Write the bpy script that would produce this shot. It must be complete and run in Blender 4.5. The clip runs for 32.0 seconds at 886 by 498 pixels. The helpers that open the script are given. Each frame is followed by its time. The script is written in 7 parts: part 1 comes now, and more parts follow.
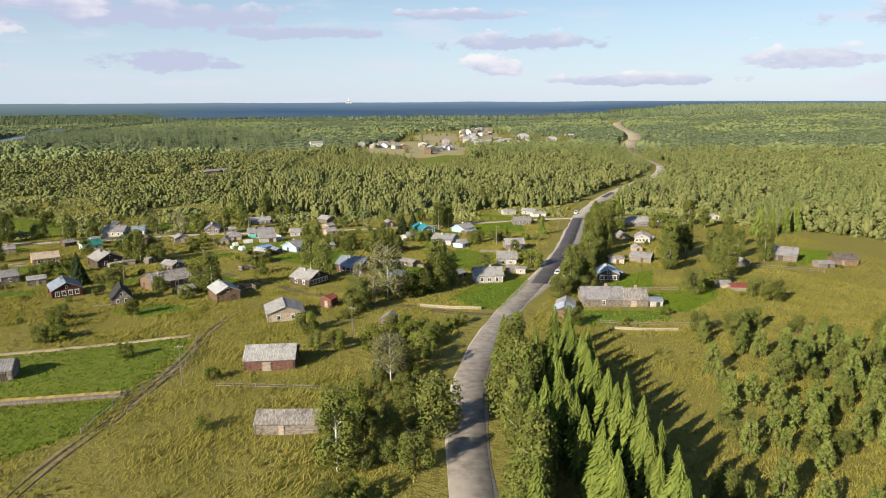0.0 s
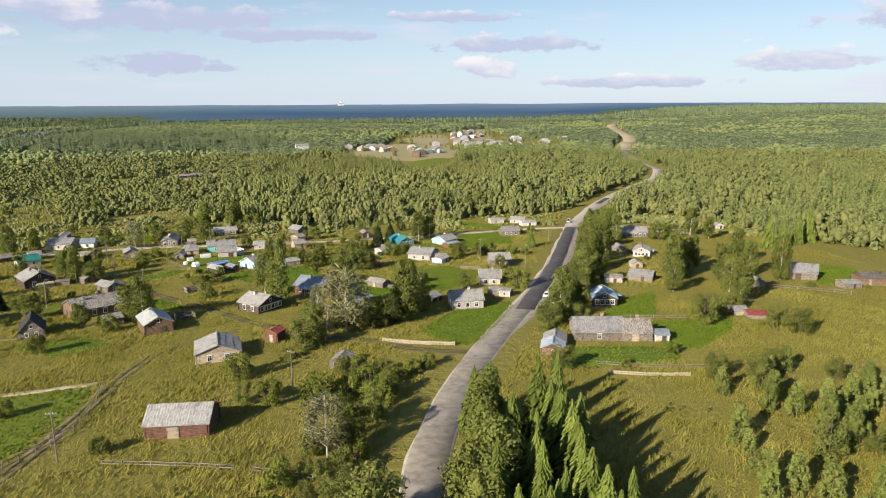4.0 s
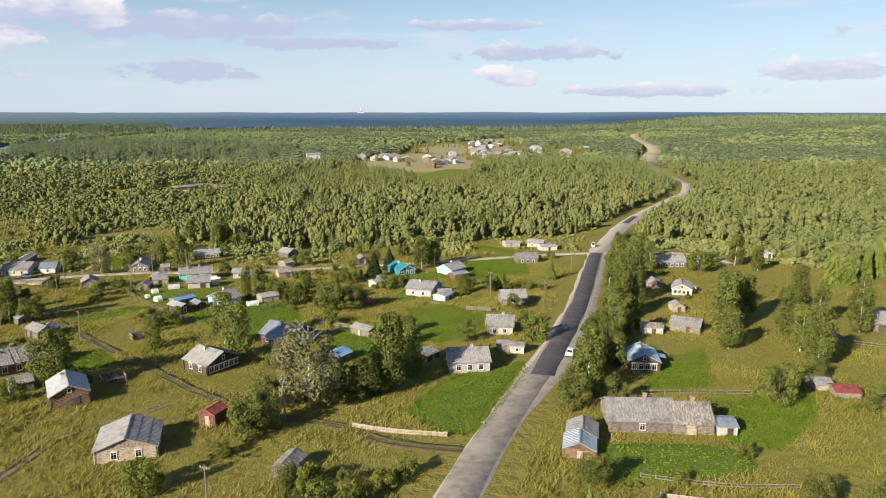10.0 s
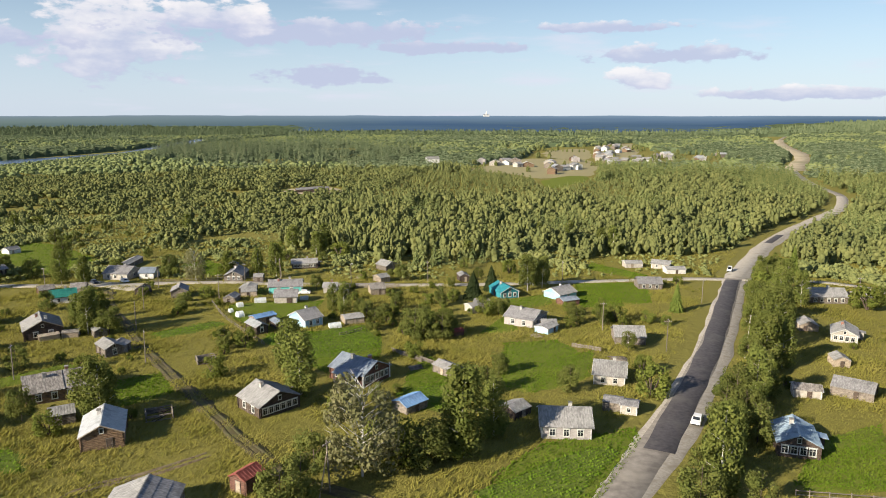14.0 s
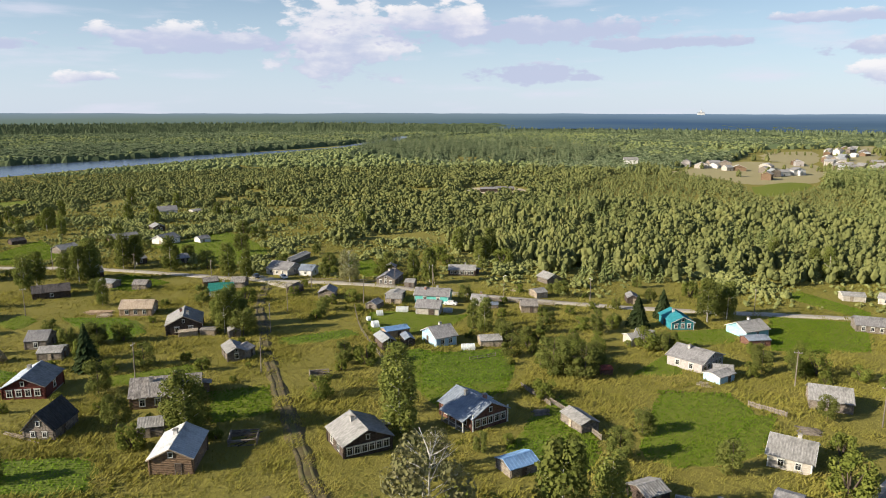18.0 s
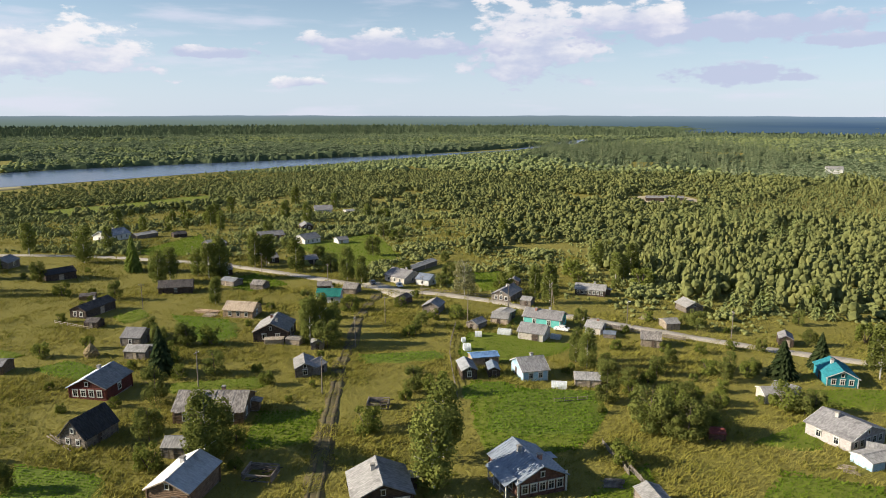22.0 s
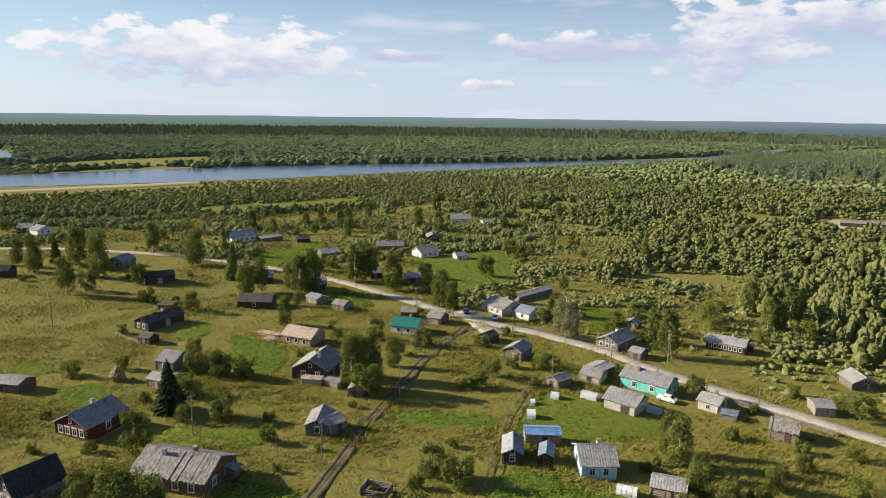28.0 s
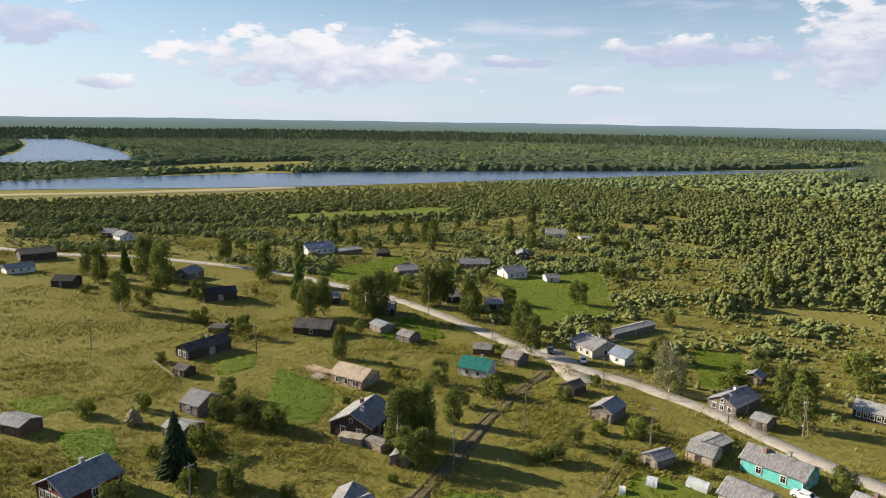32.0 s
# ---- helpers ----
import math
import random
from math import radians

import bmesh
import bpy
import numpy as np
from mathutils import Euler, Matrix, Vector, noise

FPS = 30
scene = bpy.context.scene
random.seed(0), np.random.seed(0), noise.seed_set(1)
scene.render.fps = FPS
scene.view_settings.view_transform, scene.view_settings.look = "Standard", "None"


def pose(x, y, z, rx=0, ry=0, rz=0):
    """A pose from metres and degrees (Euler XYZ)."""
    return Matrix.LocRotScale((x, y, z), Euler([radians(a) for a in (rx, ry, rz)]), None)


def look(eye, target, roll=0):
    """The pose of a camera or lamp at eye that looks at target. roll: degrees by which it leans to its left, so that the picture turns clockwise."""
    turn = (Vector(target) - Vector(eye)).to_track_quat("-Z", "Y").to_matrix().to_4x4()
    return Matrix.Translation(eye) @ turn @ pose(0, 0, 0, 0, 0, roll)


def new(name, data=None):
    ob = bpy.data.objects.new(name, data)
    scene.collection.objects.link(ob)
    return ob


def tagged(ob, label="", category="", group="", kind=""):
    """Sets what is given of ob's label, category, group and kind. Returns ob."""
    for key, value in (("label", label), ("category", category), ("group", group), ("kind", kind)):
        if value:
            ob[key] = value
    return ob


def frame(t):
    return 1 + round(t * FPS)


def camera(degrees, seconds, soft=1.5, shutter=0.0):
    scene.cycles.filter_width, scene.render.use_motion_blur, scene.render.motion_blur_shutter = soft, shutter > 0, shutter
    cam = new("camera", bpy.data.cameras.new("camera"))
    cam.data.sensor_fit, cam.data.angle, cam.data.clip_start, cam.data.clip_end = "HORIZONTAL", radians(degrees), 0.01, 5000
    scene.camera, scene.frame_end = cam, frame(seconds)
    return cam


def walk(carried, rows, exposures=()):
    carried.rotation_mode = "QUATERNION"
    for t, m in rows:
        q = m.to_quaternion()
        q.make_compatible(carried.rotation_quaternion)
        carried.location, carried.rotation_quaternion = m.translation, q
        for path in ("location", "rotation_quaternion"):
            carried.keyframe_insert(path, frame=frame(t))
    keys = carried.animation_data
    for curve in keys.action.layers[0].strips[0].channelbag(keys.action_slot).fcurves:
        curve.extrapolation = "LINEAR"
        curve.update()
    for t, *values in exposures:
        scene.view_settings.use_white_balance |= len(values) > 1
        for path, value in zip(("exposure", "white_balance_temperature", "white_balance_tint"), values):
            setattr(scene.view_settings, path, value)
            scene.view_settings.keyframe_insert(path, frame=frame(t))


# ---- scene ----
cam = camera(65.0, 32.0, soft=0.95)
PATH = [
    (0, (-7.42, -7.68, 59.88), (-5.67, 90.02, 38.63), -0.20),
    (0.5, (-6.40, -3.75, 59.68), (-4.50, 93.95, 38.47), -0.35),
    (1, (-5.50, 0.38, 59.43), (-3.50, 98.08, 38.18), -0.48),
    (1.5, (-4.68, 4.45, 59.17), (-2.73, 102.11, 37.78), -0.56),
    (2, (-3.98, 8.06, 58.93), (-1.73, 105.76, 37.73), -0.57),
    (2.5, (-3.19, 11.32, 58.78), (-0.89, 109.03, 37.64), -0.51),
    (3, (-2.31, 14.55, 58.68), (0.09, 112.27, 37.59), -0.41),
    (3.5, (-1.48, 17.79, 58.57), (0.97, 115.53, 37.56), -0.30),
    (5.5, (1.53, 30.92, 58.58), (4.32, 128.68, 37.74), -0.20),
    (6, (2.03, 34.03, 58.68), (4.93, 131.81, 37.93), -0.20),
    (6.5, (2.49, 37.20, 58.74), (5.49, 134.99, 38.04), -0.19),
    (7, (2.88, 40.42, 58.75), (5.88, 138.23, 38.14), -0.15),
    (7.5, (3.15, 43.65, 58.74), (6.25, 141.50, 38.34), -0.09),
    (8, (3.34, 46.87, 58.74), (6.54, 144.74, 38.48), -0.02),
    (8.5, (3.64, 50.08, 58.75), (6.74, 147.98, 38.60), 0.02),
    (9, (4.08, 53.32, 58.75), (6.23, 151.26, 38.66), 0.03),
    (9.5, (4.55, 56.57, 58.74), (5.80, 154.57, 38.84), 0.03),
    (10, (5.05, 59.80, 58.74), (4.85, 157.81, 38.89), 0.03),
    (10.5, (5.64, 63.05, 58.77), (3.89, 161.06, 39.02), 0.02),
    (11, (6.29, 66.32, 58.80), (2.79, 164.29, 39.05), 0.02),
    (11.5, (6.86, 69.62, 58.77), (1.51, 167.53, 39.18), 0.03),
    (12, (7.32, 72.92, 58.72), (0.22, 170.73, 39.17), 0.06),
    (12.5, (7.88, 76.31, 58.74), (-1.52, 173.93, 39.19), 0.06),
    (13, (8.46, 79.76, 58.74), (-3.09, 177.14, 39.14), 0.06),
    (13.5, (8.97, 83.14, 58.71), (-5.28, 180.20, 39.27), 0.05),
    (14, (9.45, 86.40, 58.79), (-8.15, 182.91, 39.39), 0.07),
    (14.5, (9.88, 89.50, 58.95), (-11.17, 185.31, 39.55), 0.10),
    (16.5, (13.03, 102.78, 58.62), (-21.78, 194.49, 39.17), 0.00),
    (17, (13.99, 106.02, 58.66), (-24.05, 196.40, 39.07), 0.01),
    (17.5, (14.97, 109.29, 58.68), (-26.28, 198.23, 38.98), 0.03),
    (18, (15.95, 112.62, 58.65), (-28.52, 200.00, 38.94), 0.07),
    (18.5, (16.98, 115.93, 58.61), (-30.56, 201.67, 38.91), 0.09),
    (19, (18.03, 119.24, 58.58), (-32.66, 203.17, 38.94), 0.11),
    (19.5, (18.98, 122.67, 58.52), (-34.58, 204.79, 38.82), 0.12),
    (20, (19.91, 126.20, 58.46), (-36.57, 206.33, 38.77), 0.13),
    (20.5, (20.83, 129.68, 58.44), (-38.01, 208.12, 38.80), 0.12),
    (21, (21.64, 133.09, 58.46), (-39.36, 209.89, 38.96), 0.10),
    (21.5, (22.34, 136.53, 58.52), (-41.03, 211.40, 39.06), 0.07),
    (22, (23.06, 139.96, 58.63), (-42.67, 212.78, 39.24), 0.04),
    (22.5, (23.88, 143.29, 58.85), (-44.41, 213.74, 39.50), 0.03),
    (23, (24.59, 146.68, 59.11), (-45.37, 215.49, 39.85), 0.03),
    (23.5, (24.97, 150.23, 59.27), (-45.90, 218.10, 40.02), 0.03),
    (24, (25.03, 153.76, 59.38), (-46.43, 221.02, 40.18), 0.05),
    (24.5, (24.83, 157.20, 59.52), (-47.17, 223.90, 40.32), 0.08),
    (25, (24.47, 160.67, 59.67), (-49.55, 225.09, 40.41), 0.13),
    (25.5, (24.13, 164.15, 59.84), (-51.56, 226.59, 40.59), 0.20),
    (27.5, (18.79, 177.47, 60.14), (-62.24, 232.83, 40.93), 0.60),
    (28, (16.49, 180.38, 60.06), (-65.84, 233.81, 40.91), 0.69),
    (28.5, (14.11, 183.19, 60.07), (-69.62, 234.42, 40.97), 0.75),
    (29, (11.52, 185.87, 60.07), (-73.57, 234.81, 41.02), 0.80),
    (29.5, (8.74, 188.42, 60.03), (-77.64, 235.16, 41.18), 0.83),
    (30, (5.87, 190.91, 60.07), (-81.16, 236.40, 41.23), 0.87),
    (30.5, (3.02, 193.33, 60.20), (-84.46, 237.99, 41.40), 0.90),
    (31, (0.17, 195.69, 60.29), (-87.79, 239.40, 41.53), 0.92),
    (31.5, (-2.62, 198.10, 60.27), (-91.20, 240.59, 41.63), 0.92),
    (32, (-5.33, 200.63, 60.22), (-94.77, 241.32, 41.67), 0.90),
]
walk(cam, [(t, look(eye, target, roll)) for t, eye, target, roll in PATH])

# ---- light ----
SUN_AZ, SUN_EL = radians(-138), radians(24)
world = bpy.data.worlds.new("sky")
scene.world = world
world.use_nodes = True
wt = world.node_tree


def wnode(kind, *links, **values):
    """A node of the sky's tree with its first sockets linked or set."""
    n = wt.nodes.new(kind)
    for k, v in values.items():
        if k == "operation":
            n.operation = v
    for i, v in enumerate(links):
        if v is None:
            continue
        if isinstance(v, bpy.types.NodeSocket):
            wt.links.new(v, n.inputs[i])
        else:
            n.inputs[i].default_value = v
    return n


def wmath(op, a, b=0.0, c=0.0):
    return wnode("ShaderNodeMath", a, b, c, operation=op).outputs[0]


sky = wt.nodes.new("ShaderNodeTexSky")
sky.sky_type, sky.sun_disc, sky.sun_elevation, sky.sun_rotation = "NISHITA", False, SUN_EL, SUN_AZ
sky.air_density, sky.dust_density, sky.ozone_density = 1.0, 0.2, 3.0
SKY_LEVEL = 0.06
scene.view_settings.exposure = 0.88
way = wnode("ShaderNodeTexCoord").outputs["Generated"]
sep = wnode("ShaderNodeSeparateXYZ", way)
az = wmath("MULTIPLY", wmath("ARCTAN2", sep.outputs[0], sep.outputs[1]), 57.2958)
el = wmath("MULTIPLY", wmath("ARCSINE", sep.outputs[2]), 57.2958)
flat = wnode("ShaderNodeCombineXYZ", az, wmath("MULTIPLY", el, 2.2), 0.0).outputs[0]


def wnoise(scale, detail, rough=0.6):
    n = wnode("ShaderNodeTexNoise", flat)
    n.inputs["Scale"].default_value, n.inputs["Detail"].default_value, n.inputs["Roughness"].default_value = scale, detail, rough
    return n.outputs[0]


puff, fine = wnoise(0.34, 6, 0.55), wnoise(1.1, 5, 0.55)
wisp_at = wnode("ShaderNodeCombineXYZ", wmath("MULTIPLY", az, 0.25), wmath("MULTIPLY", el, 1.6), 3.0).outputs[0]
wisp_n = wnode("ShaderNodeTexNoise", wisp_at)
wisp_n.inputs["Scale"].default_value, wisp_n.inputs["Detail"].default_value = 0.42, 6
rough_edge = wmath("ADD", wmath("MULTIPLY", wmath("SUBTRACT", puff, 0.5), 3.2), wmath("MULTIPLY", wmath("SUBTRACT", fine, 0.5), 0.9))
colour = sky.outputs[0]


def lerp(f, a, b):
    n = wt.nodes.new("ShaderNodeMix")
    n.data_type = "RGBA"
    wt.links.new(f, n.inputs[0])
    for v, socket in ((a, n.inputs[6]), (b, n.inputs[7])):
        if isinstance(v, bpy.types.NodeSocket):
            wt.links.new(v, socket)
        else:
            socket.default_value = v
    return n.outputs[2]


def clamp01(v, lo, hi):
    n = wnode("ShaderNodeMapRange", v, lo, hi, 0.0, 1.0)
    n.interpolation_type = "SMOOTHSTEP"
    return n.outputs[0]


# pale veil towards the horizon, streaks, then the heaps of cloud
veil = wmath("MULTIPLY", clamp01(el, 14.0, -1.0), 0.72)
colour = lerp(veil, colour, (6.0, 7.2, 9.0, 1))
streak = wmath("MULTIPLY", clamp01(wisp_n.outputs[0], 0.52, 0.74), 0.6)
colour = lerp(streak, colour, (7.0, 7.0, 8.2, 1))
for a0, e0, wa, we, dark in ((-75.2, 3.9, 10.0, 2.4, 0.0), (-34.9, 5.0, 4.6, 3.9, 0.05), (-21.4, 5.9, 11.0, 1.2, 0.7), (-10.5, 4.9, 6.0, 0.55, 0.8), (1.5, 6.3, 5.0, 0.5, 0.5), (-19.4, 2.7, 4.2, 0.9, 1.0),
                             (4.9, 2.4, 2.6, 1.0, 0.0), (7.1, 4.2, 5.8, 0.8, 0.6), (28.3, 2.8, 4.4, 0.9, 0.1), (-53.3, 2.2, 2.0, 0.5, 0.0),
                             (16.4, 1.3, 6.5, 0.55, 0.3), (-28.2, 6.7, 4.2, 1.4, 0.1), (-91.7, 2.1, 2.2, 0.6, 0.1), (-46.0, 4.9, 8.0, 1.1, 0.5),
                             (-60.0, 4.3, 3.5, 0.5, 0.7), (-96.0, 6.0, 4.0, 1.5, 0.4), (40.0, 5.5, 9.0, 1.4, 0.4), (-120.0, 6.0, 12.0, 2.5, 0.2), (80.0, 7.0, 12.0, 2.5, 0.2), (150.0, 8.0, 16.0, 3.0, 0.3)):
    da = wmath("DIVIDE", wmath("SUBTRACT", az, a0), wa)
    de = wmath("DIVIDE", wmath("SUBTRACT", el, e0), we)
    low = wmath("MAXIMUM", wmath("MULTIPLY", de, -1.5), de)
    d = wmath("SQRT", wmath("ADD", wmath("MULTIPLY", da, da), wmath("MULTIPLY", low, low)))
    cover = clamp01(wmath("ADD", wmath("SUBTRACT", 1.18, d), rough_edge), 0.0, 0.42)
    lit = clamp01(wmath("ADD", wmath("MULTIPLY", de, 0.6), wmath("MULTIPLY", wmath("SUBTRACT", puff, 0.5), 2.2)), -0.6 + dark, 0.7 + dark)
    body = lerp(lit, (4.9, 5.3, 7.0, 1), (8.9, 8.6, 8.7, 1))
    colour = lerp(wmath("MULTIPLY", cover, 0.86), colour, body)
wt.links.new(colour, wt.nodes["Background"].inputs[0])
wt.nodes["Background"].inputs[1].default_value = SKY_LEVEL
sun_data = bpy.data.lights.new("sun", "SUN")
sun_data.energy, sun_data.angle, sun_data.color = 5.0, radians(0.5), (1, 0.89, 0.71)
sun = new("sun", sun_data)
sun.matrix_world = look((0, 0, 0), (-math.sin(SUN_AZ) * math.cos(SUN_EL), -math.cos(SUN_AZ) * math.cos(SUN_EL), -math.sin(SUN_EL)))

# ---- materials ----
rng = np.random.default_rng(7)


def stuffmat(name, dark, light, scale=3.0, rough=0.85, bump=0.3, metal=0.0, stretch=(1, 1, 1), vary=0.25, dirt=None, big=0.25, gloss=0.3):
    """A weathered surface: two noises between two colours, a third for dirt, relief, and a shade of its own for each object."""
    m = bpy.data.materials.new(name)
    m.use_nodes = True
    t = m.node_tree
    b = t.nodes["Principled BSDF"]
    co = t.nodes.new("ShaderNodeTexCoord").outputs["Object"]
    mp = t.nodes.new("ShaderNodeMapping")
    mp.inputs["Scale"].default_value = stretch
    t.links.new(co, mp.inputs[0])
    n1, n2 = t.nodes.new("ShaderNodeTexNoise"), t.nodes.new("ShaderNodeTexNoise")
    n1.inputs["Scale"].default_value, n1.inputs["Detail"].default_value = scale, 5
    n2.inputs["Scale"].default_value, n2.inputs["Detail"].default_value = scale * big, 3
    t.links.new(mp.outputs[0], n1.inputs[0])
    t.links.new(co, n2.inputs[0])
    ramp = t.nodes.new("ShaderNodeValToRGB")
    ramp.color_ramp.elements[0].position, ramp.color_ramp.elements[1].position = 0.32, 0.7
    ramp.color_ramp.elements[0].color, ramp.color_ramp.elements[1].color = (*dark, 1), (*light, 1)
    t.links.new(n1.outputs[0], ramp.inputs[0])
    out = ramp.outputs[0]
    mix = t.nodes.new("ShaderNodeMix")
    mix.data_type = "RGBA"
    mr = t.nodes.new("ShaderNodeMapRange")
    mr.inputs[1].default_value, mr.inputs[2].default_value = 0.5, 0.72
    mr.inputs[4].default_value = 0.7
    t.links.new(n2.outputs[0], mr.inputs[0])
    t.links.new(mr.outputs[0], mix.inputs[0])
    t.links.new(out, mix.inputs[6])
    mix.inputs[7].default_value = (*(dirt or tuple(0.55 * v for v in dark)), 1)
    hsv = t.nodes.new("ShaderNodeHueSaturation")
    info = t.nodes.new("ShaderNodeObjectInfo")
    mv = t.nodes.new("ShaderNodeMapRange")
    mv.inputs[3].default_value, mv.inputs[4].default_value = 1 - vary, 1 + vary
    t.links.new(info.outputs["Random"], mv.inputs[0])
    t.links.new(mv.outputs[0], hsv.inputs["Value"])
    t.links.new(mix.outputs[2], hsv.inputs["Color"])
    t.links.new(hsv.outputs[0], b.inputs["Base Color"])
    b.inputs["Roughness"].default_value, b.inputs["Metallic"].default_value = rough, metal
    b.inputs["Specular IOR Level"].default_value = gloss
    if bump:
        bp = t.nodes.new("ShaderNodeBump")
        bp.inputs["Strength"].default_value, bp.inputs["Distance"].default_value = bump, 0.05
        t.links.new(n1.outputs[0], bp.inputs["Height"])
        t.links.new(bp.outputs[0], b.inputs["Normal"])
    return m


def leafmat(name, a, b, c, scale=0.12, through_light=0.26, island=0.45):
    """Foliage: the shade changes from leaf cluster to cluster and slowly from place to place."""
    m = bpy.data.materials.new(name)
    m.use_nodes = True
    t = m.node_tree
    for n in list(t.nodes):
        if n.type != "OUTPUT_MATERIAL":
            t.nodes.remove(n)
    geo, info = t.nodes.new("ShaderNodeNewGeometry"), t.nodes.new("ShaderNodeObjectInfo")
    n1 = t.nodes.new("ShaderNodeTexNoise")
    n1.inputs["Scale"].default_value, n1.inputs["Detail"].default_value = scale, 3
    t.links.new(geo.outputs["Position"], n1.inputs[0])
    add = t.nodes.new("ShaderNodeMath")
    add.operation = "MULTIPLY_ADD"
    add.inputs[1].default_value = island
    t.links.new(geo.outputs["Random Per Island"], add.inputs[0])
    mr = t.nodes.new("ShaderNodeMapRange")
    mr.inputs[1].default_value, mr.inputs[2].default_value = 0.3, 0.7
    mr.inputs[3].default_value, mr.inputs[4].default_value = 0.0, 0.6
    t.links.new(n1.outputs[0], mr.inputs[0])
    t.links.new(mr.outputs[0], add.inputs[2])
    ramp = t.nodes.new("ShaderNodeValToRGB")
    e = ramp.color_ramp.elements
    e[0].color, e[1].color = (*a, 1), (*c, 1)
    e.new(0.5).color = (*b, 1)
    t.links.new(add.outputs[0], ramp.inputs[0])
    hsv = t.nodes.new("ShaderNodeHueSaturation")
    mv = t.nodes.new("ShaderNodeMapRange")
    mv.inputs[3].default_value, mv.inputs[4].default_value = 0.8, 1.2
    t.links.new(info.outputs["Random"], mv.inputs[0])
    t.links.new(mv.outputs[0], hsv.inputs["Value"])
    t.links.new(ramp.outputs[0], hsv.inputs["Color"])
    d, tr, mx = t.nodes.new("ShaderNodeBsdfDiffuse"), t.nodes.new("ShaderNodeBsdfTranslucent"), t.nodes.new("ShaderNodeMixShader")
    mx.inputs[0].default_value = through_light
    t.links.new(hsv.outputs[0], d.inputs[0])
    t.links.new(hsv.outputs[0], tr.inputs[0])
    t.links.new(d.outputs[0], mx.inputs[1])
    t.links.new(tr.outputs[0], mx.inputs[2])
    t.links.new(mx.outputs[0], t.nodes["Material Output"].inputs[0])
    return m


def groundmat(name, cols, scales, bump=0.6, rough=0.95):
    """Turf: patches of several greens and straw colours at four sizes."""
    m = bpy.data.materials.new(name)
    m.use_nodes = True
    t = m.node_tree
    b = t.nodes["Principled BSDF"]
    b.inputs["Roughness"].default_value = rough
    b.inputs["Specular IOR Level"].default_value = 0.1
    co = t.nodes.new("ShaderNodeTexCoord").outputs["Object"]
    out = None
    for i, (s, c) in enumerate(zip(scales, cols)):
        n = t.nodes.new("ShaderNodeTexNoise")
        n.inputs["Scale"].default_value, n.inputs["Detail"].default_value, n.inputs["Distortion"].default_value = s, 5, 0.6
        t.links.new(co, n.inputs[0])
        ramp = t.nodes.new("ShaderNodeValToRGB")
        ramp.color_ramp.elements[0].position, ramp.color_ramp.elements[1].position = 0.36, 0.64
        if out is None:
            ramp.color_ramp.elements[0].color, ramp.color_ramp.elements[1].color = (*c[0], 1), (*c[1], 1)
            out = ramp.outputs[0]
        else:
            mix = t.nodes.new("ShaderNodeMix")
            mix.data_type = "RGBA"
            ml = t.nodes.new("ShaderNodeMath")
            ml.operation = "MULTIPLY"
            ml.inputs[1].default_value = c[1]
            t.links.new(ramp.outputs[0], ml.inputs[0])
            t.links.new(ml.outputs[0], mix.inputs[0])
            t.links.new(out, mix.inputs[6])
            mix.inputs[7].default_value = (*c[0], 1)
            out = mix.outputs[2]
        last = n
    t.links.new(out, b.inputs["Base Color"])
    bp = t.nodes.new("ShaderNodeBump")
    bp.inputs["Strength"].default_value, bp.inputs["Distance"].default_value = bump, 0.25
    t.links.new(last.outputs[0], bp.inputs["Height"])
    mound = t.nodes.new("ShaderNodeTexNoise")
    mound.inputs["Scale"].default_value, mound.inputs["Detail"].default_value = 0.55, 4
    t.links.new(co, mound.inputs[0])
    bm2 = t.nodes.new("ShaderNodeBump")
    bm2.inputs["Strength"].default_value, bm2.inputs["Distance"].default_value = bump * 0.8, 0.9
    t.links.new(mound.outputs[0], bm2.inputs["Height"])
    t.links.new(bm2.outputs[0], bp.inputs["Normal"])
    t.links.new(bp.outputs[0], b.inputs["Normal"])
    return m


M = {}
wood = dict(stretch=(0.25, 0.25, 1.6), scale=6, bump=0.5)
for key, dark, light in (("log_brown", (0.11, 0.07, 0.045), (0.25, 0.17, 0.11)), ("log_dark", (0.045, 0.033, 0.028), (0.13, 0.095, 0.075)), ("log_grey", (0.12, 0.1, 0.085), (0.3, 0.26, 0.22)),
                         ("log_red", (0.1, 0.05, 0.04), (0.22, 0.115, 0.085)), ("log_pale", (0.25, 0.2, 0.15), (0.45, 0.38, 0.3)), ("log_new", (0.36, 0.25, 0.16), (0.54, 0.41, 0.29)),
                         ("paint_red", (0.075, 0.02, 0.017), (0.15, 0.042, 0.032))):
    M[key] = stuffmat(key, dark, light, **wood)
M["log_yellow"] = stuffmat("yellow_boards", (0.36, 0.26, 0.08), (0.5, 0.38, 0.13), **wood)
for key, dark, light in (("white", (0.5, 0.49, 0.47), (0.68, 0.67, 0.65)), ("pale", (0.33, 0.3, 0.265), (0.5, 0.46, 0.41)), ("pink", (0.3, 0.275, 0.27), (0.42, 0.385, 0.375)), ("cyan", (0.1, 0.44, 0.41), (0.17, 0.56, 0.52)),
                         ("turq", (0.02, 0.18, 0.22), (0.04, 0.25, 0.3)), ("ltblue", (0.28, 0.44, 0.58), (0.42, 0.58, 0.7)), ("ltcyan", (0.24, 0.48, 0.55), (0.36, 0.6, 0.66))):
    M[key] = stuffmat(key + "_paint", dark, light, scale=4, rough=0.7, bump=0.15, vary=0.06, stretch=(0.4, 0.4, 1.2), dirt=tuple(0.72 * v for v in dark))
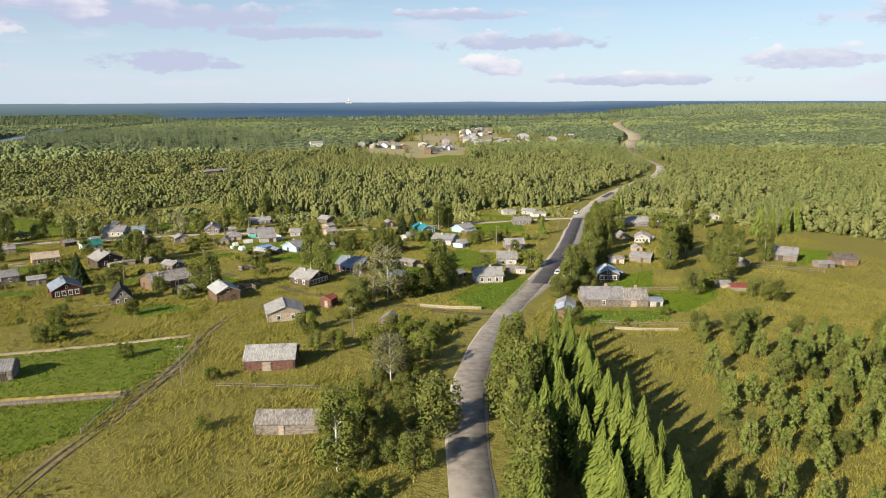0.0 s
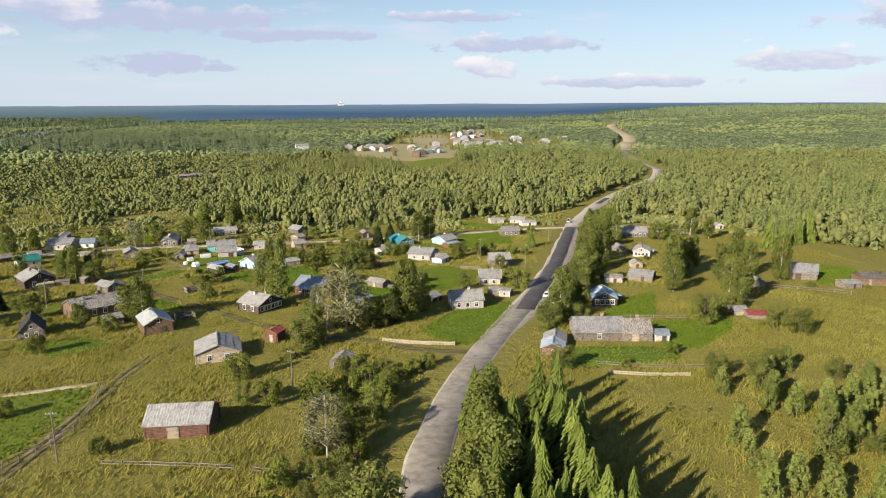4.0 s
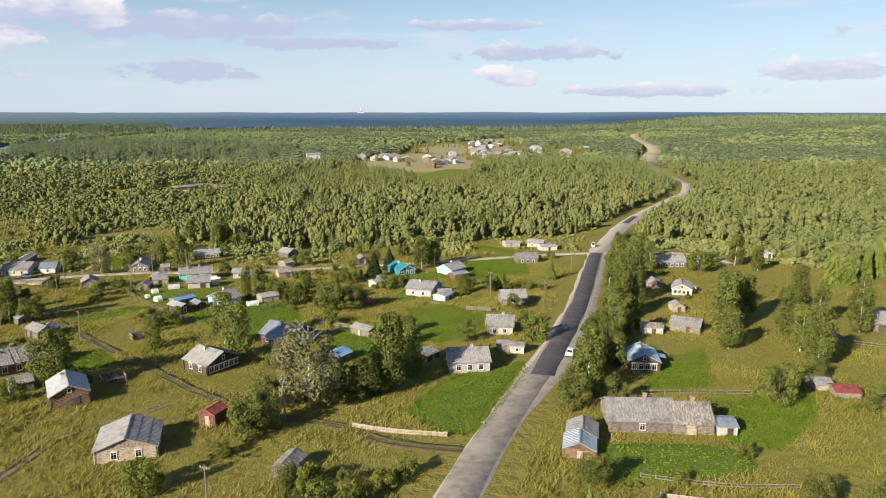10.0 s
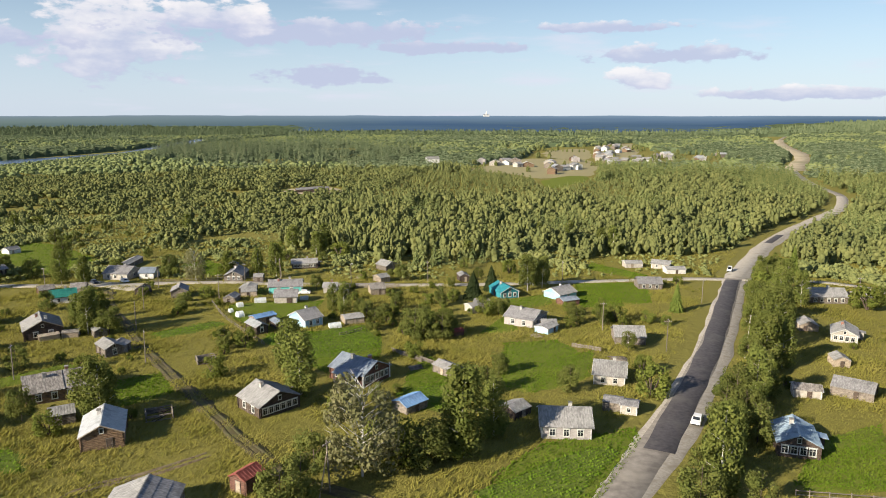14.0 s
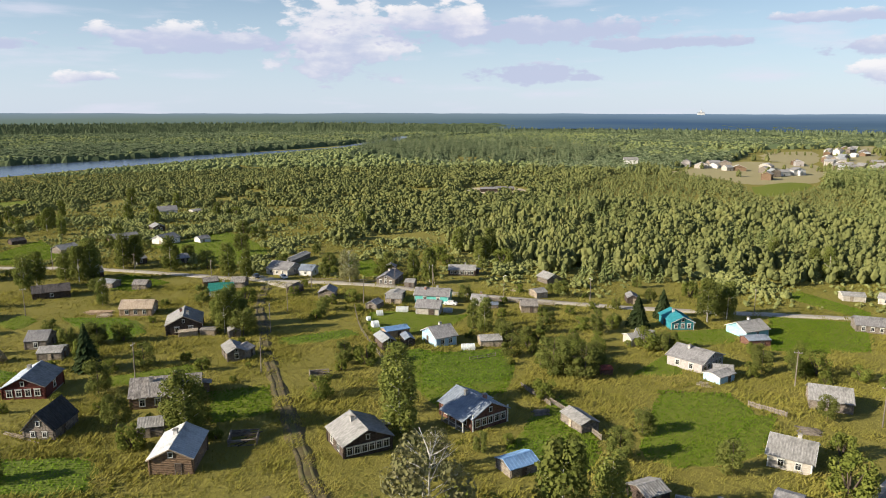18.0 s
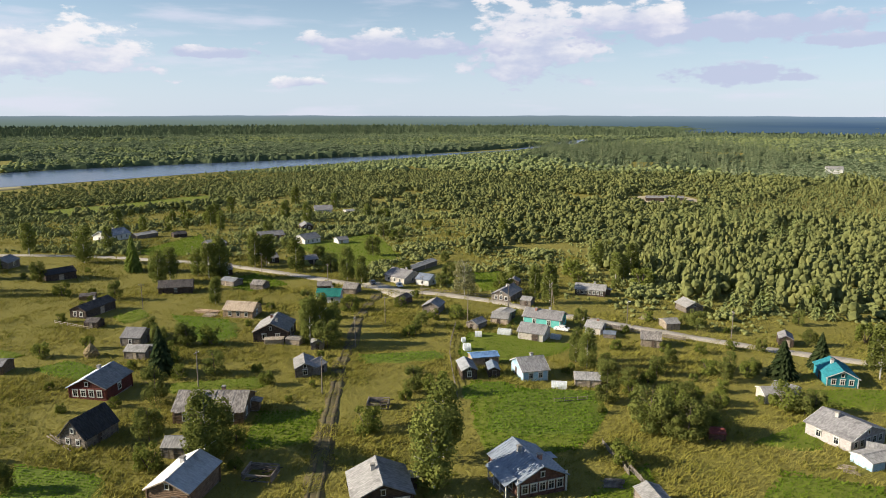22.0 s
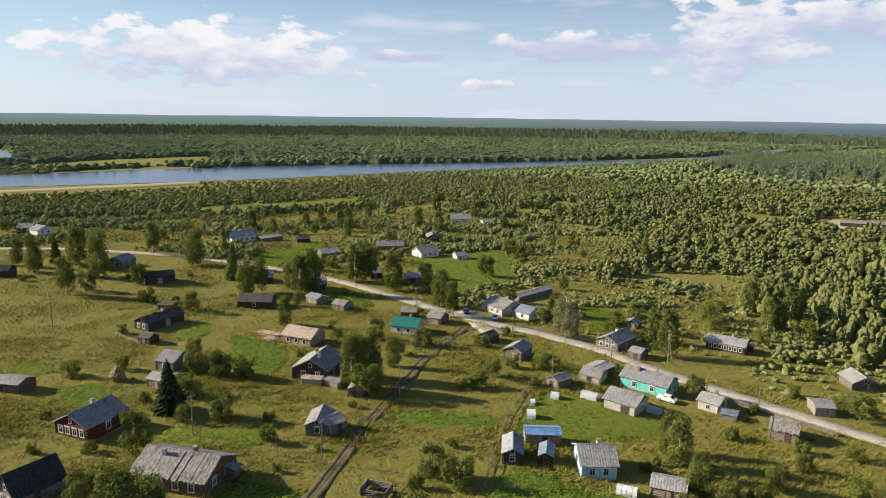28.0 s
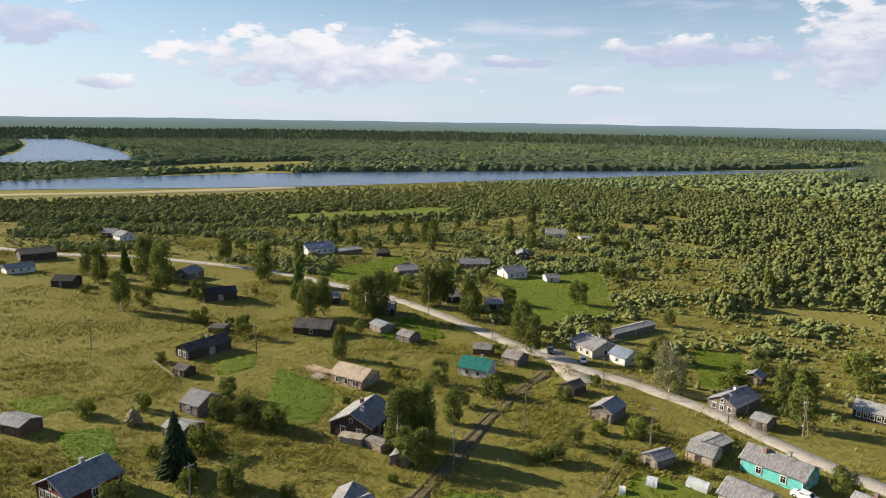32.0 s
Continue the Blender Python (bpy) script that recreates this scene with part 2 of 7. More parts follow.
for key, dark, light, mt, ro in (("slate_pale", (0.21, 0.205, 0.2), (0.37, 0.36, 0.35), 0, 0.9), ("slate_grey", (0.17, 0.165, 0.17), (0.32, 0.31, 0.31), 0, 0.85), ("plank_grey", (0.14, 0.125, 0.115), (0.38, 0.35, 0.32), 0, 0.9),
                                 ("plank_dark", (0.05, 0.043, 0.04), (0.17, 0.15, 0.14), 0, 0.9), ("plank_pale", (0.3, 0.25, 0.19), (0.5, 0.43, 0.35), 0, 0.9), ("plank_new", (0.36, 0.28, 0.2), (0.54, 0.44, 0.34), 0, 0.8),
                                 ("metal_white", (0.4, 0.41, 0.42), (0.54, 0.55, 0.56), 0.3, 0.45), ("metal_blue", (0.2, 0.235, 0.29), (0.3, 0.34, 0.4), 0.2, 0.5), ("metal_sky", (0.24, 0.33, 0.42), (0.36, 0.45, 0.54), 0.1, 0.5),
                                 ("metal_azure", (0.13, 0.25, 0.46), (0.2, 0.34, 0.56), 0.1, 0.5), ("red", (0.16, 0.035, 0.03), (0.3, 0.09, 0.07), 0, 0.7), ("tar", (0.018, 0.018, 0.02), (0.05, 0.05, 0.052), 0, 0.7), ("green", (0.02, 0.16, 0.13), (0.05, 0.26, 0.21), 0.1, 0.45)):
    M[key + "_roof"] = stuffmat(key, dark, light, scale=3.5, rough=ro, metal=mt, bump=0.3, vary=0.12, big=0.16, stretch=(1, 0.4, 1))
M["turq_roof"] = M["turq"]
M["trim"] = stuffmat("white_trim", (0.5, 0.5, 0.48), (0.68, 0.68, 0.66), scale=5, rough=0.6, bump=0.1, vary=0.08)
M["glass"] = stuffmat("window_glass", (0.015, 0.018, 0.022), (0.03, 0.034, 0.04), scale=2, rough=0.06, bump=0, gloss=0.6)
M["brick"] = stuffmat("brick", (0.25, 0.1, 0.07), (0.42, 0.25, 0.2), scale=9, bump=0.4)
M["whitewash"] = stuffmat("whitewashed_brick", (0.4, 0.38, 0.36), (0.58, 0.56, 0.53), scale=6)
M["stone"] = stuffmat("foundation", (0.18, 0.17, 0.15), (0.32, 0.3, 0.27), scale=4)
M["asphalt"] = stuffmat("worn_asphalt", (0.19, 0.168, 0.145), (0.32, 0.285, 0.25), scale=0.7, rough=0.92, bump=0.15, vary=0.0, dirt=(0.36, 0.32, 0.27), big=0.22)
M["new_asphalt"] = stuffmat("fresh_asphalt", (0.055, 0.05, 0.055), (0.1, 0.09, 0.095), scale=1.2, rough=0.8, bump=0.15, vary=0.0, dirt=(0.13, 0.12, 0.115), big=0.15)
M["gravel"] = stuffmat("gravel", (0.35, 0.312, 0.262), (0.52, 0.47, 0.405), scale=2.2, rough=0.95, bump=0.5, vary=0.0, dirt=(0.27, 0.235, 0.175))
M["dirt"] = stuffmat("bare_earth", (0.12, 0.085, 0.05), (0.26, 0.2, 0.13), scale=0.9, rough=0.95, bump=0.5, vary=0.0, dirt=(0.1, 0.11, 0.04), big=0.4)
M["mud"] = stuffmat("damp_mud", (0.06, 0.048, 0.026), (0.13, 0.105, 0.055), scale=0.9, rough=0.9, bump=0.5, vary=0.0, dirt=(0.1, 0.11, 0.03), big=0.4)
M["sand"] = stuffmat("sand", (0.36, 0.29, 0.19), (0.5, 0.42, 0.3), scale=0.15, rough=0.95, bump=0.2, vary=0.0, dirt=(0.2, 0.2, 0.1))
M["water"] = stuffmat("river_water", (0.05, 0.075, 0.13), (0.07, 0.1, 0.165), scale=0.05, rough=0.22, bump=0.3, vary=0.0, gloss=0.4)
M["plastic"] = stuffmat("plastic_film", (0.5, 0.54, 0.54), (0.74, 0.77, 0.77), scale=3, rough=0.35, bump=0.3)
M["hay"] = stuffmat("hay", (0.16, 0.12, 0.06), (0.36, 0.28, 0.15), scale=5, bump=0.8)
M["bark_white"] = stuffmat("birch_bark", (0.3, 0.28, 0.25), (0.68, 0.66, 0.62), scale=4, stretch=(1, 1, 0.6))
M["bark"] = stuffmat("bark", (0.06, 0.045, 0.035), (0.16, 0.12, 0.09), scale=6)
M["car_paint"] = stuffmat("white_car_paint", (0.7, 0.7, 0.7), (0.78, 0.78, 0.78), scale=1, rough=0.25, bump=0, gloss=0.5, vary=0.05)
M["car_dark"] = stuffmat("dark_car_paint", (0.03, 0.04, 0.06), (0.05, 0.06, 0.09), scale=1, rough=0.25, bump=0, gloss=0.5)
M["rubber"] = stuffmat("rubber", (0.015, 0.015, 0.015), (0.03, 0.03, 0.03), scale=4)
M["steel"] = stuffmat("steel", (0.3, 0.3, 0.3), (0.5, 0.5, 0.5), scale=4, rough=0.4, metal=0.8)
M["spruce"] = leafmat("spruce_needles", (0.1, 0.135, 0.03), (0.165, 0.205, 0.045), (0.23, 0.255, 0.065), scale=0.35, through_light=0.15, island=0.2)
M["birch"] = leafmat("birch_leaves", (0.1, 0.124, 0.03), (0.155, 0.175, 0.044), (0.212, 0.215, 0.06), scale=0.35, island=0.3)
M["leafy"] = leafmat("willow_leaves", (0.096, 0.117, 0.03), (0.15, 0.167, 0.044), (0.212, 0.208, 0.06), scale=0.35, island=0.3)
M["pine"] = leafmat("pine_needles", (0.11, 0.142, 0.036), (0.162, 0.19, 0.05), (0.215, 0.232, 0.068), scale=0.35, through_light=0.12, island=0.2)
M["fir"] = leafmat("dark_fir_needles", (0.03, 0.05, 0.022), (0.055, 0.075, 0.03), (0.085, 0.1, 0.04), scale=0.35, through_light=0.1, island=0.2)
M["pale_leaf"] = leafmat("dry_grey_leaves", (0.15, 0.155, 0.06), (0.2, 0.195, 0.09), (0.26, 0.24, 0.13), scale=0.5)
M["bush"] = leafmat("bush_leaves", (0.1, 0.128, 0.026), (0.155, 0.178, 0.038), (0.21, 0.212, 0.052), scale=0.35, island=0.3)
M["wood_near"] = leafmat("mixed_wood_leaves", (0.11, 0.13, 0.053), (0.19, 0.204, 0.074), (0.268, 0.26, 0.098), scale=0.09, through_light=0.14, island=0.22)
M["fir_wood"] = leafmat("spruce_wood_needles", (0.085, 0.112, 0.045), (0.158, 0.182, 0.066), (0.24, 0.244, 0.09), scale=0.12, through_light=0.1, island=0.4)
# far needles paler and bluer: air haze mixed into the base colours
M["hazed_fir"] = leafmat("hazed_spruce_needles", (0.11, 0.15, 0.088), (0.19, 0.228, 0.125), (0.27, 0.29, 0.155), scale=0.03, through_light=0.1, island=0.4)
# darker than the crowns: shade of the gaps between trees put into colour
M["understory_shade"] = leafmat("understory_gap_shade", (0.08, 0.11, 0.06), (0.13, 0.16, 0.08), (0.18, 0.2, 0.09), scale=0.06, through_light=0.2, island=0.0)
# forest towards the horizon, likewise lifted and blued in colour for haze
M["hazed_wood"] = leafmat("spruce_wood", (0.11, 0.15, 0.088), (0.178, 0.215, 0.115), (0.24, 0.262, 0.13), scale=0.02, through_light=0.12, island=0.15)
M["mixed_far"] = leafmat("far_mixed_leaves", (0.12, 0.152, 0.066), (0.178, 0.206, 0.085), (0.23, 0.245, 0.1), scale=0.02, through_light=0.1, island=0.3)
M["grass"] = leafmat("long_grass", (0.178, 0.176, 0.036), (0.24, 0.22, 0.05), (0.305, 0.266, 0.08), scale=0.12, through_light=0.2, island=0.3)
M["lawn_grass"] = leafmat("short_grass", (0.1, 0.172, 0.016), (0.145, 0.212, 0.022), (0.19, 0.222, 0.034), scale=0.15, through_light=0.4, island=0.3)
M["weed"] = leafmat("weed_leaves", (0.14, 0.15, 0.027), (0.19, 0.19, 0.037), (0.24, 0.22, 0.05), scale=0.2, through_light=0.4, island=0.25)
M["crop"] = leafmat("potato_leaves", (0.11, 0.19, 0.018), (0.16, 0.25, 0.026), (0.21, 0.28, 0.038), scale=0.3, through_light=0.4, island=0.25)
M["ground"] = groundmat("meadow_turf", (((0.165, 0.158, 0.028), (0.26, 0.218, 0.05)), ((0.3, 0.222, 0.075), 0.6), ((0.115, 0.142, 0.022), 0.55), ((0.34, 0.27, 0.09), 0.6), ((0.1, 0.115, 0.02), 0.6)), (0.018, 0.07, 0.24, 0.8, 2.4), bump=0.7)
def distancemat():
    """Glowing far forest: kilometres of haze painted as blue-green bands, paling towards the horizon."""
    m = bpy.data.materials.new("glowing_haze_forest")
    m.use_nodes = True
    t = m.node_tree
    t.nodes.remove(t.nodes["Principled BSDF"])
    co = t.nodes.new("ShaderNodeTexCoord").outputs["Object"]
    n = t.nodes.new("ShaderNodeTexNoise")
    n.inputs["Scale"].default_value, n.inputs["Detail"].default_value = 0.0011, 5
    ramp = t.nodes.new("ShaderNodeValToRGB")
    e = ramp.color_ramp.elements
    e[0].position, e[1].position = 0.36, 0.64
    # the darkest blue stands for cloud shadow on the forest
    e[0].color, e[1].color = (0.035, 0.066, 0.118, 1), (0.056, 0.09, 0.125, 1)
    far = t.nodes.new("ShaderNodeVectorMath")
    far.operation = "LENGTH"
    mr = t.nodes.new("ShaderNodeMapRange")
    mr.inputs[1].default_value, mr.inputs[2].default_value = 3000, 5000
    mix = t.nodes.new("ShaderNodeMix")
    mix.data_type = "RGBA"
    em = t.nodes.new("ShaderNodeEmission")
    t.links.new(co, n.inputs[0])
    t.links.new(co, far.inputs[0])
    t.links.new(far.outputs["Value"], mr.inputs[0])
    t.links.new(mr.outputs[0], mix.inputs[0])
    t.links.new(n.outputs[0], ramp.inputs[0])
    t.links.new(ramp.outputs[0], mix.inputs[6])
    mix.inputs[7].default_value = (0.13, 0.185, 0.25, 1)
    # to the west the painted haze turns greener and paler
    sx = t.nodes.new("ShaderNodeSeparateXYZ")
    t.links.new(co, sx.inputs[0])
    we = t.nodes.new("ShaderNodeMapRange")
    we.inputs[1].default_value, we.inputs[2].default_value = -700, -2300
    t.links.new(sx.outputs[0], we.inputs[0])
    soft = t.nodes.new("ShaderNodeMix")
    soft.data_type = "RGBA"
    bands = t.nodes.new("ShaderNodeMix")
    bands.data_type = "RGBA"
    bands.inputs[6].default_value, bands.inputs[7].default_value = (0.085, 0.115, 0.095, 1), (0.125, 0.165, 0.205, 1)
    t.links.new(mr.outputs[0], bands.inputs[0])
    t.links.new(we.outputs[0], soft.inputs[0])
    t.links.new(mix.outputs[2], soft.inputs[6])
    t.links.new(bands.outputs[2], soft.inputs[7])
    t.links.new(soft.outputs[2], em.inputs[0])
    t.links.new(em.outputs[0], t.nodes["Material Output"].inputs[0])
    return m


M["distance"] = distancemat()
M["lawn"] = groundmat("mown_grass", (((0.125, 0.175, 0.02), (0.165, 0.195, 0.028)), ((0.2, 0.19, 0.04), 0.35), ((0.095, 0.145, 0.014), 0.55), ((0.19, 0.19, 0.042), 0.45), ((0.11, 0.135, 0.02), 0.45)), (0.04, 0.12, 0.45, 1.3, 4.0), bump=0.5)
M["straw_field"] = groundmat("dry_field", (((0.28, 0.245, 0.125), (0.38, 0.325, 0.195)), ((0.2, 0.2, 0.08), 0.4), ((0.36, 0.3, 0.18), 0.4), ((0.2, 0.2, 0.09), 0.3)), (0.012, 0.05, 0.2, 1.0), bump=0.3)
M["tilled"] = groundmat("garden_soil", (((0.1, 0.15, 0.02), (0.14, 0.185, 0.026)), ((0.13, 0.11, 0.05), 0.4), ((0.09, 0.14, 0.02), 0.5), ((0.16, 0.2, 0.035), 0.4)), (0.08, 0.3, 0.8, 3.0), bump=0.5)


# ---- mesh helpers ----
def smooth01(v):
    v = np.clip(v, 0, 1)
    return v * v * (3 - 2 * v)


def hgt(x, y):
    """Height of the land: it falls gently from the start towards the river, and rises again far off and on the hill east of the road."""
    x, y = np.asarray(x, float), np.asarray(y, float)
    low = -8 + 3 * np.logaddexp(0, (22.5 + 0.0084 * x - 0.0513 * y) / 3) * smooth01((x + 570) / 170)
    r = np.hypot(x, y - 150)
    far = 30 * smooth01((r - 2000) / 2800)
    hill = 34 * smooth01((x - 180) / 1100) * smooth01((y + 200) / 900)
    return low + np.maximum(far, hill)


def mesh(name, verts, faces, material, smooth=False):
    me = bpy.data.meshes.new(name)
    me.from_pydata([tuple(v) for v in verts], [], faces)
    me.materials.append(material)
    if smooth:
        me.shade_smooth()
    return me


def tri_mesh(name, V, material, quads=False):
    """A big mesh from an array of loose triangles or quads, shape (n, k, 3)."""
    n, k = V.shape[:2]
    me = bpy.data.meshes.new(name)
    me.vertices.add(n * k)
    me.vertices.foreach_set("co", np.ascontiguousarray(V, dtype=np.float32).ravel())
    me.loops.add(n * k)
    me.loops.foreach_set("vertex_index", np.arange(n * k, dtype=np.int32))
    me.polygons.add(n)
    me.polygons.foreach_set("loop_start", np.arange(0, n * k, k, dtype=np.int32))
    me.materials.append(material)
    me.update(calc_edges=True)
    return me


def part(name, me, parent, label="", at=None):
    ob = new(name, me)
    ob.parent = parent
    if at is not None:
        ob.matrix_local = at
    if label:
        ob["label"] = label
    return ob


class Geo:
    """Collects boxes and sheets into one mesh."""

    def __init__(self):
        self.v, self.f = [], []

    def add(self, verts, faces):
        n = len(self.v)
        self.v += [tuple(p) for p in verts]
        self.f += [tuple(i + n for i in q) for q in faces]
        return self

    def box(self, x0, x1, y0, y1, z0, z1, m=None):
        p = [Vector(q) for q in ((x0, y0, z0), (x1, y0, z0), (x1, y1, z0), (x0, y1, z0), (x0, y0, z1), (x1, y0, z1), (x1, y1, z1), (x0, y1, z1))]
        if m is not None:
            p = [m @ q for q in p]
        return self.add(p, ((0, 3, 2, 1), (4, 5, 6, 7), (0, 1, 5, 4), (1, 2, 6, 5), (2, 3, 7, 6), (3, 0, 4, 7)))

    def tube(self, p0, p1, r0, r1, sides=7):
        a, b = Vector(p0), Vector(p1)
        q = (b - a).to_track_quat("Z", "Y")
        ring = [(math.cos(2 * math.pi * i / sides), math.sin(2 * math.pi * i / sides)) for i in range(sides)]
        v = [a + q @ Vector((c * r0, s * r0, 0)) for c, s in ring] + [b + q @ Vector((c * r1, s * r1, 0)) for c, s in ring]
        f = [(i, (i + 1) % sides, sides + (i + 1) % sides, sides + i) for i in range(sides)]
        return self.add(v, f + [tuple(range(sides, 2 * sides))])

    def done(self, name, material, smooth=False):
        return mesh(name, self.v, self.f, material, smooth)


# ---- the land ----
g = np.linspace(-1, 1, 251)
gx = np.sign(g) * (0.12 * np.abs(g) + 0.88 * np.abs(g) ** 3) * 4900
X, Y = np.meshgrid(gx - 60, gx + 180)
V = np.stack([X, Y, hgt(X, Y) - 0.02], -1).reshape(-1, 3)
n = len(g)
q = (np.arange(n - 1)[:, None] * n + np.arange(n - 1)[None]).ravel()
ground_me = mesh("ground", V.tolist(), np.stack([q, q + 1, q + n + 1, q + n], -1).tolist(), M["ground"], True)
tagged(new("ground", ground_me), "rolling rough meadow of green and straw-coloured grass", "ground", kind="structure")


def curve_through(pts, step=2.5):
    p = np.array([pts[0], *pts, pts[-1]], float)
    out = []
    for i in range(1, len(p) - 2):
        a, b, c, d = p[i - 1:i + 3]
        m = max(2, int(np.linalg.norm(c - b) / step))
        for k in range(m):
            t = k / m
            out.append(0.5 * (2 * b + (c - a) * t + (2 * a - 5 * b + 4 * c - d) * t * t + (3 * b - a - 3 * c + d) * t ** 3))
    return np.array(out + [p[-2]])


def ribbon(name, pts, left, right, lift, material, label, category, wobble=0.3, step=2.5):
    """A strip laid on the land along a line, with edges that wander a little and a small skirt down to the turf."""
    c = curve_through(pts, step)
    d = np.gradient(c, axis=0)
    d /= np.linalg.norm(d, axis=1)[:, None] + 1e-9
    nrm = np.stack([-d[:, 1], d[:, 0]], -1)
    s = np.arange(len(c))
    wl = left + wobble * np.array([noise.noise((k * 0.23, left * 3, 1.7)) for k in s]) * 1.5
    wr = right + wobble * np.array([noise.noise((k * 0.23, right * 5, 7.7)) for k in s]) * 1.5
    rows = []
    for off, dz in ((wl + 0.25, -0.3), (wl, 0), ((wl - wr) / 2, 0.05), (-wr, 0), (-wr - 0.25, -0.3)):
        p = c + nrm * np.asarray(off)[:, None]
        rows.append(np.concatenate([p, (hgt(p[:, 0], p[:, 1]) + lift + dz)[:, None]], 1))
    V = np.stack(rows, 1)
    m = len(c)
    F = [(i * 5 + j, i * 5 + j + 1, i * 5 + j + 6, i * 5 + j + 5) for i in range(m - 1) for j in range(4)]
    return tagged(new(name, mesh(name, V.reshape(-1, 3), F, material, True)), label, category, kind="structure")


ROAD = [(-3, 20), (-2.6, 55), (-2.4, 79), (-1.8, 95), (0.1, 116), (4.9, 138), (10.6, 158), (18.6, 181), (30.5, 213), (47, 266), (70, 351), (80, 380), (107, 450), (141, 517), (193, 606), (224, 690), (232, 780), (252, 900), (275, 991), (326, 1138), (359, 1263), (385, 1422), (421, 1604), (461, 1746), (517, 1907)]
STREET = [(118.9, 325.5), (114, 345), (98, 355), (69, 354), (42, 348), (-27.5, 325), (-75, 316.7), (-97, 314), (-109, 314), (-129, 309), (-142, 303), (-155, 298.4), (-169, 295.5), (-195, 290), (-223, 282), (-248, 269), (-272, 253), (-292, 234), (-314, 203), (-324, 172), (-340, 150), (-372, 110)]
TRACK = [(-145, 294), (-126, 269), (-108, 250), (-95, 236), (-83, 224.6), (-72, 214), (-58, 201), (-46, 189.5), (-36, 181), (-27.5, 175), (-13, 170), (-6, 164.5), (1, 161.5), (8, 160)]
SIDE = [(-61, 70), (-61, 84), (-59.2, 101), (-58.4, 123), (-59.5, 150), (-58, 166), (-52, 172), (-46, 181)]
ribbon("road_verge", [(12.6, 170), (21.4, 190), (30.5, 213), (47, 266), (70, 351), (80, 380), (107, 450), (141, 517), (193, 606)], 3.5, 5.2, 0.07, M["gravel"], "wide pale gravel shoulders beside the fresh asphalt", "road shoulder", 0.6)
ribbon("road_verge", ROAD, 3.1, 3.3, 0.06, M["gravel"], "gravel shoulders along the rebuilt country road", "road shoulder", 0.35)
ribbon("road", ROAD, 2.8, 2.8, 0.13, M["asphalt"], "worn grey-brown asphalt country road", "road", 0.15)
ribbon("road_verge", [(262, 940), (275, 991), (326, 1138), (359, 1263), (385, 1422), (421, 1604), (461, 1746)], 9, 12, 0.3, M["sand"], "wide bare roadworks strip of pale gravel", "road shoulder", 1.5, 12)
ribbon("road_patch", [(25.3, 195), (33, 219), (47, 265), (66, 337), (70.5, 352)], 2.7, 2.2, 0.2, M["new_asphalt"], "dark strip of freshly laid asphalt", "road", 0.25)
ribbon("road", [(71, 355), (80, 380), (107, 450), (141, 517), (193, 606), (224, 690)], 3.3, 3.3, 0.17, M["gravel"], "pale graded gravel carriageway awaiting asphalt", "road", 0.2)
ribbon("road_patch", [(108, 452), (122, 482)], 1.8, 1.8, 0.2, M["new_asphalt"], "short dark patch of fresh asphalt", "road", 0.2)
ribbon("street", STREET, 2.4, 2.4, 0.1, M["gravel"], "pale gravel village street", "street", 0.5)
M["wet_earth"] = stuffmat("trodden_earth", (0.085, 0.068, 0.032), (0.15, 0.122, 0.055), scale=0.8, rough=0.95, bump=0.5, vary=0.0, dirt=(0.12, 0.13, 0.025), big=0.4)
ribbon("dirt_track", TRACK, 1.6, 1.6, 0.03, M["wet_earth"], "rutted earth track through the meadow", "track", 0.7, 1.5)


def beside(pts, off):
    c = np.array(pts, float)
    d = np.gradient(c, axis=0)
    d /= np.linalg.norm(d, axis=1)[:, None]
    return [tuple(p) for p in c + np.stack([-d[:, 1], d[:, 0]], -1) * off]


for off in (0.8, -0.8):
    ribbon("wheel_rut", beside(TRACK, off), 0.34, 0.34, 0.09, M["mud"], "dark wheel rut worn into the track", "track", 0.25, 1.5)
for off in (0.7, -0.7):
    ribbon("wheel_rut", beside(SIDE, off), 0.3, 0.3, 0.06, M["dirt"], "narrow rut of a worn track in the grass", "track", 0.35)
ribbon("footpath", [(-135, 125.5), (-98.3, 133.8), (-80, 139.5), (-62.6, 145.5)], 0.7, 0.7, 0.2, M["sand"], "pale footpath beside the bright field", "path", 0.1)
ribbon("yard", [(-160, 303), (-146, 300), (-134, 297)], 4, 4, 0.08, M["gravel"], "trampled gravel yard at the street crossing", "yard", 1.0)


def patch(name, pts, material, label, category, lift=0.05, step=3.0):
    """A field: a sheet that follows the land inside a bent outline."""
    p = np.array(pts, float)
    c = p.mean(0)
    ring = curve_through([*pts, pts[0]], step)[:-1]
    wave = np.array([noise.noise((a * 0.35, b * 0.35, 2.2)) + 0.6 * noise.noise((a * 0.09, b * 0.09, 5.2)) for a, b in ring])
    ring = ring + (ring - c) / (np.linalg.norm(ring - c, axis=1)[:, None] + 1e-6) * (wave * (1.3 if step < 5 else step * 0.5))[:, None]
    rings = [c + (ring - c) * s for s in (0.02, 0.3, 0.55, 0.8, 1.0)]
    V = np.concatenate([np.concatenate([r, (hgt(r[:, 0], r[:, 1]) + lift - (0.25 if i == 4 else 0))[:, None]], 1) for i, r in enumerate(rings)])
    m = len(ring)
    F = [(i * m + j, i * m + (j + 1) % m, (i + 1) * m + (j + 1) % m, (i + 1) * m + j) for i in range(4) for j in range(m)]
    return tagged(new(name, mesh(name, V, F, material, True)), label, category, kind="structure")


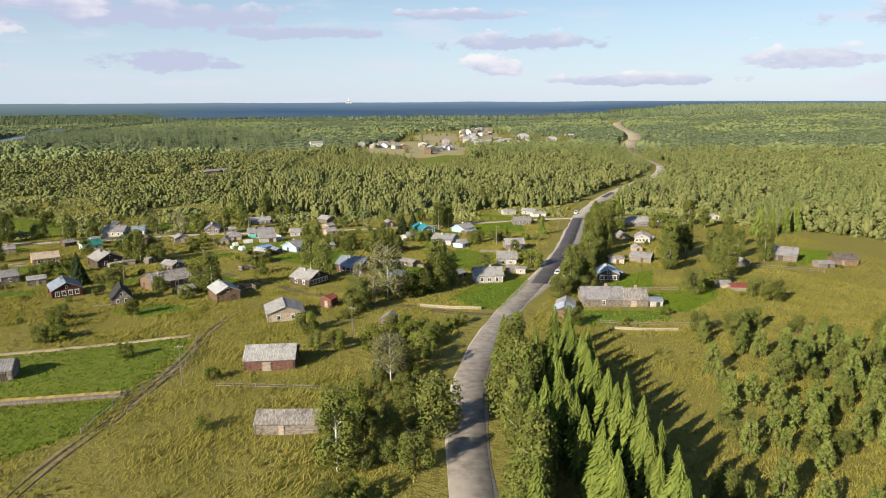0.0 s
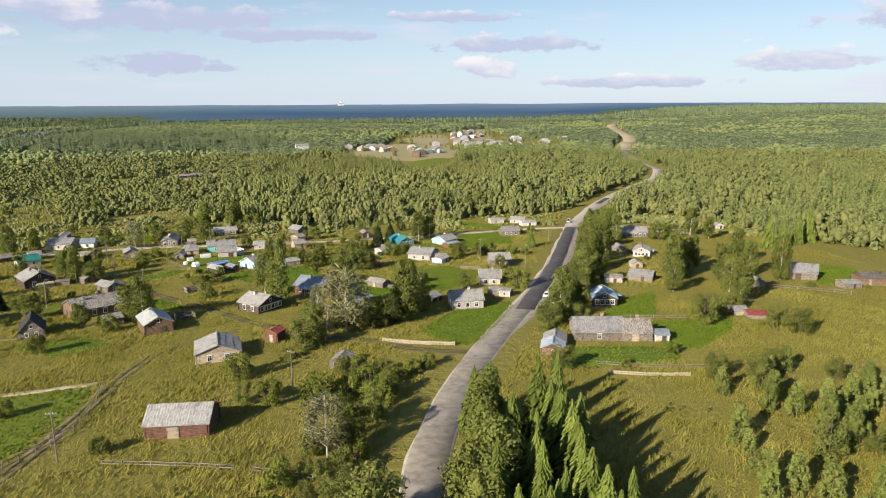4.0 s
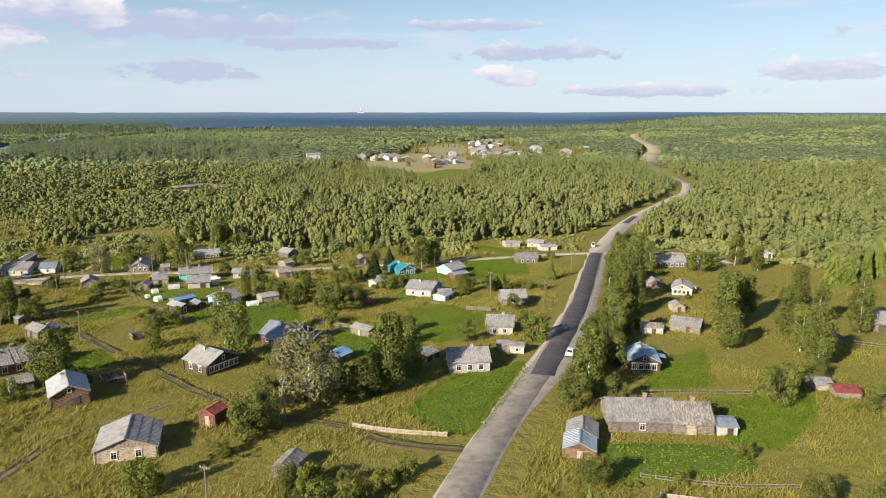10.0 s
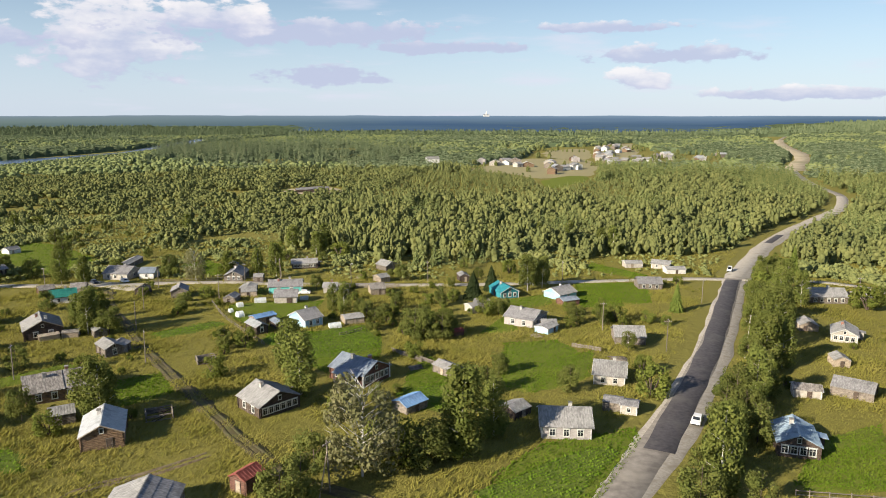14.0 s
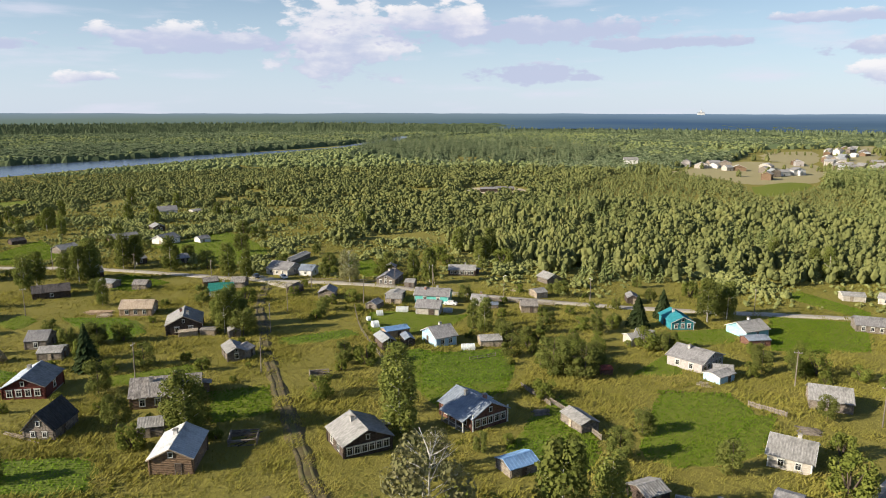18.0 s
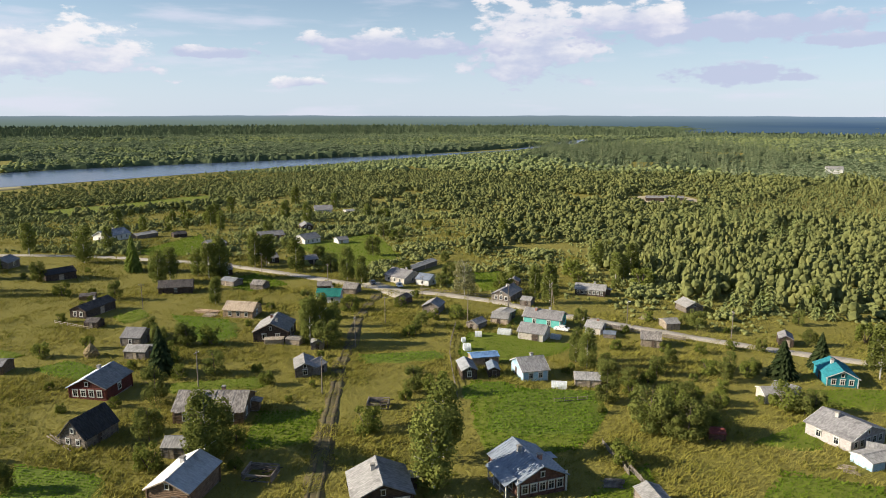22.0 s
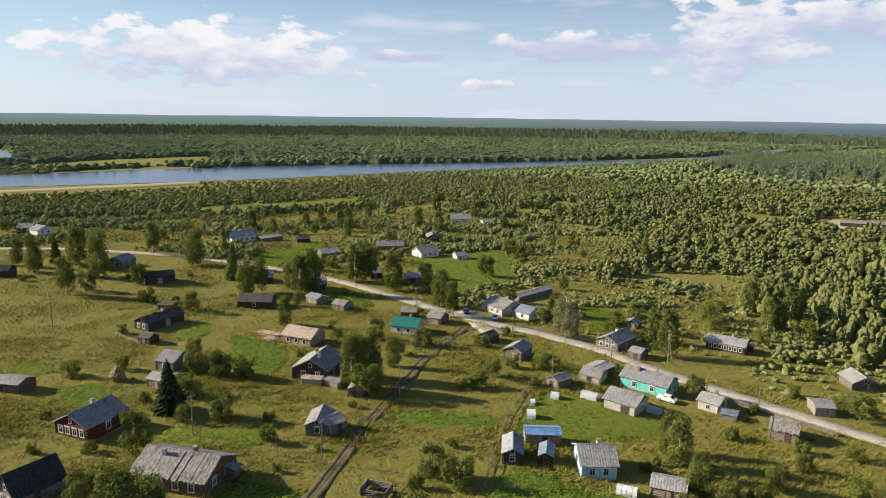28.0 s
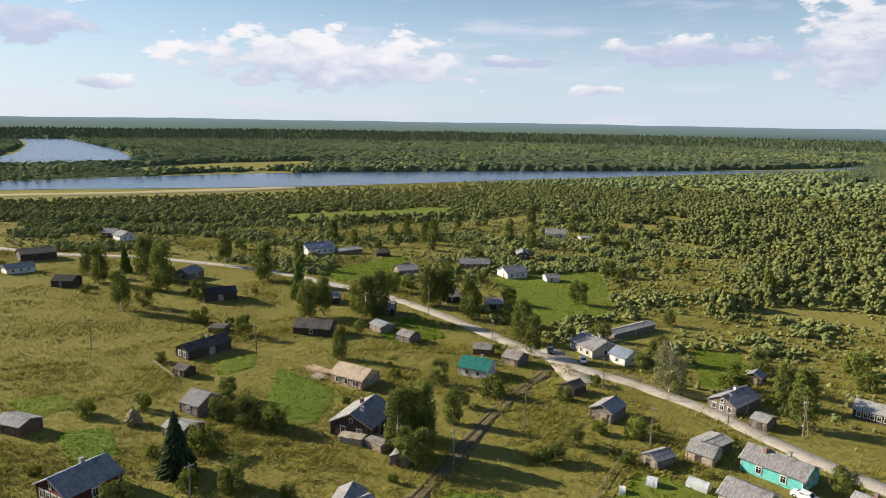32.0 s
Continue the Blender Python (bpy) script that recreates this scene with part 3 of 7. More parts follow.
LAWNS = [[(54, 182), (75, 183), (70, 172), (57, 158.7), (50, 161)], [(-85, 207.5), (-77, 216.6), (-67, 206), (-72.5, 196)], [(50, 200), (60, 204), (57, 187), (43, 187)], [(-198, 262), (-200, 283), (-176, 280), (-175, 263)],
         [(-275, 268), (-307, 319), (-254, 294), (-253, 271)], [(-252, 333), (-252, 389), (-190, 350), (-180, 312)], [(11, 323), (28, 340), (27, 301), (14, 297)], [(133, 250), (143, 243), (124.5, 216), (116, 220)],
         [(-150, 347), (-133, 349), (-120, 332), (-124, 323)], [(14, 368), (38, 345), (40, 356), (20, 380)], [(-135, 124), (-99, 132), (-63, 144.5), (-58, 130), (-61, 110), (-84, 106), (-128, 99)], [(-122, 97), (-82, 104), (-61.5, 106.6), (-61.5, 93), (-68, 84), (-90, 70)]] 
LAWNS += [[(-0.6, 182.4), (6.4, 194.9), (22.6, 205.0), (22.6, 198.3), (11.8, 167.9), (7.8, 165.3), (0.2, 170.9)], [(11.9, 335.2), (37.3, 340.7), (36.4, 307.7), (14.0, 300.1)], [(49.9, 203.1), (65.6, 214.2), (57.4, 187.8), (43.9, 185.3)], [(52.1, 174.3), (74.3, 187.3), (62.0, 164.4), (51.4, 163.7)], [(-68.3, 250.1), (-61.4, 254.6), (-37.8, 255.2), (-32.9, 237.1), (-40.6, 222.2), (-56.5, 235.7)], [(-24.2, 224.7), (-22.4, 240.5), (-10.1, 222.7), (-9.0, 206.0), (-18.9, 206.5)], [(-5.8, 253.8), (7.7, 258.7), (14.6, 246.4), (5.2, 221.3), (-3.4, 220.3)], [(-23.2, 211.9), (-22.0, 231.4), (-8.6, 219.2), (-8.6, 210.3), (-18.3, 203.9)], [(-11.2, 268.2), (-7.8, 282.1), (-2.8, 266.6), (-12.8, 260.6)]]
LAWNS += [[(-13.9, 298.3), (2.6, 314.1), (5.4, 300.3), (-6.9, 291.1)], [(7.6, 243.1), (16.7, 251.7), (14.7, 230.7), (3.4, 218.2), (0.4, 222.0)], [(-146.7, 342.6), (-142.1, 356.4), (-121.9, 332.6), (-128.7, 328.1)], [(-110.1, 202.8), (-101.2, 218.2), (-94.6, 215.3), (-104.1, 200.6)], [(-158.2, 176.3), (-157.6, 185.5), (-149.8, 188.2), (-148.2, 179.5)], [(-171.6, 217.0), (-175.1, 226.4), (-165.6, 225.3), (-162.0, 216.4)]]
LAWNS += [[(-83.9, 263.5), (-93.5, 279.4), (-83.3, 286.6), (-71.2, 288.1), (-66.6, 292.2), (-65.5, 277.9), (-75.2, 256.8)]]
for i, o in enumerate(LAWNS):
    patch("lawn", o, M["lawn"], "bright green mown grass field", "lawn", 0.035 + 0.005 * i, 1.4)
CROPS = [[(-60.4, 250.8), (-45, 264), (-34.7, 243.8), (-48.4, 230.6)], [(29.8, 162), (49, 161), (50.8, 153), (42, 149.8), (24, 149.5)], [(-3, 176), (13, 194), (20, 196), (16, 186), (6.3, 165)], [(-138, 186), (-139, 194), (-126, 196.5), (-124, 190)],
         [(-163, 230), (-148, 239), (-130, 231), (-136, 222)], [(-98, 244), (-88, 260), (-82, 257), (-92.3, 241)], [(-92, 169), (-79, 177), (-70.4, 170), (-80, 163)], [(-67, 246), (-63, 255), (-57, 251), (-61.5, 240.5)], [(-22, 214), (-17, 221), (-10, 217), (-17, 208)]]
for o in CROPS:
    patch("garden_plot", o, M["tilled"], "tilled garden plot between cottages", "garden", 0.2, 1.4)
patch("riverside_meadow", [(-900, 165), (-892, 298), (-905, 425), (-1066, 459), (-1045, 325), (-960, 187)], M["ground"], "yellow mown meadow on the far bank", "meadow", 0.4, 25)
ribbon("beach", [(-640, -60), (-655, 40), (-668, 110), (-660, 185), (-662, 240), (-664, 300), (-672, 350)], 14, 12, 0.15, M["straw_field"], "pale sandy and grassy beach along the river", "beach", 4, 20)
patch("lawn", [(-474, 294), (-492, 429), (-441, 401), (-425, 291)], M["lawn"], "bright clearing among riverside willows", "clearing", 0.2, 15)
patch("settlement_field", [(-33, 1320), (33, 1392), (32, 1102), (-27, 1151)], M["straw_field"], "pale mown field behind the far settlement", "field", 0.3, 25)
patch("settlement_field", [(-111, 883), (-60, 1080), (-30, 1100), (30, 1090), (39, 950), (31, 840), (-20, 800), (-46, 832)], M["straw_field"], "dry strip of field before the far settlement", "field", 0.35, 25)
patch("settlement_field", [(40, 960), (60, 1480), (140, 1600), (88, 1000)], M["straw_field"], "bare trodden ground between the far houses", "field", 0.4, 25)
patch("lawn", [(-17, 778), (13, 847), (30, 812), (-6, 705)], M["lawn"], "bright plot below the far settlement", "lawn", 0.3, 15)
patch("sand_pit", [(-225, 618), (-181, 646), (-200, 680), (-233, 660)], M["sand"], "pale bare clearing in the wood", "clearing", 0.2, 10)
patch("settlement_field", [(329, 1746), (372, 1732), (321, 1497), (288, 1501)], M["straw_field"], "dry field by the far road", "field", 0.3, 25)


def water(pts_a, pts_b, label):
    a, b = curve_through(pts_a, 20), curve_through(pts_b, 20)
    m = 60
    a = a[np.linspace(0, len(a) - 1, m).astype(int)]
    b = b[np.linspace(0, len(b) - 1, m).astype(int)]
    z = np.full((m, 1), -7.7)
    V = np.concatenate([np.concatenate([a, z], 1), np.concatenate([b, z], 1)])
    F = [(i, i + 1, m + i + 1, m + i) for i in range(m - 1)]
    return tagged(new("river", mesh("river", V, F, M["water"])), label, "river", kind="structure")


water([(-660, -360), (-700, -80), (-716, 98), (-694, 235), (-678, 368), (-684, 540), (-690, 700), (-682, 850), (-686, 1050), (-706, 1144), (-760, 1420), (-800, 1640)],
      [(-780, -400), (-790, -80), (-806, 87), (-836, 243), (-845, 430), (-817, 600), (-778, 790), (-756, 905), (-722, 1100), (-735, 1180), (-820, 1440), (-890, 1680)], "calm wide river reflecting the sky")
water([(-1000, -60), (-1020, 60), (-1035, 150), (-1040, 208), (-1111, 216), (-1350, 196), (-1581, 170), (-2050, 60)], [(-1080, -160), (-1110, -60), (-1180, 0), (-1280, 30), (-1373, 34), (-1600, 20), (-1800, 0), (-2150, -60)], "far bend of the calm river")

water([(-1107, 1769), (-1000, 1748), (-900, 1690), (-768, 1561)], [(-1060, 1790), (-960, 1800), (-850, 1760), (-735, 1640)], "far upper reach of the river")


# ---- buildings ----
def sheathing(L, H, kind, lap, seed):
    """One wall, its face towards -y, in logs or in lapped boards."""
    course = 0.27 if kind == "log" else 0.2
    m = max(3, round(H / course))
    h = H / m
    prof = []
    for i in range(m):
        z = i * h
        if kind == "log":
            prof += [(-0.02, z + 0.01), (-0.1, z + 0.28 * h), (-0.1, z + 0.72 * h), (-0.02, z + h - 0.01)]
        else:
            prof += [(-0.1, z + 0.005), (-0.06, z + h - 0.004)]
    prof = [(-0.02, -1.0)] + prof + [(0.1, H), (0.1, -1.0)]
    r = random.Random(seed)
    v = []
    for x in (-L / 2 - lap, L / 2 + lap):
        v += [(x + (r.uniform(-0.06, 0.06) if kind == "log" and lap else 0), y, z) for y, z in prof]
    k = len(prof)
    f = [(i, i + k, i + 1 + k, i + 1) for i in range(k - 1)] + [tuple(range(k)), tuple(range(2 * k - 1, k - 1, -1))]
    return v, f


def roof_slope(L, S, kind, seed):
    """A roof slope in its own plane: x along the ridge, y down the slope from 0 to -S, top at about z = 0."""
    r = random.Random(seed)
    g = Geo()
    if kind.startswith("plank"):
        x = -L / 2
        while x < L / 2 - 0.05:
            w = r.uniform(0.2, 0.32)
            x1 = min(x + w, L / 2)
            dz = r.uniform(0, 0.06)
            if r.random() > 0.04:
                g.box(x + 0.01, x1 - 0.01, -S - r.uniform(-0.12, 0.18), r.uniform(-0.05, 0.08), -0.03 + dz, 0.02 + dz)
            x = x1
        g.box(-L / 2 + 0.1, L / 2 - 0.1, -S + 0.2, -0.1, -0.1, -0.04)
        return g
    rows = max(2, round(S / 1.55))
    if kind.startswith("slate"):
        k = max(6, int(L / 0.22))
        xs = [-L / 2 + L * i / k for i in range(k + 1)]
        hs = [0.035 if i % 2 else 0.0 for i in range(k + 1)]
    else:
        xs, hs = [], []
        k = max(2, round(L / 0.6))
        for i in range(k + 1):
            c = -L / 2 + L * i / k
            xs += [c - 0.03, c, c + 0.03]
            hs += [0.0, 0.05, 0.0]
    lines = [(0.0, -0.09, 0)]
    for j in range(rows):
        lines += [(-S * j / rows, 0.01, 1), (-S * (j + 1) / rows, 0.045, 1)]
    lines += [(-S, -0.09, 0)]
    m = len(xs)
    v = [(x, yy, z + (h + r.uniform(-0.008, 0.008)) * up) for yy, z, up in lines for x, h in zip(xs, hs)]
    k = len(lines)
    g.add(v, [(a * m + i, b * m + i, b * m + i + 1, a * m + i + 1) for a, b in [(q, (q + 1) % k) for q in range(k)] for i in range(m - 1)])
    g.f += [tuple(a * m for a in range(k)), tuple(a * m + m - 1 for a in range(k - 1, -1, -1))]
    return g


def window_meshes():
    g = Geo()
    w, h = 0.42, 0.58
    for x0, x1, z0, z1 in ((-w - 0.14, -w, -h - 0.05, h + 0.05), (w, w + 0.14, -h - 0.05, h + 0.05), (-w - 0.2, w + 0.2, h, h + 0.2), (-w - 0.2, w + 0.2, -h - 0.16, -h)):
        g.box(x0, x1, -0.07, 0.03, z0, z1)
    g.box(-w - 0.26, w + 0.26, -0.11, 0.0, h + 0.2, h + 0.27)
    casing = g.done("casing", M["trim"])
    g = Geo()
    g.box(-0.02, 0.02, -0.035, 0.01, -h, h).box(-w, w, -0.035, 0.01, 0.2, 0.24)
    bars = g.done("mullion", M["trim"])
    pane = Geo().box(-w, w, -0.01, 0.02, -h, h).done("pane", M["glass"])
    return casing, bars, pane


CASING, BARS, PANE = window_meshes()
DOOR_DARK = Geo().box(-0.42, 0.42, -0.04, 0.02, 0, 1.9).done("door", M["log_dark"])
DOOR_PALE = Geo().box(-0.42, 0.42, -0.04, 0.02, 0, 1.9).done("door", M["log_pale"])
DOOR_FRAME = Geo().add([(a, b, c) for b in (-0.07, 0.0) for a, c in ((-0.5, 0), (-0.42, 0), (-0.42, 1.9), (0.42, 1.9), (0.42, 0), (0.5, 0), (0.5, 2.0), (-0.5, 2.0))],
                       [(0, 1, 2, 7), (7, 2, 3, 6), (6, 3, 4, 5), (8, 0, 7, 15), (15, 7, 6, 14), (14, 6, 5, 13), (1, 9, 10, 2), (2, 10, 11, 3), (3, 11, 12, 4)]).done("door_frame", M["log_grey"])
HANDLE = Geo().box(0.26, 0.3, -0.12, -0.04, 0.95, 1.08).done("handle", M["steel"])
STACK = Geo().box(-0.3, 0.3, -0.3, 0.3, -1.2, 0.75).done("stack", M["brick"])
STACK_WHITE = Geo().box(-0.3, 0.3, -0.3, 0.3, -1.2, 0.7).done("stack", M["whitewash"])
CAP = Geo().box(-0.38, 0.38, -0.38, 0.38, 0.7, 0.82).box(-0.32, 0.32, -0.32, 0.32, 0.82, 0.88).done("cap", M["stone"])
FOOT = []


def building(x, y, rz, w, d, hw, rise, ridge, wall, roof, label, category, windows=(0, 0, 0), stacks=0, roof2=""):
    """A house, barn or shed: walls round a floor, gables, two roof slopes, windows, door and chimneys. Its front faces its -y."""
    seed = int(abs(x * 13 + y * 7))
    rise = min(0.85 * rise, 0.245 * (d if ridge == "e" else w)) if roof != "tar" else rise
    hw = hw if hw < 2.2 else 2.2 + (0.45 if y < 600 else 1.0) * (hw - 2.2)
    rnd = random.Random(seed)
    kind = "log" if wall.startswith("log") or wall == "paint_red" else "board"
    old = kind == "log"
    root = new(category)
    root.matrix_world = pose(x, y, float(hgt(x, y)), 0, 0, rz) @ pose(0, 0, 0, rnd.uniform(-0.8, 0.8) if old else 0, rnd.uniform(-1, 1) if old else 0, 0)
    tagged(root, label, category)
    FOOT.append((x, y, 0.62 * math.hypot(w, d)))
    mat = M[wall]
    sides = ((w, pose(0, -d / 2, 0)), (d, pose(w / 2, 0, 0, 0, 0, 90)), (w, pose(0, d / 2, 0, 0, 0, 180)), (d, pose(-w / 2, 0, 0, 0, 0, -90)))
    lap = 0.22 if kind == "log" else 0.08
    for i, (L, m) in enumerate(sides):
        v, f = sheathing(L, hw, kind, lap if i % 2 == 0 else lap - 0.1, seed + i)
        part("wall", mesh("wall", v, f, mat), root, at=m)
    if kind == "board":
        for sx in (-1, 1):
            part("corner_board", Geo().box(sx * w / 2 - 0.1, sx * w / 2 + 0.1, -d / 2 - 0.13, -d / 2 - 0.1, 0, hw).done("corner_board", M["trim"]), root)
    # gables of upright boards and the two slopes
    span, run = (d, w) if ridge == "e" else (w, d)
    turn = pose(0, 0, 0) if ridge == "e" else pose(0, 0, 0, 0, 0, 90)
    over = 0.45 if category != "shed" else 0.3
    for s in (-1, 1):
        g = Geo()
        k = max(4, int(span / 0.26))
        top, low = [], []
        for i in range(k):
            for a in (-span / 2 + span * i / k, -span / 2 + span * (i + 1) / k):
                x0 = s * (run / 2 + 0.02 + 0.035 * (i % 2))
                low.append((x0, a, hw))
                top.append((x0, a, hw + max(0.0, rise * (1 - abs(a) / (span / 2)))))
        n = len(low)
        back = [(s * (run / 2 - 0.1), -span / 2, hw), (s * (run / 2 - 0.1), span / 2, hw), (s * (run / 2 - 0.1), 0, hw + rise)]
        g.add(low + top + back, [(i, i + 1, n + i + 1, n + i) for i in range(n - 1)] + [(2 * n, 2 * n + 1, 2 * n + 2), (0, n - 1, 2 * n + 1, 2 * n)])
        part("gable", g.done("gable", M["log_dark"] if wall == "log_dark" else mat), root, at=turn)
    tilt = math.degrees(math.atan2(rise, span / 2))
    S = math.hypot(rise, span / 2) + over
    for i, s in enumerate((0, 180)):
        rk = (roof2 or roof) if i == (0 if ridge == "g" else 1) else roof
        g = roof_slope(run + 2 * over, S, rk, seed + 11 + i)
        slope = part("roof", g.done("roof", M[rk + "_roof"]), root, at=turn @ pose(0, 0, hw + rise + 0.12, 0, 0, s) @ pose(0, 0, 0, tilt, 0, 0))
        if rk.startswith("plank"):
            slope["kind"] = "stuff"
    cap = Geo()
    for s in (1, -1):
        c = math.tan(radians(tilt)) * 0.2
        cap.add([(-run / 2 - over, 0, 0.22), (run / 2 + over, 0, 0.22), (run / 2 + over, s * 0.2, 0.22 - c), (-run / 2 - over, s * 0.2, 0.22 - c)], [(0, 1, 2, 3) if s < 0 else (3, 2, 1, 0)])
    part("ridge_cap", cap.done("ridge_cap", M[roof + "_roof"]), root, at=turn @ pose(0, 0, hw + rise))
    if kind == "board" or hw > 2.7:
        for s in (-1, 1):
            for e in (-1, 1):
                part("bargeboard", Geo().box(-0.03, 0.03, -S, 0, -0.13, 0.05).done("bargeboard", M["trim"] if kind == "board" else M["log_pale"]), root, at=turn @ pose(e * (run / 2 + over + 0.02), 0, hw + rise + 0.1, 0, 0, 0 if s < 0 else 180) @ pose(0, 0, 0, tilt, 0, 0))
    low = Geo()
    low.box(-w / 2 - 0.02, w / 2 + 0.02, -d / 2 - 0.02, d / 2 + 0.02, -1.0, 0.22)
    part("foundation", low.done("foundation", M["stone"]), root)
    # windows, by wall
    zc = min(hw * 0.56, 1.75)
    sc = min(1.0, (hw - 0.5) / 2.1)
    for count, (L, m) in zip((windows[0], windows[1], windows[2]), (sides[0], sides[1], sides[3])):
        for i in range(count):
            px = L * ((i + 0.75) / (count + 0.5) - 0.5)
            win = part("window", CASING, root, "white carved casing" if i == 0 else "", m @ pose(px, -0.11, zc) @ Matrix.Diagonal((sc, 1, sc, 1)))
            part("mullion", BARS, win)
            part("pane", PANE, win)
    if category == "house" and ridge == "g":
        win = part("window", CASING, root, at=pose(0, -d / 2 - 0.1, hw + rise * 0.36) @ Matrix.Diagonal((0.62, 1, 0.62, 1)))
        part("pane", PANE, win)
    # door
    dm = sides[0][1] if windows[0] == 0 else (sides[1][1] if windows[1] == 0 else sides[3][1])
    if hw > 1.5:
        dd = part("door", DOOR_PALE if rnd.random() < 0.4 else DOOR_DARK, root, at=dm @ pose(rnd.uniform(-0.2, 0.2) * min(w, d), -0.12, 0.05) @ Matrix.Diagonal((1.0 if category != "barn" else 1.8, 1, min(1, (hw - 0.15) / 2.05), 1)))
        part("handle", HANDLE, dd)
        part("door_frame", DOOR_FRAME, dd)
    for i in range(stacks):
        px = run * (0.12 - 0.34 * i)
        py = span * (0.1 if i == 0 else -0.12)
        st = part("chimney", STACK_WHITE if (seed + i) % 2 else STACK, root, at=turn @ pose(px, py, hw + rise * (1 - abs(py) / (span / 2)) + 0.2))
        part("cap", CAP, st)
    if category == "house" and windows[0] >= 3 and wall in ("log_brown", "log_red", "pale", "log_dark"):
        # boarded porch against the side
        po = part("porch", Geo().box(-0.95, 0.95, 0, 1.4, 0.0, 0.18).done("porch", M["plank_grey_roof"]), root, at=sides[1][1] @ pose(d * 0.25, -1.5, 0))
        plank = Geo().box(0, 0.22, -0.06, 0.0, 0, 1.9).done("board", mat)
        for i in range(8):
            part("board", plank, po, at=Matrix.Translation((-0.9 + i * 0.23, 0, 0)))
        for px in (-0.9, 0.88):
            part("side_wall", Geo().box(px, px + 0.06, 0, 1.4, 0.18, 1.9).done("side_wall", mat), po)
        part("porch_roof", Geo().box(-1.1, 1.1, -0.3, 1.6, 1.95, 2.02).done("porch_roof", M[roof + "_roof"]), po, at=pose(0, 0, 0, 9, 0, 0))
    return root


building(-39.2, 124.0, 3, 9.3, 7.0, 2.8, 2.2, "e", "log_red", "slate_pale", "long log barn with a pale weathered slab roof in rough grass", "barn", (0, 0, 0), 0, "")
building(-29.7, 93.3, -0, 9.4, 5.0, 1.8, 1.3, "e", "log_grey", "plank_grey", "low collapsing shed under a grey board roof", "shed", (0, 0, 0), 0, "")
building(-44.5, 161.0, 17, 8.6, 8.0, 2.5, 1.9, "g", "log_pale", "slate_pale", "weathered log house with a two-tone slate roof", "barn", (2, 1, 1), 0, "slate_grey")
building(-66.0, 183.1, 32, 6.2, 8.5, 3.6, 2.7, "g", "log_brown", "metal_white", "bare log house with a bright tin roof", "house", (0, 0, 0), 1, "")
building(-45.0, 201.8, 55, 8.2, 7.8, 2.9, 2.2, "g", "log_dark", "slate_pale", "dark log house with six white-framed windows", "house", (6, 2, 2), 1, "slate_grey")
blue_house = building(-33.2, 221.6, 63, 8.0, 9.6, 3.3, 2.5, "g", "log_red", "metal_blue", "red-brown house with white trim under a blue-grey metal roof", "house", (5, 2, 3), 2, "")
for px in (-3.98, 3.98):
    part("corner_board", Geo().box(px - 0.16, px + 0.16, -4.98, -4.86, 0, 3.3).done("corner_board", M["trim"]), blue_house)
veranda = part("veranda", Geo().box(-5.7, -4.05, -4.2, 2.2, 0.05, 0.3).done("veranda", M["plank_grey_roof"]), blue_house, "open veranda along the long wall")
for py in (-4.1, -2.0, 0.1, 2.1):
    part("veranda_post", Geo().box(-5.65, -5.5, py - 0.08, py + 0.08, 0.3, 2.3).done("veranda_post", M["trim"]), veranda)
for py in (-4.1, -2.0, 0.1):
    part("railing", Geo().box(-5.62, -5.54, py + 0.08, py + 2.0, 0.95, 1.05).done("railing", M["trim"]), veranda)
part("veranda_roof", Geo().add([(-6.0, -4.5, 2.3), (-6.0, 2.5, 2.3), (-4.0, 2.5, 3.2), (-4.0, -4.5, 3.2), (-6.0, -4.5, 2.38), (-6.0, 2.5, 2.38), (-4.0, 2.5, 3.28), (-4.0, -4.5, 3.28)], [(0, 1, 2, 3), (7, 6, 5, 4), (0, 4, 5, 1), (0, 3, 7, 4), (1, 5, 6, 2)]).done("veranda_roof", M["metal_blue_roof"]), veranda)
building(10.0, 201.1, 6, 8.2, 7.5, 2.9, 2.6, "e", "pink", "slate_pale", "whitewashed cottage with a pale slate roof beside the road", "house", (3, 1, 1), 1, "")
building(19.0, 213.1, -9, 3.1, 3.0, 1.9, 0.5, "e", "log_grey", "slate_grey", "small grey board shed beside the cottage", "shed", (0, 0, 0), 0, "")
building(21.9, 212.1, -10, 2.8, 3.0, 1.8, 0.4, "e", "pale", "slate_grey", "small pale outbuilding with a flat roof", "shed", (1, 0, 0), 0, "")
building(-34.7, 171.6, -20, 2.8, 3.4, 2.6, 2.0, "g", "log_red", "red", "narrow old hut with a rusty red roof", "shed", (0, 0, 0), 0, "")
building(-89.1, 201.3, 44, 12.1, 9.0, 3.0, 2.4, "e", "log_brown", "plank_grey", "long grey log house with patched board roof", "house", (4, 2, 0), 2, "slate_grey")
building(-78.7, 188.8, 41, 3.8, 4.0, 1.9, 1.0, "e", "log_grey", "slate_pale", "shed with a pale roof under bushes", "shed", (0, 0, 0), 0, "")
building(-94.0, 180.9, 26, 5.0, 7.0, 2.0, 2.8, "g", "log_grey", "tar", "steep black-roofed cottage with a grey veranda", "house", (2, 0, 0), 0, "")
building(-114.8, 191.3, 34, 7.6, 8.5, 3.3, 2.4, "g", "paint_red", "metal_blue", "red painted log house with white windows", "house", (4, 1, 0), 1, "slate_pale")
building(-96.7, 227.2, 56, 3.8, 6.0, 2.6, 1.9, "g", "log_grey", "slate_pale", "small grey log hut beside the track", "house", (1, 1, 0), 0, "slate_grey")
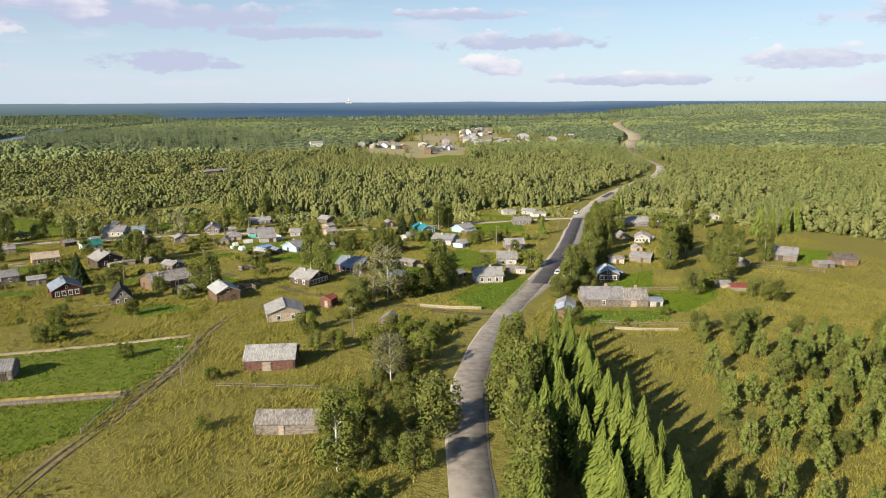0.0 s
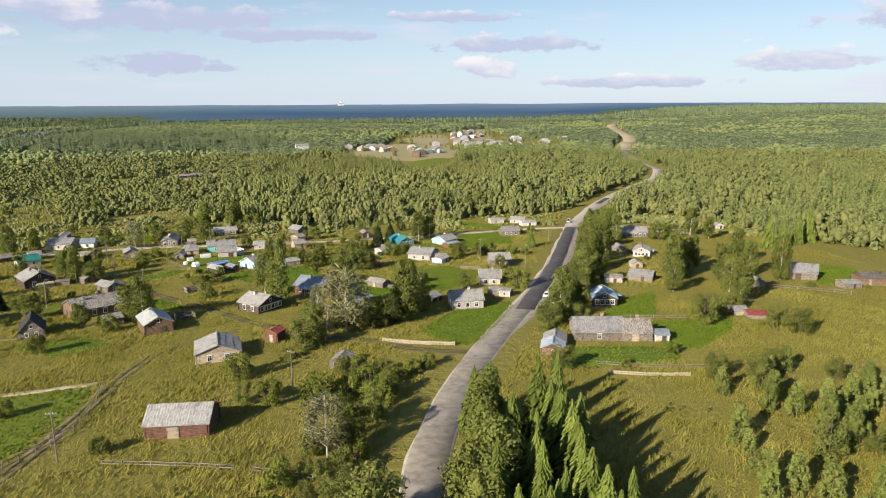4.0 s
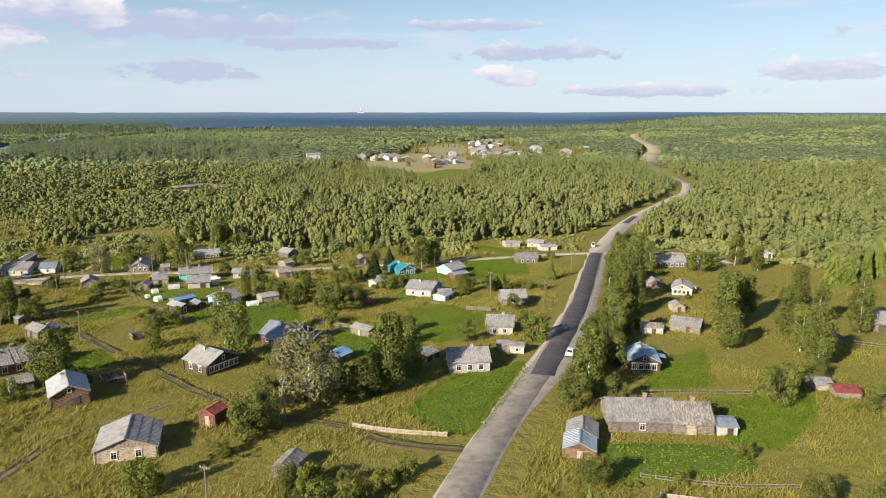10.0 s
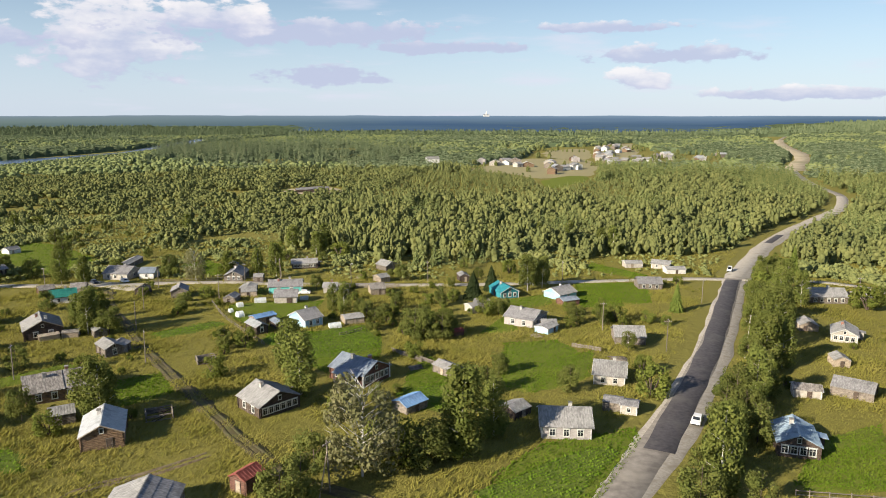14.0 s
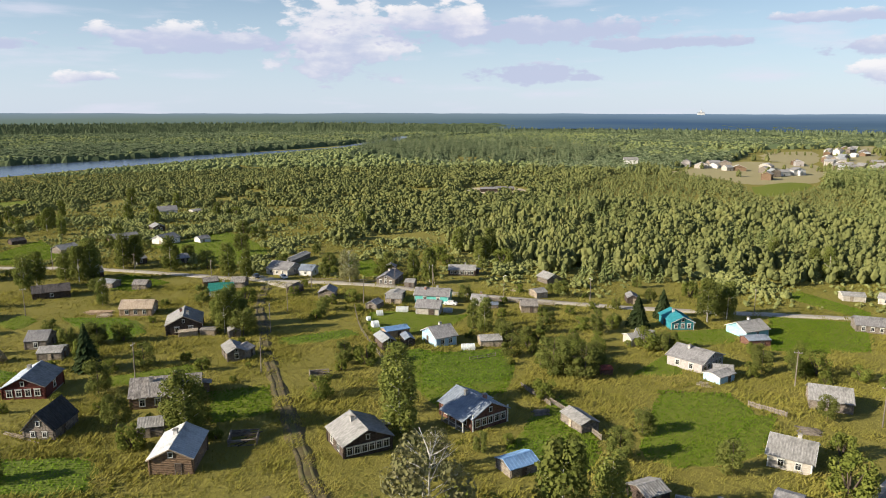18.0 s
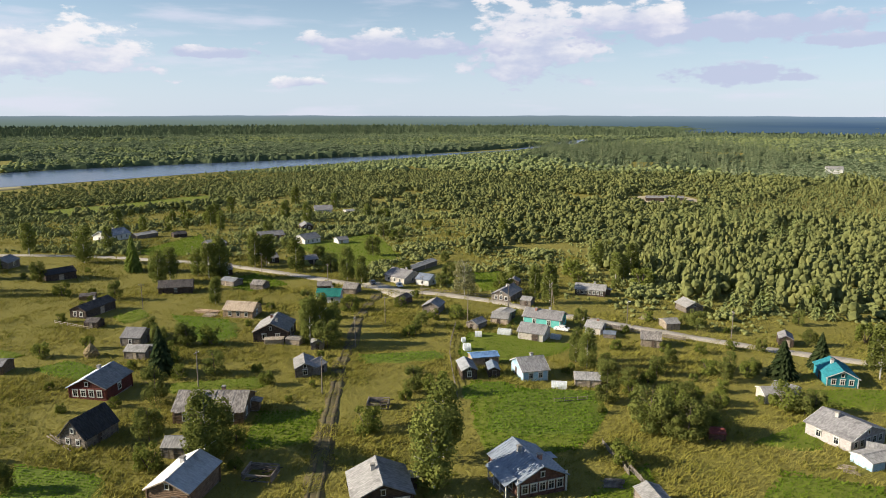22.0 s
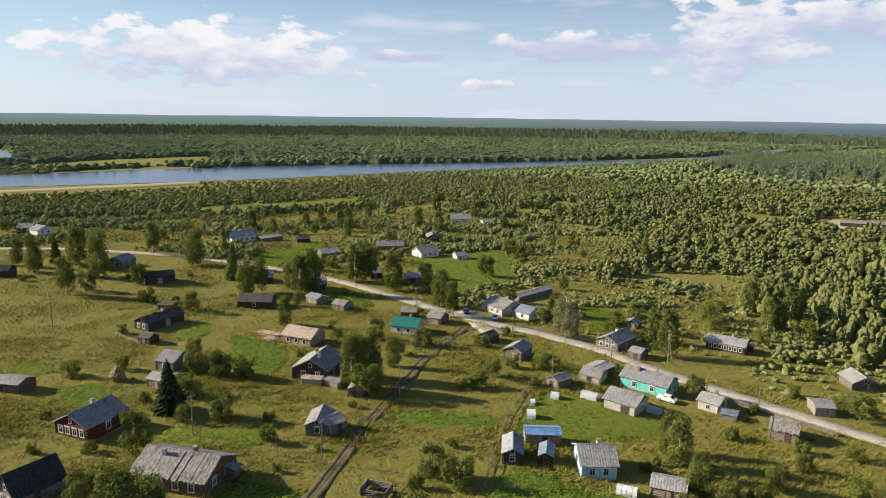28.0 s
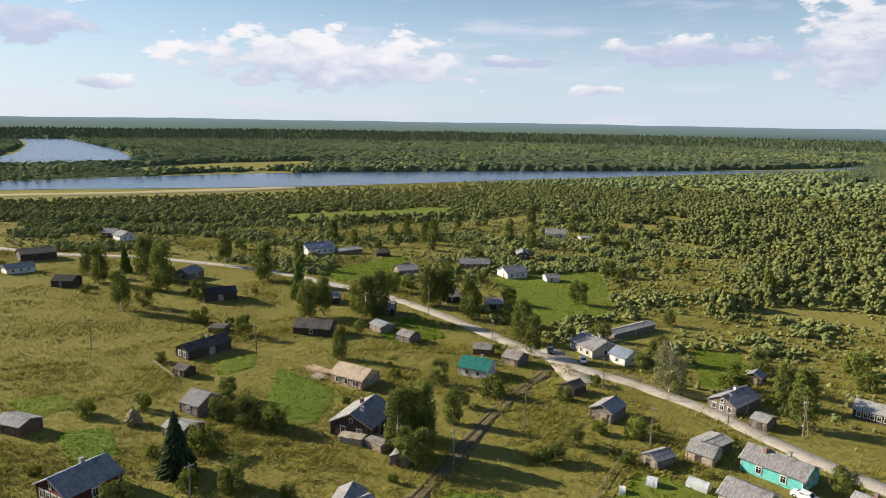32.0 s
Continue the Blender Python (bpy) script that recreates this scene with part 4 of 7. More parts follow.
building(-95.5, 228.7, 102, 3.9, 4.0, 2.0, 1.0, "e", "log_grey", "slate_grey", "lean-to shed joined to the log hut", "shed", (0, 0, 0), 0, "")
building(-132.0, 208.1, 42, 3.5, 3.5, 1.8, 0.8, "e", "log_brown", "slate_pale", "small shed with a pale roof in the meadow", "shed", (0, 0, 0), 0, "")
building(-143.0, 211.3, 37, 4.7, 6.5, 2.2, 1.9, "e", "log_grey", "slate_grey", "old log shed with a wide grey roof", "shed", (1, 0, 0), 0, "")
building(-131.6, 206.5, 34, 4.9, 3.5, 1.9, 1.0, "e", "log_grey", "slate_pale", "small hut with a pale roof in the meadow", "shed", (0, 0, 0), 0, "")
building(-164.6, 209.6, 35, 3.4, 3.0, 1.6, 1.1, "e", "log_dark", "plank_dark", "tiny dark hut in the meadow", "shed", (0, 0, 0), 0, "")
building(-179.4, 215.2, 30, 4.8, 12.0, 2.7, 1.7, "g", "log_dark", "plank_dark", "low dark log barn with white window frames", "barn", (2, 0, 0), 1, "")
building(-198.1, 221.0, 61, 4.0, 4.0, 1.3, 0.3, "e", "log_brown", "plank_dark", "low log crib in the open meadow", "shed", (0, 0, 0), 0, "")
building(-142.4, 180.0, 46, 6.0, 4.5, 1.9, 0.9, "e", "log_brown", "slate_grey", "low shed with a grey slate roof", "shed", (0, 0, 0), 0, "")
building(-124.7, 238.8, 44, 8.5, 9.5, 4.0, 2.6, "g", "log_dark", "slate_pale", "tall dark log house with an open porch", "house", (2, 2, 0), 2, "slate_grey")
building(-119.9, 235.3, 47, 4.3, 2.2, 1.3, 0.2, "e", "log_pale", "plank_pale", "low pale log crib before the tall house", "shed", (0, 0, 0), 0, "")
building(-116.4, 239.0, 27, 3.5, 2.8, 1.4, 0.2, "e", "log_pale", "plank_grey", "open log crib before the tall house", "shed", (0, 0, 0), 0, "")
building(-109.7, 240.9, 49, 2.7, 3.5, 1.8, 1.4, "g", "log_grey", "slate_grey", "little gabled woodshed beside the track", "shed", (0, 0, 0), 0, "")
building(-149.7, 244.9, 35, 8.4, 6.5, 2.6, 2.1, "e", "log_new", "plank_new", "half-built frame of new yellow timber", "house", (3, 1, 0), 0, "")
building(-147.5, 275.0, 41, 7.0, 6.5, 2.5, 2.3, "e", "white", "green", "white house with a teal-green metal roof", "house", (2, 2, 0), 1, "")
building(-161.0, 283.7, 51, 4.5, 4.0, 1.9, 1.2, "e", "log_brown", "plank_grey", "old sagging shed beside the street", "shed", (0, 0, 0), 0, "")
building(-152.0, 288.2, 28, 4.2, 5.0, 2.0, 1.6, "e", "log_grey", "plank_grey", "old log barn at the street corner", "barn", (0, 0, 0), 0, "")
building(-129.9, 290.6, 15, 3.7, 4.0, 1.8, 1.3, "g", "log_dark", "plank_dark", "small dark log hut at the crossing", "shed", (0, 0, 0), 0, "")
building(-115.7, 289.4, 26, 4.7, 6.0, 2.7, 1.6, "g", "log_grey", "slate_grey", "grey log barn near the crossing", "barn", (0, 0, 0), 0, "")
building(-154.4, 314.6, 3, 9.3, 9.0, 2.8, 2.3, "e", "pale", "slate_grey", "pale village shop with a blue-grey roof", "house", (3, 1, 0), 1, "")
building(-144.8, 317.2, 12, 5.1, 6.0, 2.4, 1.8, "e", "white", "metal_blue", "small white building beside the shop", "house", (1, 1, 0), 0, "")
building(-166.9, 337.0, 103, 19.0, 4.0, 1.8, 0.8, "e", "log_grey", "slate_pale", "long low row of stores with a broken pale roof", "shed", (0, 0, 0), 0, "")
building(-84.2, 302.6, 17, 10.6, 6.6, 3.0, 2.3, "e", "cyan", "slate_grey", "bright turquoise house with a grey slate roof", "house", (2, 2, 1), 2, "")
building(-78.0, 288.3, 17, 6.6, 6.5, 2.5, 1.8, "e", "pale", "slate_grey", "pale board barn with a grey slate roof", "barn", (0, 1, 0), 0, "")
building(-93.7, 294.4, 24, 4.6, 4.5, 1.9, 1.3, "e", "log_pale", "slate_pale", "old shed with a slanted pale roof", "shed", (0, 0, 0), 0, "")
building(-95.9, 298.5, 101, 5.8, 4.5, 2.2, 0.5, "e", "log_dark", "slate_pale", "open-sided shed with a flat pale roof", "shed", (0, 0, 0), 0, "")
building(-94.9, 284.7, 5, 3.3, 4.5, 1.8, 1.3, "g", "log_grey", "slate_grey", "small gabled hut behind the garden", "shed", (0, 0, 0), 0, "")
building(-73.5, 261.0, 56, 6.1, 3.5, 2.4, 0.6, "e", "log_new", "metal_azure", "orange board shed with a blue metal roof", "shed", (0, 0, 0), 0, "")
building(-71.2, 252.3, 51, 3.0, 6.0, 2.4, 2.2, "g", "log_dark", "metal_white", "small dark log house with bright roof", "house", (1, 0, 0), 0, "slate_grey")
building(-67.3, 256.7, 46, 2.2, 4.0, 2.0, 1.6, "g", "log_dark", "metal_blue", "dark log bathhouse with a blue roof", "shed", (0, 0, 0), 0, "")
building(-61.3, 262.3, 56, 5.6, 7.5, 2.9, 2.2, "e", "ltblue", "slate_grey", "light blue house with a grey slate roof", "house", (2, 1, 0), 1, "")
building(-49.4, 267.0, 35, 5.1, 4.5, 1.7, 0.9, "e", "log_pale", "slate_pale", "low shed with a pale sagging roof", "shed", (0, 0, 0), 0, "")
building(-69.4, 305.5, 14, 4.0, 5.0, 2.1, 1.2, "e", "pale", "slate_pale", "small pale cottage beside the street", "house", (1, 0, 0), 1, "")
building(-64.3, 304.2, 26, 2.8, 3.0, 1.2, 0.4, "e", "log_grey", "metal_blue", "low shed with a light metal roof", "shed", (0, 0, 0), 0, "")
building(-53.3, 305.9, 26, 4.5, 5.5, 2.2, 1.5, "e", "log_pale", "plank_grey", "old board house with a plank roof", "house", (0, 0, 0), 0, "")
building(-57.0, 325.5, 49, 3.7, 5.0, 2.0, 1.0, "e", "log_pale", "slate_pale", "old shed half hidden by a willow", "shed", (0, 0, 0), 0, "")
building(-61.6, 350.1, 56, 5.6, 6.0, 2.2, 1.8, "g", "log_grey", "slate_pale", "abandoned grey house with a collapsing roof", "house", (0, 0, 0), 0, "")
building(-95.3, 347.5, 23, 9.8, 5.5, 2.3, 1.9, "e", "log_dark", "slate_pale", "long dark log house with many white windows", "house", (7, 0, 0), 1, "slate_grey")
building(-111.3, 320.6, 13, 6.3, 9.5, 2.7, 2.5, "g", "log_grey", "slate_grey", "grey log house with a wide gable", "house", (3, 0, 0), 1, "")
building(-101.5, 318.5, 18, 3.1, 4.5, 1.9, 0.8, "e", "log_grey", "slate_pale", "small pale-roofed shed by the log house", "shed", (0, 0, 0), 0, "")
building(-122.6, 339.9, 26, 3.8, 3.5, 1.8, 1.4, "g", "log_dark", "slate_grey", "small dark hut below the trees", "shed", (0, 0, 0), 0, "")
building(-190.8, 246.0, 58, 10.0, 7.0, 2.3, 1.8, "e", "log_dark", "plank_dark", "ruined log house with a broken roof", "house", (1, 0, 0), 0, "plank_grey")
building(-188.2, 264.8, 16, 5.3, 4.5, 1.9, 0.9, "e", "log_grey", "metal_white", "shed with a bright tin roof", "shed", (0, 0, 0), 0, "")
building(-176.9, 268.6, 29, 4.3, 4.5, 1.9, 1.2, "e", "log_grey", "plank_grey", "old shed with a grey plank roof", "shed", (0, 0, 0), 0, "")
building(-206.8, 272.9, 62, 5.2, 6.0, 2.4, 1.8, "e", "log_dark", "slate_grey", "dark log house beside the street", "house", (2, 0, 0), 0, "")
building(-224.1, 259.4, 71, 6.0, 6.0, 2.2, 1.5, "e", "log_dark", "slate_grey", "dark log house with a lean-to", "house", (1, 0, 0), 0, "")
building(-236.1, 225.8, 89, 9.3, 6.5, 2.8, 1.2, "e", "log_dark", "tar", "long dark shed among bushes", "barn", (0, 0, 0), 0, "")
building(-269.6, 219.0, 134, 7.4, 6.5, 2.8, 2.5, "e", "log_grey", "slate_grey", "grey gabled house beside the street", "house", (1, 1, 1), 0, "")
building(-263.0, 179.9, 66, 6.7, 6.0, 2.2, 1.4, "e", "log_dark", "tar", "dark shed at the meadow edge", "shed", (0, 0, 0), 0, "")
building(-288.6, 163.0, 116, 9.1, 5.0, 2.0, 1.4, "e", "white", "slate_pale", "low white house with a pale roof", "house", (3, 0, 0), 0, "")
building(-315.1, 166.0, 107, 12.0, 9.0, 3.4, 1.8, "e", "log_dark", "plank_dark", "large dark barn beside the street", "barn", (0, 0, 0), 0, "")
building(-371.3, 192.1, 70, 6.0, 7.0, 2.6, 1.8, "e", "log_dark", "slate_grey", "dark house among far gardens", "house", (2, 0, 0), 0, "")
building(-361.3, 197.5, 115, 7.2, 7.0, 2.6, 2.2, "g", "white", "slate_grey", "small white house among far gardens", "house", (2, 0, 0), 0, "")
building(-317.0, 278.2, 108, 13.7, 9.0, 3.0, 2.8, "e", "white", "metal_blue", "large white house with a blue-grey roof", "house", (4, 2, 1), 1, "")
building(-313.5, 292.5, 98, 10.9, 5.0, 1.9, 0.9, "e", "log_grey", "slate_pale", "low outbuildings by the white house", "shed", (0, 0, 0), 0, "")
building(-305.2, 306.3, 82, 6.1, 4.0, 1.7, 1.2, "e", "log_dark", "plank_dark", "small dark hut on the open field", "shed", (0, 0, 0), 0, "")
building(-264.3, 302.0, 88, 8.0, 7.0, 2.3, 1.8, "e", "log_grey", "slate_pale", "cottage with a pale roof behind birches", "house", (2, 0, 0), 0, "")
building(-271.6, 336.9, 68, 12.3, 7.0, 2.4, 1.9, "e", "log_brown", "slate_grey", "long brown house with white windows", "house", (4, 0, 0), 0, "")
building(-287.6, 371.0, 63, 5.6, 8.0, 2.8, 3.0, "g", "log_dark", "slate_grey", "dark steep-roofed house behind trees", "house", (2, 0, 0), 0, "")
building(-250.4, 343.9, 92, 9.3, 8.0, 2.8, 2.4, "e", "white", "slate_grey", "white house on a bright lawn", "house", (3, 1, 0), 0, "")
building(-238.8, 355.5, 77, 5.3, 5.0, 1.8, 1.4, "e", "white", "slate_grey", "small white outbuilding on the lawn", "shed", (0, 0, 0), 0, "")
building(-340.5, 424.8, 55, 10.9, 9.0, 3.0, 2.6, "e", "white", "slate_grey", "white house at the forest edge", "house", (3, 0, 0), 1, "")
building(-326.2, 434.5, 75, 5.7, 5.0, 1.9, 0.9, "e", "pale", "slate_pale", "small pale shed at the forest edge", "shed", (0, 0, 0), 0, "")
building(-218.0, 300.5, 78, 4.4, 7.0, 2.4, 1.8, "e", "log_dark", "slate_grey", "dark cottage under street birches", "house", (1, 0, 0), 0, "")
building(-204.6, 310.5, 69, 5.3, 6.0, 2.2, 1.5, "e", "log_dark", "slate_grey", "dark shed under street trees", "shed", (0, 0, 0), 0, "")
building(38.0, 170.6, -4, 10.5, 8.5, 2.4, 2.9, "e", "log_grey", "slate_grey", "long grey farmhouse with a weathered slate roof", "house", (1, 0, 0), 1, "")
building(46.2, 169.4, -5, 6.1, 8.0, 2.1, 2.8, "e", "log_grey", "plank_grey", "old cattle shed joined to the farmhouse", "barn", (0, 0, 0), 1, "")
building(26.0, 159.2, -12, 4.6, 4.6, 1.6, 1.2, "g", "log_brown", "metal_blue", "board shed with a light blue metal roof", "shed", (0, 0, 0), 0, "")
building(27.3, 164.0, -12, 4.6, 5.0, 1.7, 1.3, "g", "log_brown", "slate_pale", "board shed with a pale slate roof behind the blue one", "shed", (0, 0, 0), 0, "")
building(51.3, 166.9, -5, 2.9, 4.0, 1.6, 0.6, "e", "pale", "metal_blue", "small pale greenhouse shed by the farmhouse", "shed", (0, 0, 0), 0, "")
building(47.2, 200.6, -8, 6.0, 7.6, 3.0, 2.5, "g", "log_dark", "metal_sky", "dark log cottage with a sky-blue roof and white windows", "house", (4, 1, 1), 1, "")
building(57.2, 227.7, -7, 4.9, 3.5, 1.7, 0.8, "e", "pale", "plank_grey", "little plank-roofed shed in the garden", "shed", (0, 0, 0), 0, "")
building(66.8, 229.8, -28, 7.1, 6.0, 2.0, 1.4, "e", "log_grey", "slate_grey", "low grey shed with slate roof", "shed", (0, 0, 0), 0, "")
building(71.1, 250.3, -2, 3.1, 4.0, 1.8, 1.2, "g", "log_pale", "slate_pale", "small gabled hut in the garden", "shed", (0, 0, 0), 0, "")
building(80.4, 273.9, -18, 5.7, 8.0, 2.5, 2.0, "g", "pale", "slate_pale", "pale cottage with four white windows", "house", (4, 0, 0), 1, "")
building(74.2, 283.0, -2, 4.4, 5.0, 1.8, 1.4, "g", "log_pale", "slate_pale", "old hut under roadside birches", "shed", (0, 0, 0), 0, "")
building(91.2, 321.7, 4, 11.2, 8.0, 2.6, 2.2, "e", "log_grey", "slate_pale", "long grey cottage with white windows", "house", (5, 0, 0), 1, "")
building(102.5, 324.6, 11, 5.3, 5.0, 1.8, 1.2, "e", "log_pale", "slate_pale", "broken pale shed beside the cottage", "shed", (0, 0, 0), 0, "")
building(117.6, 229.6, -30, 7.7, 9.0, 2.4, 2.4, "e", "log_grey", "slate_grey", "grey farm barn by a mown field", "barn", (0, 0, 0), 0, "")
building(96.5, 218.4, 8, 3.8, 5.0, 2.0, 1.4, "g", "log_grey", "slate_pale", "grey gabled shed beside birches", "shed", (0, 0, 0), 0, "")
building(122.7, 214.1, 4, 5.0, 4.0, 1.7, 0.6, "e", "log_grey", "slate_pale", "low shed with a pale roof", "shed", (0, 0, 0), 0, "")
building(131.6, 218.4, -6, 6.9, 6.0, 2.2, 1.6, "e", "log_brown", "plank_dark", "brown shed with dark board roof", "shed", (0, 0, 0), 0, "")
building(80.5, 183.2, -9, 4.1, 4.0, 1.2, 0.7, "e", "log_grey", "red", "low shed with a dull red metal roof", "shed", (0, 0, 0), 0, "")
building(78.0, 187.2, -1, 3.1, 4.0, 1.3, 0.7, "e", "log_pale", "slate_pale", "collapsed hut with a pale roof", "shed", (0, 0, 0), 0, "")
building(137.1, 339.2, -2, 2.9, 4.0, 2.2, 0.8, "g", "pale", "slate_pale", "small pale transformer hut", "shed", (0, 0, 0), 0, "")
building(-10.8, 310.3, 30, 6.3, 9.0, 2.6, 2.8, "g", "turq", "turq", "turquoise house with a turquoise metal roof", "house", (3, 1, 0), 1, "")
building(7.6, 311.2, 49, 7.7, 7.0, 2.0, 3.0, "e", "ltcyan", "slate_pale", "pale blue summer house with a bright roof", "house", (1, 0, 0), 1, "")
building(10.1, 301.4, 35, 5.6, 4.0, 1.7, 0.6, "e", "log_red", "metal_blue", "brown shed with a light blue roof", "shed", (0, 0, 0), 0, "")
building(-1.4, 275.6, 69, 9.6, 8.4, 2.9, 2.0, "g", "pink", "slate_grey", "large whitewashed house with a grey roof", "house", (5, 0, 2), 1, "")
building(-16.8, 286.6, 39, 5.4, 4.5, 2.0, 0.9, "e", "pale", "slate_pale", "small shed with a patched pale roof", "shed", (0, 0, 0), 0, "")
building(-18.2, 258.5, 34, 2.4, 2.5, 1.5, 0.4, "e", "log_red", "red", "little rusty red shelter", "shed", (0, 0, 0), 0, "")
building(4.7, 267.1, 60, 5.0, 4.0, 1.6, 0.6, "e", "ltblue", "slate_pale", "small pale blue shed", "shed", (0, 0, 0), 0, "")
building(-15.0, 227.5, -39, 6.1, 3.5, 1.8, 0.8, "e", "log_grey", "slate_pale", "long narrow garden shed with a pale roof", "shed", (0, 0, 0), 0, "")
building(-18.7, 206.1, 55, 4.8, 4.0, 1.7, 0.9, "e", "log_grey", "metal_azure", "small shed with a light blue roof", "shed", (0, 0, 0), 0, "")
building(19.3, 230.1, -6, 6.2, 7.5, 2.5, 2.2, "e", "pale", "slate_pale", "pale board cottage with a weathered slate roof", "house", (2, 1, 0), 1, "")
building(25.5, 261.7, 4, 7.1, 7.0, 2.3, 2.2, "e", "log_grey", "slate_pale", "grey board cottage with a dormer", "house", (1, 0, 0), 0, "")
building(37.8, 332.7, 7, 7.8, 6.5, 2.3, 1.8, "e", "log_grey", "slate_grey", "grey cottage near the main road", "house", (3, 0, 0), 0, "")
building(35.8, 374.3, 12, 6.7, 5.0, 1.9, 0.9, "e", "pale", "slate_pale", "low pale shed near the junction", "shed", (0, 0, 0), 0, "")
building(47.3, 374.4, -16, 6.7, 6.0, 2.1, 1.2, "e", "pale", "slate_pale", "pale cottage near the junction", "house", (2, 0, 0), 0, "")
building(50.9, 364.1, 11, 7.1, 5.0, 1.8, 0.8, "e", "white", "slate_pale", "white shed near the junction", "shed", (0, 0, 0), 0, "")
building(-28.0, 332.8, 21, 3.2, 5.0, 2.4, 1.4, "g", "log_dark", "slate_grey", "small dark hut by the street", "shed", (0, 0, 0), 0, "")
building(-15.6, 290.2, -2, 4.2, 4.5, 1.9, 1.3, "e", "pale", "slate_grey", "small pale bathhouse with a grey roof", "shed", (0, 0, 0), 0, "")
building(5.1, 270.7, 11, 3.8, 4.0, 1.7, 0.9, "e", "log_pale", "slate_pale", "small pale garden shed", "shed", (0, 0, 0), 0, "")
building(0.9, 207.0, 53, 4.0, 4.0, 1.6, 0.9, "e", "log_dark", "slate_pale", "low dark shed under bushes", "shed", (0, 0, 0), 0, "")
building(-17.6, 153.3, -14, 2.9, 4.5, 1.7, 1.6, "g", "log_grey", "plank_grey", "old log hut with a bleached board roof", "shed", (0, 0, 0), 0, "")
building(-89.5, 119.5, 18, 3.4, 6.0, 2.3, 1.4, "e", "log_grey", "slate_grey", "grey shed beside the bright hay field", "shed", (0, 0, 0), 0, "")

# far settlement: a dense knot of houses and looser rows round it
CLUSTERS = (((55, 1400), (125, 1560), (85, 1000), (43, 955), 30), ((107, 1226), (163, 1211), (141, 1042), (90, 1010), 10), ((-25, 1065), (28, 1078), (36, 942), (-16, 830), 11), ((-117, 999), (-45, 1072), (-37, 942), (-108, 934), 7), ((184, 1164), (233, 1198), (210, 1078), (166, 1048), 5))
i = 0
for qa, qb, qc, qd, many in CLUSTERS:
    for _ in range(many):
        u, v = rng.uniform(0, 1), rng.uniform(0, 1) ** 1.3
        px, py = ((1 - v) * ((1 - u) * qd[k] + u * qc[k]) + v * ((1 - u) * qa[k] + u * qb[k]) for k in (0, 1))
        building(round(px), round(py), float(rng.uniform(0, 90)), float(rng.uniform(8, 15)), float(rng.uniform(8, 11)), float(rng.uniform(3.2, 6.5)), 3.4, "e" if i % 3 else "g", ("white", "pale", "log_grey", "pink", "log_brown")[i % 5],
                 ("slate_pale", "slate_grey", "metal_white", "slate_pale")[i % 4], "small house in the far settlement on open ground", "house", (2 if i % 2 else 0, 0, 0), 0)
        i += 1
building(-165, 967, 20, 16, 11, 7.5, 3, "e", "white", "slate_pale", "tall white block at the edge of the far wood", "house", (4, 2, 2), 0)
for px, py in ((-200, 650), (-210, 640)):
    building(px, py, 30, 14, 7, 2.5, 1.5, "e", "log_dark", "slate_grey", "dark shed in the woodland clearing", "shed")


# ---- trees ----
def leaf_quads(c, size, out, n_rng, face=0.75):
    """Square leaf clusters at the points c, turned mostly outwards."""
    k = len(c)
    nrm = out * face + n_rng.normal(size=(k, 3)) * 0.55
    nrm /= np.linalg.norm(nrm, axis=1)[:, None] + 1e-9
    u = np.cross(nrm, n_rng.normal(size=(k, 3)))
    u /= np.linalg.norm(u, axis=1)[:, None] + 1e-9
    v = np.cross(nrm, u)
    s = (size * n_rng.uniform(0.6, 1.35, k))[:, None]
    return np.stack([c - u * s - v * s * 0.6, c + u * s * 0.7 - v * s, c + u * s + v * s * 0.5, c - u * s * 0.5 + v * s], 1)


def crown_points(n_rng, k, shape):
    """Points on a lumpy crown: several overlapping lobes, unit height."""
    lobes = []
    for _ in range(shape["lobes"]):
        z = n_rng.uniform(shape["low"], shape["high"])
        r = shape["r"] * (1 - abs((z - shape["mid"]) / (1.05 - shape["mid"] if z > shape["mid"] else shape["mid"] + 0.15)) ** 1.6) ** 0.6 if abs(z - shape["mid"]) < 1 else 0.05
        a = n_rng.uniform(0, 6.283)
        lobes.append((math.cos(a) * r * 0.62, math.sin(a) * r * 0.62, z, shape["lobe"] * n_rng.uniform(0.7, 1.25)))
    L = np.array(lobes)
    pick = n_rng.integers(0, len(L), k)
    d = n_rng.normal(size=(k, 3))
    d /= np.linalg.norm(d, axis=1)[:, None]
    rad = L[pick, 3] * n_rng.uniform(0.55, 1.05, k) ** 0.6
    p = L[pick, :3] + d * rad[:, None] * np.array([1, 1, shape.get("tall", 1.2)])
    p[:, 2] = np.clip(p[:, 2], 0.01, 1.0)
    return p, d


SHAPES = {"birch": dict(lobes=46, low=0.12, high=0.93, mid=0.4, r=0.24, lobe=0.1, tall=1.4), "leafy": dict(lobes=22, low=0.14, high=0.82, mid=0.42, r=0.42, lobe=0.15, tall=1.0),
          "pine": dict(lobes=44, low=0.06, high=0.95, mid=0.1, r=0.3, lobe=0.075, tall=1.5),
          "bush": dict(lobes=16, low=0.1, high=0.75, mid=0.3, r=0.58, lobe=0.2, tall=0.95)}


